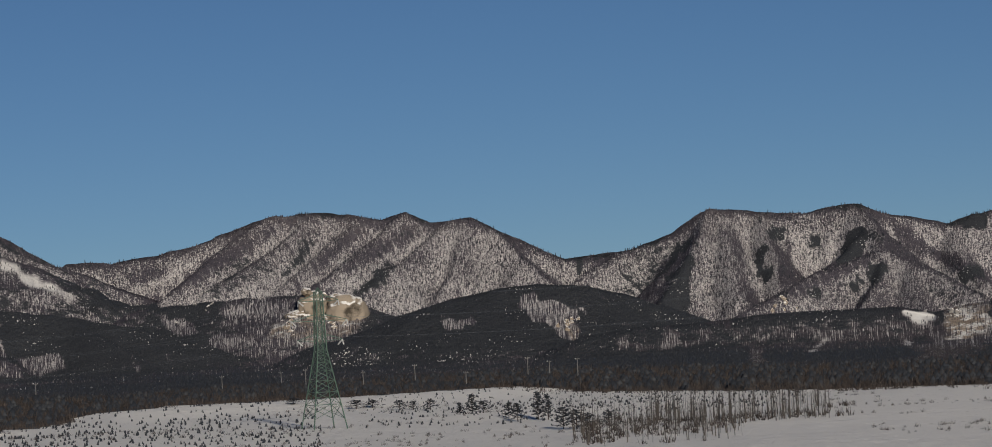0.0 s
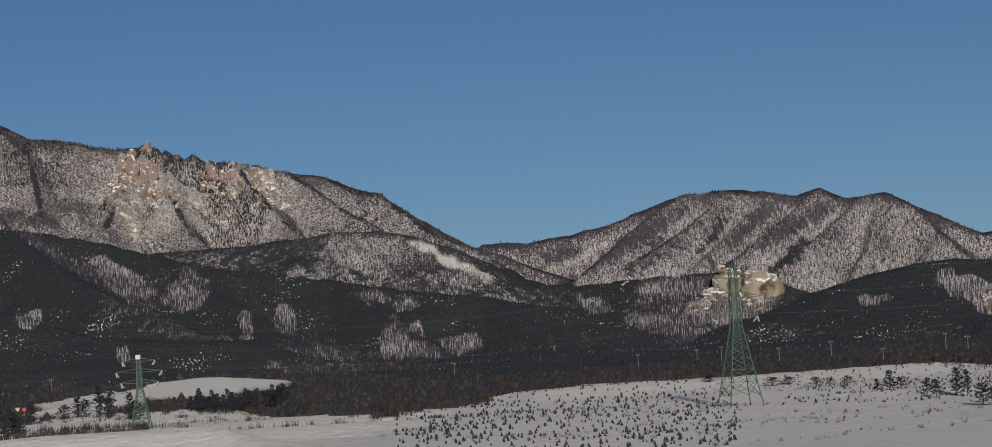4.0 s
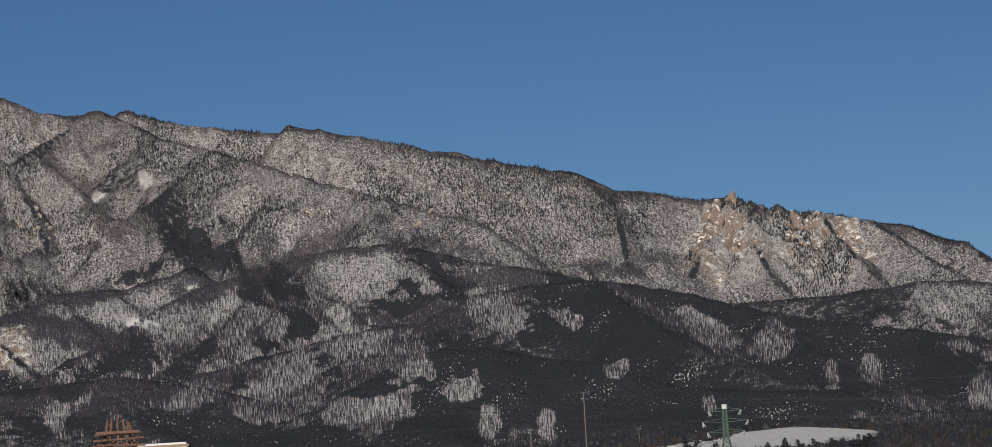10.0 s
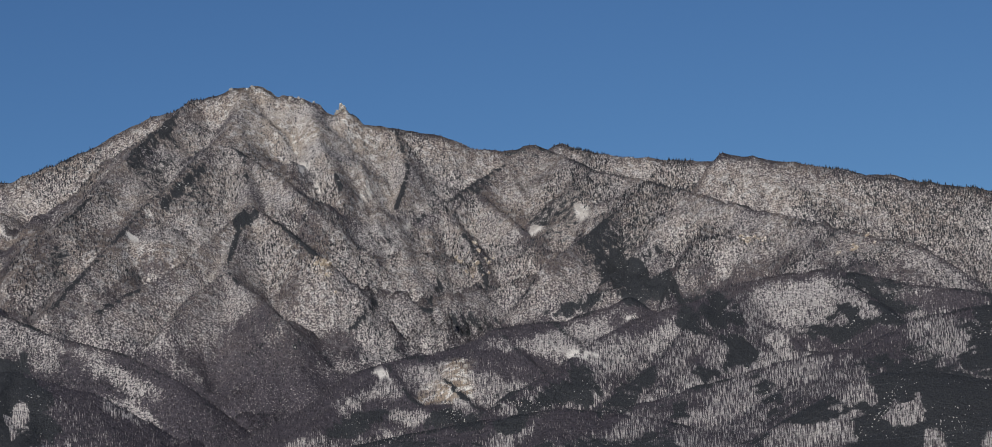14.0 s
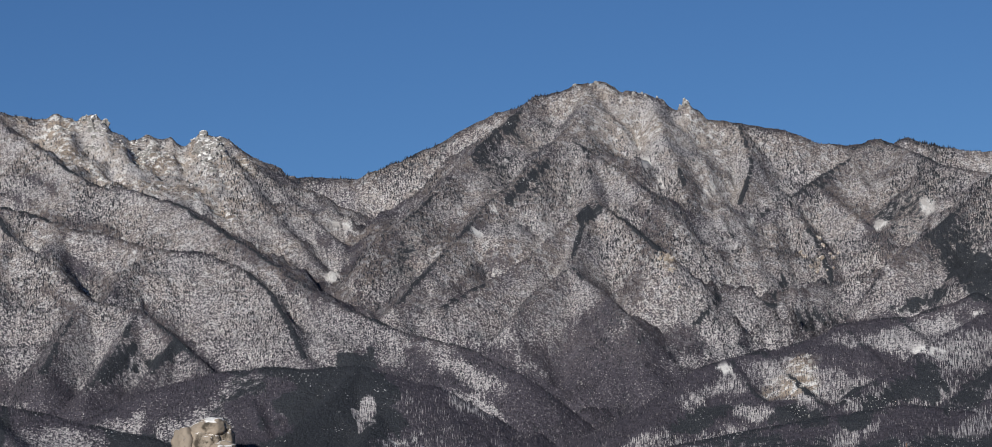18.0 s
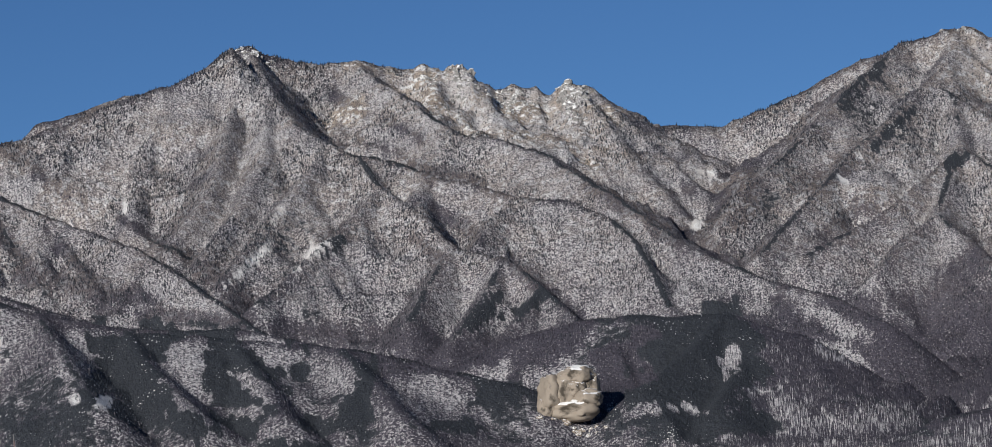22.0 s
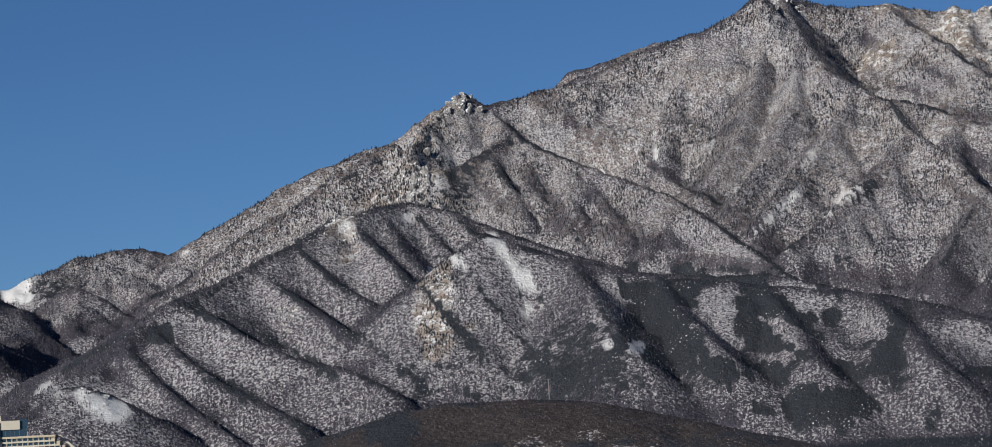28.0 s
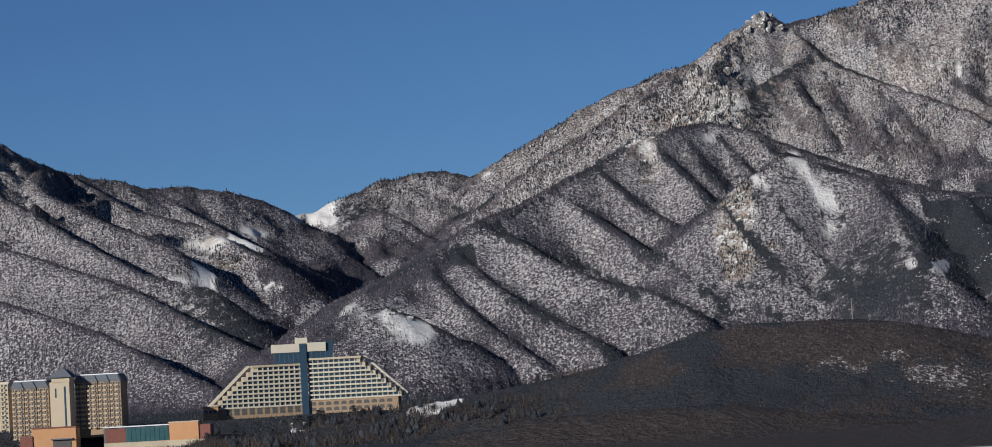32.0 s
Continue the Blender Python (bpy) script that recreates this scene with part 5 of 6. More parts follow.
# ---- rock outcrops on the slopes ----
def boulder_mesh(seed, rough=0.35):
    rnd = random.Random(seed)
    bm = bmesh.new()
    bmesh.ops.create_icosphere(bm, subdivisions=3, radius=1.0)
    off = Vector((rnd.random() * 50, rnd.random() * 50, rnd.random() * 50))
    cuts = [(Vector((rnd.uniform(-1, 1), rnd.uniform(-1, 1), rnd.uniform(-0.4, 1))).normalized(), rnd.uniform(0.55, 0.85)) for _ in range(9)]
    for v in bm.verts:
        p = v.co.copy()
        for n, d in cuts:
            over = p.dot(n) - d
            if over > 0:
                p -= n * over * 0.85
        v.co = p * (1 + rough * (noise.noise(v.co * 1.6 + off) + 0.5 * noise.noise(v.co * 4 + off)))
    me = bpy.data.meshes.new("boulder")
    bm.to_mesh(me)
    bm.free()
    return me


BOULDERS = [boulder_mesh(s) for s in range(8)]
STONES = {}
for key, mat in (("granite", GRANITE), ("pink", PINK), ("grey", GREY), ("dome", DOME)):
    STONES[key] = []
    for me in BOULDERS:
        c = me.copy()
        c.materials.append(mat)
        STONES[key].append(c)


def outcrop(name, stone, az, r, wide, deep, count, size, tall, label, seed):
    """A group of boulders over a patch of slope: heading, distance, half width (degrees), half depth (m)."""
    rnd = random.Random(seed)
    base = on_ground(az, r)
    ob = thing(name, base, az, label, "rock")
    inv = ob.matrix_basis.inverted()
    for i in range(int(count * 1.7)):
        a, d = az + rnd.gauss(0, 0.5) * wide, r + rnd.gauss(0, 0.5) * deep
        s = size * rnd.uniform(0.25, 0.62)
        p = inv @ (on_ground(a, d) + Vector((0, 0, s * (0.1 * tall - 0.5))))
        me = rnd.choice(STONES[stone])
        m = Matrix.Translation(p) @ pose(0, 0, 0, rnd.uniform(-25, 25), rnd.uniform(-25, 25), rnd.uniform(0, 360)) @ Matrix.Diagonal((s, s * rnd.uniform(0.7, 1.0), s * tall * rnd.uniform(0.7, 1.2), 1))
        shared("boulder", me, ob, m=m)
    return ob


CRAGS = [
    ("granite", 3.50, 2725, 0.30, 30, 10, 8, 1.1, "jagged granite blocks with snow on a wooded hilltop"),
    ("granite", 3.95, 2665, 0.22, 25, 7, 7, 0.9, "lower granite slabs among dark conifers"),
    ("granite", 3.2, 2672, 0.3, 14, 9, 7, 0.9, "broken granite ledges with snow below a dome"),
    ("granite", 38.3, 2700, 0.5, 10, 14, 8, 0.9, "broken snowy rocks at the foot of a giant boulder"),
    ("grey", 5.2, 2760, 0.8, 35, 14, 4, 0.9, "small snowy rocks along a wooded crest"),
    ("granite", -1.31, 2225, 0.16, 20, 7, 4.5, 1.2, "small upright rock group in dark forest"),
    ("grey", -8.4, 2150, 0.45, 30, 12, 5, 1.0, "snow-capped boulders on the shoulder of a dark hill"),
    ("granite", -5.25, 4280, 0.25, 25, 7, 7, 1.2, "small tan rock pinnacles above a dark wood"),
    ("pink", 14.2, 4262, 0.42, 45, 26, 19, 1.35, "steep pinkish cliff with snowy ledges below the ridge"),
    ("pink", 12.8, 4285, 0.34, 40, 15, 16, 1.3, "pinkish cliff band on the mountain face"),
    ("pink", 12.0, 4290, 0.36, 40, 14, 15, 1.2, "broken tan cliffs among snow and pines"),
    ("grey", 13.4, 4200, 0.9, 50, 16, 7, 1.2, "scattered snowy rocks on a steep slope"),
    ("granite", 26.95, 4280, 0.4, 60, 12, 9, 1.3, "tan rock ribs on a snowy spur"),
    ("granite", 29.63, 4000, 0.2, 25, 6, 8, 1.3, "tan rock knob on the edge of a spur"),
    ("granite", 21.7, 4010, 0.35, 30, 8, 8, 1.0, "tan slabs on a wooded slope"),
    ("granite", 19.8, 3900, 0.3, 30, 7, 8, 1.0, "tan broken slabs on a wooded slope"),
    ("grey", 27.3, 3250, 0.3, 40, 10, 6, 1.0, "snowy rock rib on a bare foothill"),
    ("grey", 29.16, 4632, 0.07, 6, 4, 11, 2.0, "sharp rock pinnacle on the skyline ridge"),
    ("grey", 29.9, 4630, 0.2, 10, 6, 8, 1.4, "small rock towers on the skyline ridge"),
    ("grey", 30.75, 4632, 0.3, 14, 8, 9, 1.2, "rocky snow-dusted summit of the mountain"),
    ("grey", 38.06, 4600, 0.34, 70, 26, 17, 0.85, "pale rock tower with snowy faces on the skyline"),
    ("grey", 40.16, 4600, 0.3, 60, 18, 14, 0.95, "pale rounded rock towers on the skyline"),
    ("grey", 40.75, 4610, 0.25, 40, 8, 13, 0.95, "pale rounded rock towers on the skyline"),
    ("grey", 39.2, 4590, 0.6, 60, 22, 13, 0.9, "row of pale rock teeth on the skyline"),
    ("grey", 44.05, 4600, 0.5, 30, 16, 13, 0.7, "rounded rocky peak dusted with snow"),
    ("grey", 50.9, 4140, 0.45, 60, 18, 13, 1.5, "craggy rock towers on the mountain shoulder"),
    ("grey", 50.1, 4380, 0.3, 40, 10, 12, 1.4, "rocky point on the skyline shoulder"),
    ("grey", 52.43, 3150, 0.35, 40, 10, 9, 0.8, "white snow-covered slabs below the ridge"),
    ("grey", 50.6, 2830, 0.4, 60, 10, 8, 0.7, "snowy slabs on a shaded slope"),
    ("grey", 53.46, 2900, 0.25, 30, 7, 7, 0.8, "snowy slabs in a gully"),
    ("grey", 57.0, 2590, 0.35, 30, 7, 9, 0.6, "smooth snowy rock dome behind the hotel"),
]
for i, (stone, az, r, wide, deep, count, size, tall, label) in enumerate(CRAGS):
    outcrop("rock_outcrop", stone, az, r, wide, deep, count, size, tall, label, 100 + i)

# great rounded rocks: lobes weathered into one another
def lobe_mesh(seed):
    rnd = random.Random(seed)
    bm = bmesh.new()
    bmesh.ops.create_icosphere(bm, subdivisions=4, radius=1.0)
    off = Vector((rnd.random() * 50, rnd.random() * 50, rnd.random() * 50))
    for v in bm.verts:
        p = v.co.copy()
        p = Vector([math.copysign(abs(q) ** 0.82, q) for q in p])   # blockier than a ball
        v.co = p * (1 + 0.24 * noise.noise(v.co * 1.1 + off) + 0.13 * noise.noise(v.co * 2.6 + off) + 0.07 * noise.noise(Vector((v.co.x, v.co.y, v.co.z * 2.5)) * 4 + off) - 0.10 * max(0.0, 1 - 5 * abs(noise.noise(v.co * 1.9 + off * 2))))
    for f in bm.faces:
        f.smooth = True
    me = bpy.data.meshes.new("lobe")
    bm.to_mesh(me)
    bm.free()
    me.materials.append(DOME)
    return me


LOBES = [lobe_mesh(s) for s in range(5)]
great = thing("giant_boulder", place(38.47, 2714, 78.0), 38.47, "huge rounded tan granite boulder capped with patches of snow", "rock")
for i, (x, y, z, sx, sy, sz) in enumerate([(8, 2, 46, 15, 12, 11), (16, 4, 39, 11, 10, 12), (-17, 0, 27, 12, 12, 20), (-5, 3, 28, 14, 14, 22), (17, -3, 20, 15, 12, 11), (21, 4, 33, 8, 9, 12), (-23, -2, 14, 9, 9, 11), (0, 2, 10, 25, 17, 12), (6, -4, 33, 9, 9, 9)]):
    shared("lobe", LOBES[i % 5], great, m=Matrix.Translation((0.94 * x, y, 0.84 * z)) @ pose(0, 0, 0, 0, 0, 40 * i % 90 - 45) @ Matrix.Diagonal((0.94 * sx, 0.94 * sy, 0.86 * sz, 1)))
dome = thing("granite_dome", on_ground(3.2, 2690), 3.2, "pale warm granite dome with snowy ledges above dark forest", "rock")
for i, (az, z, wide, tall) in enumerate([(2.88, 64.9, 18.5, 17), (3.47, 70.8, 13, 15), (3.95, 46.1, 14, 8.5), (3.57, 86.4, 4.5, 4), (2.64, 58.8, 9, 12), (3.17, 51.3, 20, 9), (3.75, 61.6, 12, 9), (3.02, 78.5, 9, 5)]):
    p = dome.matrix_basis.inverted() @ place(az, 2690 + 4 * (i % 3), z)
    shared("lobe", LOBES[(i + 2) % 5], dome, m=Matrix.Translation(p) @ Matrix.Diagonal((wide, 0.8 * wide + 4, tall, 1)))


# ---- transmission towers ----
def lattice_tower(at, turn, tall, label, arm=1.0):
    tower = thing("transmission_tower", at, turn, label, "pylon", "towers of the power line")
    foot, waist, top = tall * 0.125, tall * 0.034, tall * 0.022
    bend = 0.56

    def half(z):
        t = z / tall
        return foot + (waist - foot) * t / bend if t < bend else waist + (top - waist) * (t - bend) / (1 - bend)

    corners = ((-1, -1), (1, -1), (1, 1), (-1, 1))
    for sx, sy in corners:
        bm = bmesh.new()
        zs = [-1.0, tall * bend, tall * 0.97]
        for z0, z1 in zip(zs[:-1], zs[1:]):
            strut(bm, (sx * half(z0), sy * half(z0), z0), (sx * half(z1), sy * half(z1), z1), 0.30, 0.24)
        part("leg", bm, STEEL, tower)
    levels = [0.07, 0.17, 0.26, 0.34, 0.41, 0.47, 0.52, 0.56, 0.61, 0.66, 0.71, 0.76, 0.81, 0.86, 0.91, 0.97]
    for k, (t0, t1) in enumerate(zip(levels[:-1], levels[1:])):
        z0, z1 = t0 * tall, t1 * tall
        for (ax, ay), (bx, by) in zip(corners, corners[1:] + corners[:1]):
            h0, h1 = half(z0), half(z1)
            lines = [((ax * h0, ay * h0, z0), (bx * h1, by * h1, z1)), ((bx * h0, by * h0, z0), (ax * h1, ay * h1, z1)), ((ax * h1, ay * h1, z1), (bx * h1, by * h1, z1))]
            part("brace", bars(lines, 0.13), STEEL, tower)
    for t, reach in ((0.62, arm * tall * 0.17), (0.76, arm * tall * 0.21), (0.90, arm * tall * 0.15)):
        z, h = t * tall, half(t * tall)
        for s in (-1, 1):
            tip = (s * reach, 0, z + 0.4)
            lines = [((s * h, -h, z), tip), ((s * h, h, z), tip), ((s * h, -h, z + tall * 0.05), tip), ((s * h, h, z + tall * 0.05), tip),
                     ((s * (h + reach) / 2, -h / 2, z + 0.2), (s * (h + reach) / 2, h / 2, z + 0.2))]
            arm = part("crossarm", bars(lines, 0.14), STEEL, tower)
            bm = bmesh.new()
            for q in (-1, 1):
                strut(bm, (s * reach, 0, z + 0.2), (s * reach - s * 0.6, q * 2.2, z - 1.2), 0.32)
            part("insulator", bm, PORCELAIN, arm, "white porcelain insulator strings")
    part("peak", bars([((sx * top, sy * top, tall * 0.96), (0, 0, tall)) for sx, sy in corners], 0.22), STEEL, tower)
    return tower


t1 = on_ground(3.36, 945)
lattice_tower(t1, 25, 22 + 945 * 0.0252 - t1.z, "tall pale green steel lattice tower on a snowy field")
t2 = on_ground(14.40, 1055)
tower_b = lattice_tower(t2, 5, 22 + 1055 * 0.0079 - t2.z, "green steel lattice tower beside a snowy clearing", 1.45)
part("marker_plate", boxes((-0.8, 0.8, -0.8, 0.8, 22 + 1055 * 0.0079 - t2.z - 1.7, 22 + 1055 * 0.0079 - t2.z - 0.2)), PORCELAIN, tower_b, "white box-like plate at the tower top")


# ---- poles ----
def utility_pole(az, r, tall):
    p = on_ground(az, r, 0.5)
    pole = thing("utility_pole", p, az + 20, "grey concrete utility pole at the edge of the wood", "pole", "poles along the wood's edge")
    bm = bmesh.new()
    bmesh.ops.create_cone(bm, cap_ends=True, segments=8, radius1=0.22, radius2=0.14, depth=tall, matrix=Matrix.Translation((0, 0, tall / 2)))
    part("shaft", bm, CONCRETE, pole)
    part("crossarm", boxes((-1.1, 1.1, -0.08, 0.08, tall - 0.9, tall - 0.72)), CONCRETE, pole)
    bm = bmesh.new()
    for x in (-0.95, 0, 0.95):
        bmesh.ops.create_cone(bm, cap_ends=True, segments=6, radius1=0.12, radius2=0.08, depth=0.35, matrix=Matrix.Translation((x, 0, tall - 0.55)))
    part("insulators", bm, PORCELAIN, pole)


for az, r, tall in ((3.66, 1560, 11), (1.64, 1480, 11), (0.70, 1340, 9), (-0.45, 1500, 12), (-0.85, 1490, 10), (-1.37, 1470, 11), (4.11, 1600, 10), (2.6, 1500, 9), (5.2, 1560, 10), (8.6, 1500, 10), (16.0, 1500, 10)):
    utility_pole(az, r, tall)


def mast(az, r, top_z, radius, label):
    p = on_ground(az, r, 0.5)
    tall = top_z - p.z
    ob = thing("mast", p, az, label, "mast")
    for k, (z0, z1, mat) in enumerate(((0, 0.45, CONCRETE), (0.45, 0.72, RUST), (0.72, 1.0, CONCRETE))):
        bm = bmesh.new()
        bmesh.ops.create_cone(bm, cap_ends=True, segments=10, radius1=radius * (1 - 0.3 * z0), radius2=radius * (1 - 0.3 * z1), depth=(z1 - z0) * tall, matrix=Matrix.Translation((0, 0, (z0 + z1) / 2 * tall)))
        part("shaft_section", bm, mat, ob)
    part("cap_arm", boxes((-1.3, 1.3, -0.1, 0.1, tall - 0.5, tall - 0.3)), CONCRETE, ob)


mast(16.98, 1330, 22 + 1330 * 0.0143, 0.3, "tall slender pole, white above and red-brown in the middle")
mast(18.0, 1400, 22 + 1400 * 0.0035, 0.3, "short grey pole standing among dark trees")
mast(48.7, 1745, 22 + 1745 * 0.0262, 0.4, "thin grey pole on a wooded hill")


# ---- power lines between and beyond the towers ----
def wire(bm, a, b, sag, thick):
    """One unbroken cable hanging from a to b."""
    side = (b - a).cross(Vector((0, 0, 1))).normalized()
    rings = []
    for k in range(21):
        t = k / 20
        p = a.lerp(b, t) - Vector((0, 0, sag * 4 * t * (1 - t)))
        rings.append([bm.verts.new(p + q * thick / 2) for q in (side, Vector((0, 0, 1)), -side, Vector((0, 0, -1)))])
    for u, v in zip(rings[:-1], rings[1:]):
        for i in range(4):
            bm.faces.new((u[i], u[(i + 1) % 4], v[(i + 1) % 4], v[i]))


line = thing("power_line", t1, 0, "thin dark power cables strung between the steel towers", "cable")
ends = [place(-14.0, 900, 50), t1 + Vector((0, 0, 34)), t2 + Vector((0, 0, 28)), place(24.0, 1250, 34)]
for k, (dx, dz) in enumerate(((-6, -6), (6, -6), (-7, 0), (7, 0), (-5, 6), (5, 6))):
    for a, b in zip(ends[:-1], ends[1:]):
        bm = bmesh.new()
        off = Vector((dx * 0.4, dx, dz)) - t1
        wire(bm, a + off, b + off, 6, 0.025)
        part("cable", bm, TILE, line)


# ---- log tower and hall ----
def log_tower(az, r):
    p = on_ground(az, r, 0.3)
    tall = 22 + r * 0.0152 - p.z
    ob = thing("log_tower", p, az, "tall tapering stack of brown logs lashed into an open frame", "log tower")
    rnd = random.Random(5)

    def log(a, b, rad, name="log"):
        a, b = Vector(a), Vector(b)
        bm = bmesh.new()
        d = b - a
        m = Matrix.Translation((a + b) / 2) @ d.to_track_quat("Z", "Y").to_matrix().to_4x4()
        bmesh.ops.create_cone(bm, cap_ends=True, segments=8, radius1=rad, radius2=rad * 0.8, depth=d.length, matrix=m)
        part(name, bm, LOG, ob)

    rad0, rad1 = 5.2, 1.05
    for k in range(12):
        a = 6.283 * k / 12
        up = tall * (0.93 + 0.05 * rnd.random())
        log((rad0 * math.cos(a), rad0 * math.sin(a), 0), (rad1 * math.cos(a), rad1 * math.sin(a), up), 0.13, "upright")
    log((0, 0, 0), (0.05, 0, tall), 0.09, "mast")
    levels = [tall - 1.75 - 0.55 * k for k in range(9)] + [tall - 7.5 - 1.2 * k for k in range(5)]
    for z in levels:
        q = (rad0 + (rad1 - rad0) * z / tall) * 1.03
        for j in range(4):
            a = 1.5708 * j + 0.15
            c, s = math.cos(a), math.sin(a)
            off = rnd.uniform(-0.08, 0.08)
            log((q * c - (q + 0.5) * s, q * s + (q + 0.5) * c, z + off), (q * c + (q + 0.5) * s, q * s - (q + 0.5) * c, z - off), 0.12, "rail")
    for k in range(10):
        a = rnd.random() * 6.283
        z = tall * rnd.uniform(0.3, 0.8)
        q = rad0 + (rad1 - rad0) * z / tall
        log((q * math.cos(a), q * math.sin(a), z), (q * 0.9 * math.cos(a + 0.8), q * 0.9 * math.sin(a + 0.8), z + 1.3), 0.1, "brace")
    part("ridge_beam", boxes((-2.1, 2.1, -rad1 - 0.85, -rad1 - 0.6, tall - 1.75, tall - 1.5)), LOG, ob)


log_tower(25.58, 300)
hp = on_ground(24.77, 420, 0.2)
ht = 22 + 420 * 0.0055 - hp.z
hall = thing("flat_roofed_hall", hp, 24.77, "low cream hall with a flat snow-covered roof", "building")
part("wall", boxes((-3.2, 3.2, -4, 8, 0, ht - 0.5)), CREAM, hall)
part("roof_slab", boxes((-3.4, 3.4, -4.2, 8.2, ht - 0.5, ht - 0.25)), BRICK, hall)
part("roof_snow", boxes((-3.3, 3.1, -4.1, 8.1, ht - 0.25, ht)), SNOWY, hall, "flat layer of snow")
win = boxes((-0.6, 0.6, -0.06, 0.06, -0.7, 0.7))
wm = bpy.data.meshes.new("window")
win.to_mesh(wm)
win.free()
wm.materials.append(GLASS)
for x in (-2.2, 0, 2.2):
    shared("window", wm, hall, m=Matrix.Translation((x, -4.03, ht - 2.2)))


# ---- resort hotel: a glass core with two terraced wings ----
def quad_mesh(name, x, z, y, mat):
    bm = boxes((-x / 2, x / 2, -y / 2, y / 2, -z / 2, z / 2))
    me = bpy.data.meshes.new(name)
    bm.to_mesh(me)
    bm.free()
    me.materials.append(mat)
    return me


FLOOR = 3.0
PANE = quad_mesh("window", 2.3, 2.2, 0.16, GLASS)
FIN = quad_mesh("party_wall", 0.35, 2.6, 1.3, WHITE)
DOOR = quad_mesh("balcony_door", 0.9, 2.1, 0.2, SHADE)


def wing(parent, turn, x0, sign, full, step, floors, podium):
    """A terraced wing: rooms with balconies, full width near the core, stepping back storey by storey at the outer end."""
    root = new("wing")
    root.parent = parent
    root.matrix_basis = pose(x0, 0, 0, 0, 0, turn)
    depth = 13.0
    ends = [full + step * (floors - 1 - i) / (floors - 1) for i in range(floors)]

    def span(a, b):
        return (a, b) if sign > 0 else (-b, -a)

    for i, e in enumerate(ends):
        a, b = span(0, e)
        part("storey_wall", boxes((a, b, 0.9, depth, podium + i * FLOOR, podium + (i + 1) * FLOOR - 0.01)), CREAM, root)
    for i, e in enumerate(ends):
        a, b = span(-0.2, e + 0.2)
        z = podium + i * FLOOR
        slab = part("balcony", boxes((a, b, -0.45, 1.0, z - 0.2, z + 0.12), (a, b, -0.45, -0.28, z + 0.12, z + 0.85)), WHITE, root)
        n = int(e // 3.6)
        for k in range(n):
            x = sign * (1.9 + 3.6 * k)
            shared("window", PANE, slab, m=Matrix.Translation((x, 0.86, z + 1.5)))
            shared("party_wall", FIN, slab, m=Matrix.Translation((x + sign * 1.8, 0.25, z + 1.55)))
    a, b = span(-0.3, full + 0.8)
    top = podium + floors * FLOOR
    part("parapet", boxes((a, b, -0.6, depth + 0.3, top - 0.1, top + 1.2)), CREAM, root)
    # the sloping white wall that trims the terraces
    edge = [(sign * (full + 0.4), top + 1.2), (sign * (full + 2.6), top + 1.2), (sign * (full + step + 3.2), podium + 2.5), (sign * (full + step + 3.2), podium - 4), (sign * (full + step + 2.0), podium - 4), (sign * (full + step + 1.0), podium + 2.2)]
    part("sloping_wall", prism(bmesh.new(), edge, depth - 4, depth + 0.6), WHITE, root, "white sloping end wall")
    a, b = span(-0.5, full + step * 0.92)
    part("podium", boxes((a, b, 0.2, depth, -3, podium - 0.25)), BRICK, root, "brown brick podium")
    bm_list = []
    n = int((full + step * 0.9) // 5.2)
    for k in range(n):
        x = sign * (2.8 + 5.2 * k)
        for z in (0.4, podium / 2 + 0.2):
            if podium < 4 and z > 1:
                continue
            arch = [(x - 1.8, z), (x + 1.8, z), (x + 1.8, z + 1.5)] + [(x + 1.8 * math.cos(q), z + 1.5 + 0.9 * math.sin(q)) for q in (0.6, 1.1, 1.57, 2.04, 2.54)] + [(x - 1.8, z + 1.5)]
            # flat dark panel on the podium stands for the arch's shaded hollow
            part("arch_shade_panel", prism(bmesh.new(), arch, 0.05, 0.3), SHADE, root)
    return root


HOTEL_AT = on_ground(58.86, 2100, 1.0)
HOTEL_AT.z = 20.0
hotel = thing("resort_hotel", HOTEL_AT, 58.86, "large cream terraced hotel with balconies and a dark blue glass core", "hotel")
wing(hotel, 10, -2.6, -1, 32.0, 27.0, 9, 5.0)
wing(hotel, -10, 2.6, 1, 36.0, 27.0, 9, 8.0)
part("foundation", boxes((-62, 66, 3, 14, -18, 0.2)), BRICK, hotel)
part("core_shaft", boxes((-2.3, 2.3, -2.2, 9, -3, 46)), GLASS, hotel, "dark blue glass lift shaft")
part("crown_glazing", boxes((-20, 20, -0.4, 14, 33.6, 41.0)), GLASS, hotel, "dark blue glazed top storeys")
part("crown_band", boxes((-21.5, -2.4, -1.4, 15, 40.9, 46.5), (2.4, 15.5, -1.4, 15, 40.9, 46.9)), WHITE, hotel, "white band round the top storeys")
part("crown_end", boxes((15.5, 20.5, 0.5, 14, 41.0, 47.6)), GLASS, hotel)
part("plant_room", boxes((-5.2, 3.2, 1, 9, 46.6, 50.5)), WHITE, hotel)
part("roof_mast", bars([((0, 5, 50), (0, 5, 55)), ((1.5, 5, 50), (1.5, 5, 53))], 0.3), CONCRETE, hotel)
for k in range(13):
    x = -19 + 3.1 * k
    part("mullion", boxes((x - 0.1, x + 0.1, -0.62, -0.38, 33.6, 40.9)), TILE, hotel)
porch = thing("brick_annex", place(60.62, 2085, 19.0), 60.6, "small orange-brown brick annex beside the terraced hotel", "building")
part("wall", boxes((-4.5, 5.5, 0, 9, -4, 7.5)), ORANGE, porch)
part("roof", boxes((-4.9, 5.9, -0.4, 9.4, 7.5, 8.2)), BRICK, porch)
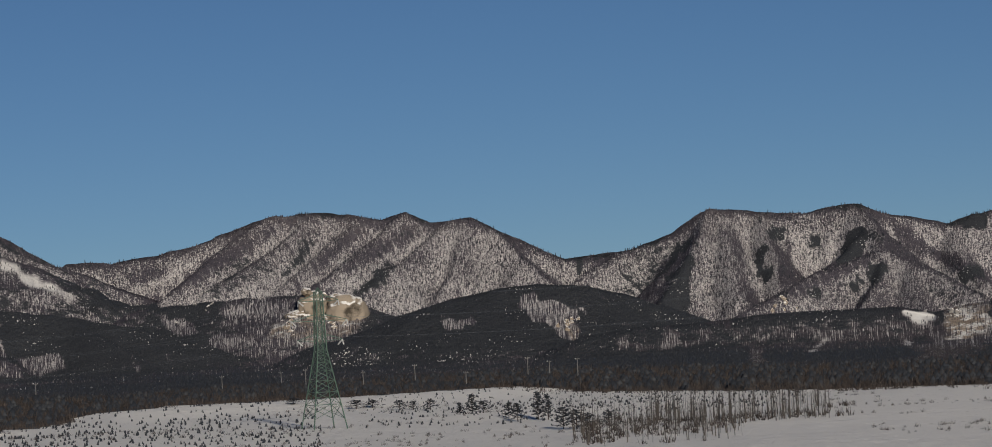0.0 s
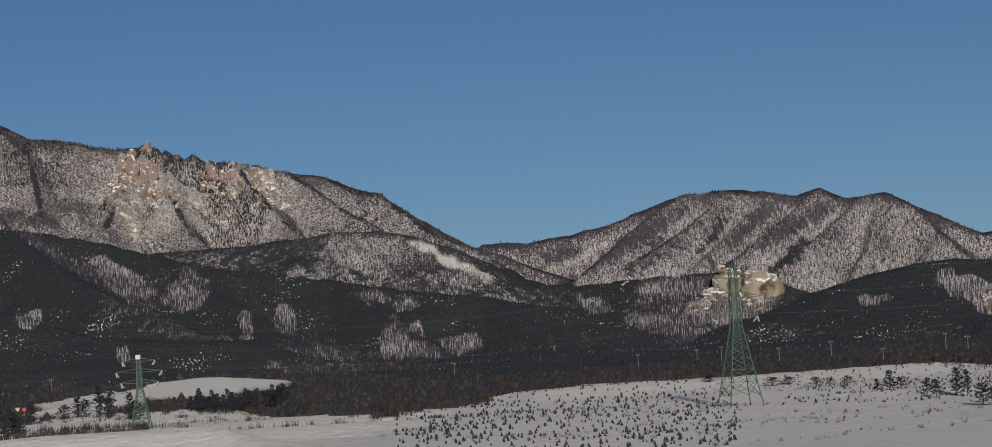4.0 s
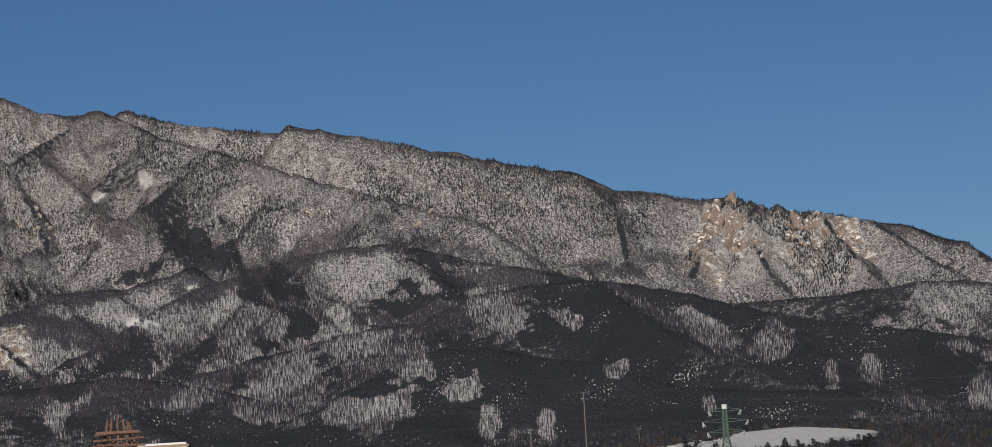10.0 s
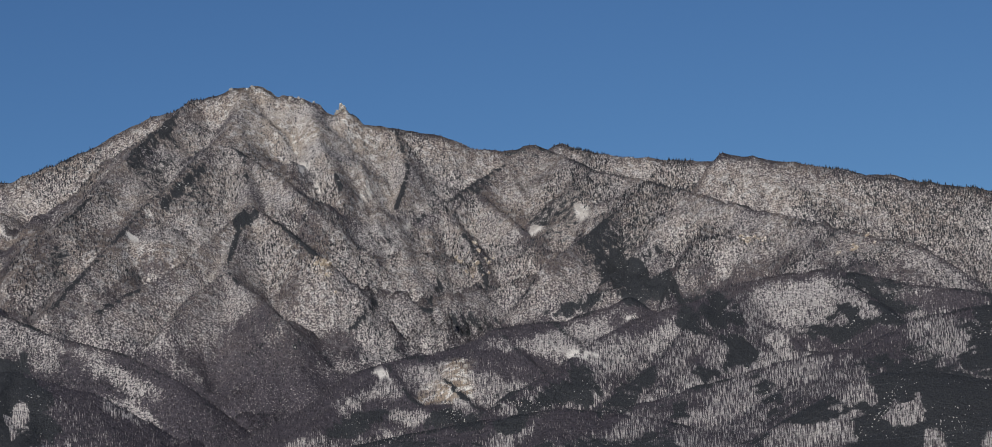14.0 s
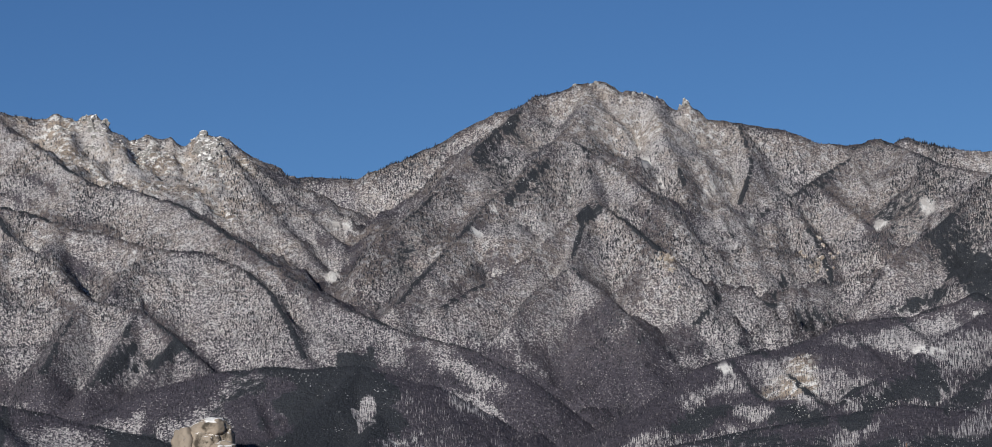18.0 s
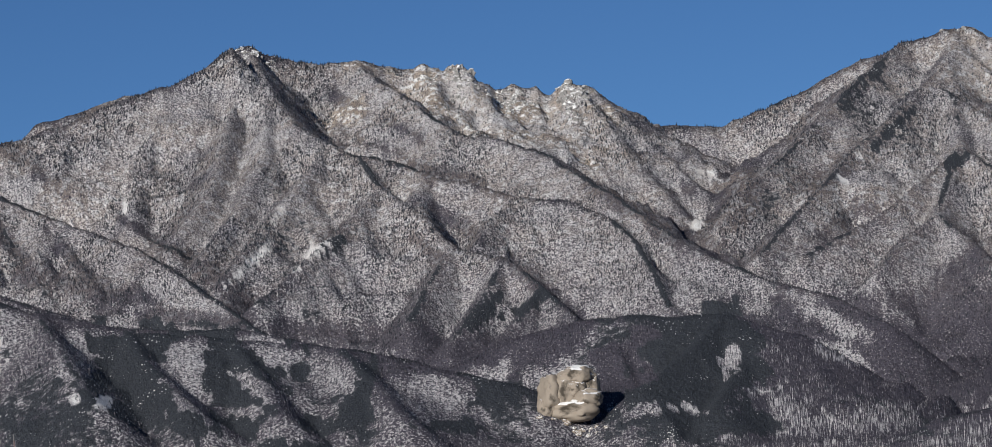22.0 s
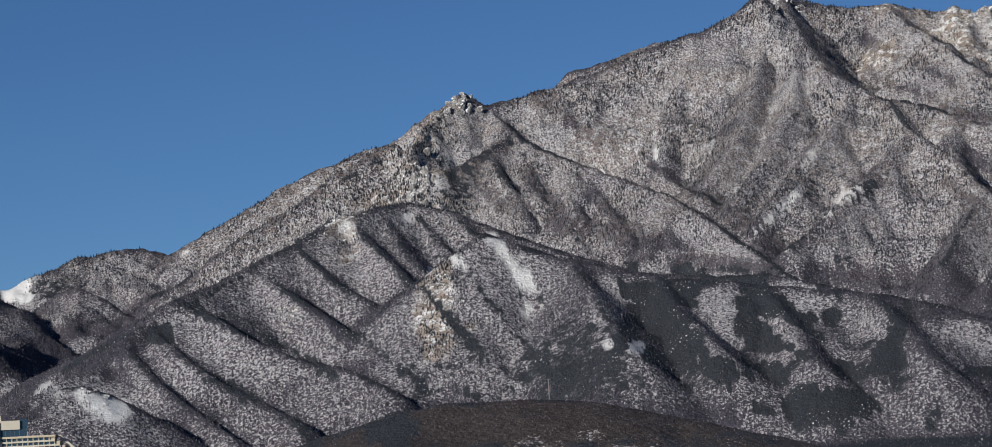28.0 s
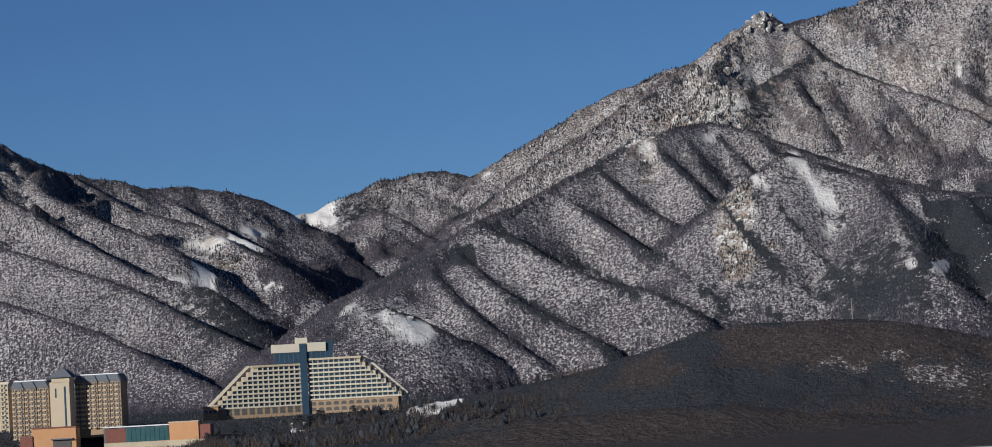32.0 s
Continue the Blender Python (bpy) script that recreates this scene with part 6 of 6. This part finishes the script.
for x in (-2.6, 0.4, 3.4):
    shared("window", PANE, porch, m=Matrix.Translation((x, -0.03, 4.6)))


# ---- apartment blocks ----
def gable_roof(bm, x0, x1, y0, y1, z, h):
    xm = (x0 + x1) / 2
    prism(bm, [(x0, z), (x1, z), (xm, z + h)], y0, y1)


def apartment_block(az, r, base_z, width, floors, bays, label, roof=True):
    ob = thing("apartment_block", place(az, r, base_z), az - 16, label, "apartment building", "blocks of the resort")
    depth = 14.0
    high = floors * FLOOR
    part("wall", boxes((-width / 2, width / 2, 0, depth, -6, high)), BRICK if roof else WHITE, ob)
    pitch = width / bays
    for b in range(bays):
        x = -width / 2 + pitch * (b + 0.5)
        deep = 1.4 if b % 2 else 0.5
        part("bay", boxes((x - pitch * 0.46, x + pitch * 0.46, -deep, 0.2, 0, high)), CREAM if not roof else BRICK, ob)
        for f in range(floors):
            z = f * FLOOR
            shared("balcony_door", DOOR, ob, m=Matrix.Translation((x - pitch * 0.2, -deep - 0.04, z + 1.5)) @ Matrix.Diagonal((pitch * 0.22, 1, 0.9, 1)))
            shared("window", PANE, ob, m=Matrix.Translation((x + pitch * 0.22, -deep - 0.03, z + 1.7)) @ Matrix.Diagonal((pitch * 0.11, 1, 0.55, 1)))
            part("balcony", boxes((x - pitch * 0.44, x + pitch * 0.06, -deep - 1.1, -deep, z - 0.05, z + 0.9)), CREAM, ob)
    if roof:
        bm = bmesh.new()
        prism(bm, [(-width / 2 - 0.8, high), (width / 2 + 0.8, high), (width / 2 - 1.5, high + 4.6), (-width / 2 + 1.5, high + 4.6)], -0.8, depth + 0.6)
        part("roof", bm, TILE, ob, "steep grey roof")
        part("roof_snow", prism(bmesh.new(), [(-width / 2 + 1.4, high + 4.6), (width / 2 - 1.4, high + 4.6), (width / 2 - 2.2, high + 5.2), (-width / 2 + 2.2, high + 5.2)], 0, depth), SNOWY, ob, "snow on the roof")
        for b in range(1, bays, 2):
            x = -width / 2 + pitch * (b + 0.5)
            bm = bmesh.new()
            gable_roof(bm, x - pitch * 0.55, x + pitch * 0.55, -1.9, 5, high - 0.1, 4.4)
            part("dormer", bm, TILE, ob)
    else:
        part("parapet", boxes((-width / 2 - 0.2, width / 2 + 0.2, -0.7, depth, high, high + 1.1)), WHITE, ob)
    return ob


apartment_block(64.42, 2044, 10.0, 12, 13, 2, "white slab apartment block with dark strip balconies", roof=False)
apartment_block(63.87, 2030, 12.0, 25, 11, 6, "brown and cream apartment block with a snow-dusted grey roof")
apartment_block(62.64, 2026, 17.0, 31, 10, 8, "brown and cream gabled apartment block with small balconies")
stair = thing("stair_tower", place(63.33, 2018, 12.0), 63.35 - 16, "cream stair tower with a pyramid roof between apartment blocks", "tower")
part("wall", boxes((-7, 6, 0, 12, -4, 36)), CREAM, stair)
part("upper_wall", boxes((-5.5, 6.5, -0.5, 11, 35.9, 39)), CREAM, stair)
bm = bmesh.new()
bmesh.ops.create_cone(bm, cap_ends=True, segments=4, radius1=11.5, radius2=2.5, depth=5.5, matrix=Matrix.Translation((0.5, 5.5, 41.7)) @ pose(0, 0, 0, 0, 0, 45))
part("roof", bm, TILE, stair)
part("window_strip", boxes((2.4, 3.6, -0.12, 0.1, 4, 33)), GLASS, stair, "dark vertical window strip")
part("window_strip", boxes((-3.6, -2.6, -0.12, 0.1, 26, 32)), GLASS, stair)
low = thing("orange_pavilion", place(63.42, 2000, 5.5), 63.42 - 12, "low orange-rendered building with a flat roof and dark entrance", "building")
part("wall", boxes((-16, 12, 0, 14, -5, 13)), ORANGE, low)
part("side_wall", boxes((-24, -16, -1, 12, -5, 8.5)), REDBROWN, low)
part("roof", boxes((-16.5, 12.5, -0.6, 14.5, 13, 13.8)), REDBROWN, low)
part("entrance", boxes((-3, 9, -0.3, 0.2, -2, 5.5)), SHADE, low, "dark wall panel standing for the shaded entrance")
part("entrance_canopy", boxes((-4, 10, -2.6, 0, 5.5, 6.3)), TILE, low)
arcade = thing("glazed_arcade", place(61.92, 2000, 6.5), 61.92, "long low arcade with teal glazing", "building")
part("back_wall", boxes((-23, 19, 0.4, 12, -5, 10.2)), TILE, arcade)
part("red_panel", boxes((-22, -9, 0.1, 0.5, -2, 9.6)), REDBROWN, arcade, "red-brown wall panels")
for k in range(9):
    x = -8.4 + 3.0 * k
    part("pane", boxes((x, x + 2.75, -0.05, 0.4, 0.6, 9.4)), TEAL, arcade)
part("roof", boxes((-23.5, 19.5, -0.8, 12.4, 10.2, 10.9)), SNOWY, arcade, "snow-covered flat roof")
part("plinth", boxes((-23, 19, -0.3, 0.4, -5, 0.5)), CREAM, arcade)
block = thing("orange_block", place(61.1, 1995, 6.5), 61.1 - 12, "plain bright orange flat-roofed block", "building")
part("wall", boxes((-10, 9, 0, 13, -5, 11.5)), ORANGE, block)
part("annex_wall", boxes((9, 16.5, 1, 12, -5, 9.6)), REDBROWN, block)
part("plinth", boxes((-10.2, 16.7, -0.4, 0.1, -5, 0.4)), CREAM, block)
part("roof", boxes((-10.4, 9.4, -0.4, 13.4, 11.5, 12.2)), CREAM, block)


# ---- single trees ----
def clump_tree(seed, tall, wide, shape):
    """Trunk and needle clumps of a young pine: many small tilted tufts on whorled limbs, with gaps."""
    rnd = random.Random(seed)
    trunk = bmesh.new()
    strut(trunk, (0, 0, -0.3), (0.05 * tall * rnd.uniform(-1, 1), 0, tall * 0.95), 0.05 * tall, 0.012 * tall)
    crown = bmesh.new()
    limbs = []
    for k in range(26):
        t = 0.12 + 0.86 * (k / 25) ** 0.9
        a = k * 2.4 + rnd.uniform(-0.3, 0.3)
        reach = wide * ((1 - t) ** shape) * rnd.uniform(0.55, 1.1) + 0.03 * tall
        z = t * tall
        tip = Vector((reach * math.cos(a), reach * math.sin(a), z + reach * 0.28))
        strut(trunk, (0, 0, z), tip, 0.012 * tall, 0.006 * tall)
        for q in range(7):
            f = 0.3 + 0.75 * q / 6
            c = Vector((0, 0, z)).lerp(tip, f) + Vector((rnd.gauss(0, 1), rnd.gauss(0, 1), rnd.gauss(0, 0.6))) * 0.035 * tall
            s = 0.055 * tall * rnd.uniform(0.6, 1.3)
            v = [crown.verts.new(c + Vector((rnd.gauss(0, 1), rnd.gauss(0, 1), rnd.gauss(0.2, 0.5))) * s) for _ in range(4)]
            for i, j, l in ((0, 1, 2), (0, 2, 3), (0, 3, 1), (1, 3, 2)):
                crown.faces.new((v[i], v[j], v[l]))
    return trunk, crown


def to_mesh(name, bm, mat):
    me = bpy.data.meshes.new(name)
    bm.to_mesh(me)
    bm.free()
    me.materials.append(mat)
    return me


KINDS = []
for seed, shape in ((1, 0.7), (2, 0.9), (3, 0.5), (4, 0.6)):
    a, b = clump_tree(seed, 1.0, 0.42 if shape > 0.55 else 0.6, shape)
    KINDS.append((to_mesh("trunk", a, BARK), to_mesh("crown", b, PINE)))


def pine(az, r, tall, wide, kind, label, group, sink=0.0):
    ob = thing("pine_tree", on_ground(az, r, sink), kind * 77 + az * 1000, label, "pine tree", group)
    for name, me in zip(("trunk", "crown"), KINDS[kind]):
        shared(name, me, ob, m=Matrix.Diagonal((wide, wide, tall, 1)))


for az, r, tall, wide, kind in ((1.95, 1108, 3.6, 6.5, 2), (1.7, 1104, 3.2, 5.5, 2), (1.39, 1092, 4.0, 6.0, 2), (0.85, 1030, 4.2, 5.0, 0), (0.62, 1014, 6.4, 7.0, 0), (0.42, 1010, 4.0, 7.0, 2),
                                (-0.05, 960, 5.0, 6.0, 3), (-0.22, 945, 5.6, 6.5, 3), (-0.6, 955, 8.4, 7.0, 3), (-0.78, 950, 8.0, 6.0, 1), (-1.05, 850, 6.0, 7.5, 2), (-1.3, 838, 5.4, 7.5, 2), (-1.5, 845, 4.0, 7.0, 2),
                                (-1.9, 830, 4.5, 6.0, 2), (2.75, 1130, 3.4, 9.0, 2), (2.45, 1140, 3.0, 8.0, 2), (3.9, 1150, 2.6, 8.0, 2)):
    pine(az, r, tall, wide, kind, "low spreading dark pine on a snowy field", "young pines on the field", 0.2)
for az, r, tall, wide, kind in ((15.55, 1268, 8, 9, 3), (15.4, 1266, 7, 8, 2), (15.15, 1268, 12, 9, 1), (14.95, 1262, 11, 8, 3), (15.0, 1250, 9, 8, 1), (14.6, 1240, 11, 8, 1), (14.5, 1236, 8, 9, 3), (15.8, 1262, 6, 9, 2), (16.4, 1258, 9, 8, 1), (16.8, 1240, 8, 8, 3)):
    pine(az, r, tall, wide, kind, "dark pine standing in a snowy clearing", "pines by the clearing", 0.2)
rp = random.Random(9)
for k in range(46):
    az = 11.75 + 1.8 * rp.random()
    pine(az, 1265 + rp.uniform(-14, 26), rp.uniform(4.8, 8.6), rp.uniform(5, 8), rp.choice((0, 1, 3)), "dark pine in a small planted block on snow", "planted pine block", 0.2)
for k in range(26):
    az = rp.uniform(16.6, 20.4)
    pine(az, rp.uniform(1070, 1190), rp.uniform(5.5, 10), rp.uniform(6, 9), rp.choice((0, 1, 3)), "dark pine in brown brush at the field's edge", "pines in the brush", 0.2)
for k in range(60):
    az = rp.uniform(54.8, 60.7)
    pine(az, rp.uniform(1840, 1990), rp.uniform(5, 9), rp.uniform(9, 13), rp.choice((0, 1, 3)), "dark snow-flecked pine in front of the hotel", "pines round the hotel", 0.2)

# ---- undergrowth, seedlings and dead saplings ----
tuft = cone_shape([(0.0, 0.55, 0.5), (0.2, 0.85, 0.42), (0.5, 1.0, 0.28)], 6)


def strewn(az0, az1, r0, r1, count, lumps=0.0):
    """Spots strewn evenly over a stretch of the plan, or gathered in lumps."""
    out = []
    while len(out) < count:
        az, r = rng.uniform(az0, az1), rng.uniform(r0, r1)
        p = on_ground(az, r)
        if lumps and value_noise(np.array([p.x / 35]), np.array([p.y / 35]), 141)[0] < lumps:
            continue
        out.append((p.x, p.y, p.z))
    return np.array(out)


def edge_belt(az0, az1, deep0, deep1, count):
    out = []
    for _ in range(count):
        az = rng.uniform(az0, az1)
        e = float(np.interp(az, AZ[:NF], EDGE[:NF, 0]))
        p = on_ground(az, e + deep0 + (deep1 - deep0) * rng.rand() ** 1.3)
        i, j = int((az + 13) / 0.05), int(np.searchsorted(RR, math.hypot(p.x, p.y)))
        if WOOD[i, j] < 0.6:
            continue
        out.append((p.x, p.y, p.z))
    return np.array(out)


def stick_bush(n, seed):
    """A leafless bush: n thin rods fanned out from the ground."""
    rnd = random.Random(seed)
    verts, tris = [], []
    for _ in range(n):
        a, lean = rnd.random() * 6.283, rnd.uniform(0.05, 0.5)
        x, y, h = 0.25 * rnd.gauss(0, 1), 0.25 * rnd.gauss(0, 1), rnd.uniform(0.5, 1.0)
        k = len(verts)
        for i in range(3):
            verts.append((x + 0.045 * math.cos(2.1 * i), y + 0.045 * math.sin(2.1 * i), 0))
        verts.append((x + lean * math.cos(a), y + lean * math.sin(a), h))
        tris += [(k, k + 1, k + 3), (k + 1, k + 2, k + 3), (k + 2, k, k + 3)]
    return verts, tris


BRUSH = tree_material("brown_brush", (0.040, 0.032, 0.029), (0.080, 0.064, 0.056), (0.125, 0.104, 0.090))
spots = edge_belt(-12, 21, 5, 420, 12000)
size = 1.8 + 3.0 * rng.rand(len(spots))
many("brown_brush", spots, size, size * 0.9, *stick_bush(9, 3), BRUSH, "belt of leafless brown brush behind the snowy fields", "brush")
hem = []
for _ in range(1500):
    az = rng.uniform(-12, 19)
    hem.append(on_ground(az, float(np.interp(az, AZ[:NF], EDGE[:NF, 0])) + rng.normal(4, 16)))
hem = np.array([(p.x, p.y, p.z) for p in hem])
size = 0.8 + 2.6 * rng.rand(len(hem)) ** 2
many("field_edge_bushes", hem, size, size * 1.1, *stick_bush(11, 31), BRUSH, "ragged brown bushes along the edge of the snowfields", "brush")
spots = edge_belt(-12, 21, 10, 420, 5200)
size = 2.0 + 3.4 * rng.rand(len(spots))
many("dark_shrubs", spots, size * 0.8, size, *tuft, PINE, "dark evergreen shrubs and low pines in the brush", "shrubs")
spots = strewn(3.4, 9.8, 700, 1270, 1300)
size = 0.6 + 0.7 * rng.rand(len(spots))
many("pine_seedlings", spots, size, size * 0.8, *tuft, PINE, "rows of small dark pine seedlings on a snowy field", "seedlings")
spots = strewn(-5.5, 2.6, 930, 1250, 800)
size = 0.5 + 0.6 * rng.rand(len(spots))
many("field_seedlings", spots, size, size * 0.8, *tuft, PINE, "small dark seedlings on a far snowfield", "seedlings")
spots = np.concatenate([strewn(-12, 4.4, 690, 1200, 900, 0.5), strewn(4, 10, 760, 1000, 200, 0.5), strewn(10, 17, 980, 1230, 260, 0.5)])
size = 0.4 + 0.9 * rng.rand(len(spots))
many("dry_grass_tufts", spots, size, size * 1.2, *stick_bush(9, 8), BRUSH, "dry brown tufts poking through the snow", "grass")
spots = np.concatenate([strewn(10.5, 18, 960, 1120, 130, 0.55), strewn(14.3, 20.5, 920, 1110, 700, 0.35)])
size = 1.2 + 2.4 * rng.rand(len(spots))
many("field_brush", spots, size, size * 0.8, *stick_bush(9, 5), BRUSH, "thin leafless bushes along a snowy field", "brush")


def sapling_shape(seed):
    rnd = random.Random(seed)
    verts, tris = [], []

    def rod(a, b, w):
        k = len(verts)
        for i in range(3):
            verts.append((a[0] + w * math.cos(2.1 * i), a[1] + w * math.sin(2.1 * i), a[2]))
        verts.append(b)
        tris.extend([(k, k + 1, k + 3), (k + 1, k + 2, k + 3), (k + 2, k, k + 3)])

    rod((0, 0, 0), (rnd.uniform(-0.06, 0.06), 0, 1), 0.017)
    for _ in range(7):
        z, a = rnd.uniform(0.25, 0.9), rnd.random() * 6.283
        q = 0.22 * (1.15 - z)
        rod((0, 0, z), (q * math.cos(a), q * math.sin(a), z + 0.10), 0.006)
    return verts, tris


for seed in (1, 2, 3):
    spots = np.concatenate([strewn(-6.0, -1.2, 700, 860, 70, 0.3), strewn(-5.9, -2.6, 790, 950, 75, 0.35)])
    size = 2.5 + 9.0 * rng.rand(len(spots)) ** 1.4
    many("dead_saplings", spots, size, size, *sapling_shape(seed), SAPLING, "stand of thin dead grey saplings on a snowy bank", "saplings")
spots = strewn(-6.4, -1.4, 690, 900, 330, 0.45)
size = 0.7 + 2.0 * rng.rand(len(spots))
many("bank_brush", spots, size, size, *stick_bush(9, 12), BRUSH, "brown undergrowth between dead saplings", "brush")
spots = strewn(53.5, 61.0, 1640, 1970, 900, 0.42)
size = 3.0 + 4.5 * rng.rand(len(spots))
many("leafless_grove", spots, size, size * 0.75, *stick_bush(12, 21), BRUSH, "leafless grey-brown trees on the snowy slope below the hotel", "grove")
spots = strewn(54.5, 60.4, 1650, 1960, 330, 0.45)
size = 2.5 + 4.0 * rng.rand(len(spots))
many("hotel_grove", spots, size, size * 0.8, *tuft, PINE, "dark evergreen grove on the slope below the hotel", "grove")

# ---- a red board and a white box at the wood's edge ----
RED = plain("red_paint", (0.45, 0.06, 0.04), 0.1, 1.0, 0.5)
sign = thing("sign_board", on_ground(16.52, 1330, 0.2), 16.5, "small red board on a post by a snowy clearing", "sign")
part("board", boxes((-0.8, 0.8, -0.05, 0.05, 1.6, 3.0)), RED, sign)
part("post", boxes((-0.06, 0.06, -0.12, -0.051, 0.0, 2.9)), CONCRETE, sign)
hut = thing("site_box", on_ground(16.64, 1350, 0.2), 20, "small white equipment box at the edge of a wood", "box")
part("cabinet", boxes((-0.9, 0.9, -0.6, 0.6, 0.0, 2.1)), WHITE, hut)
part("lid", boxes((-1.0, 1.0, -0.7, 0.7, 2.1, 2.25)), TILE, hut)
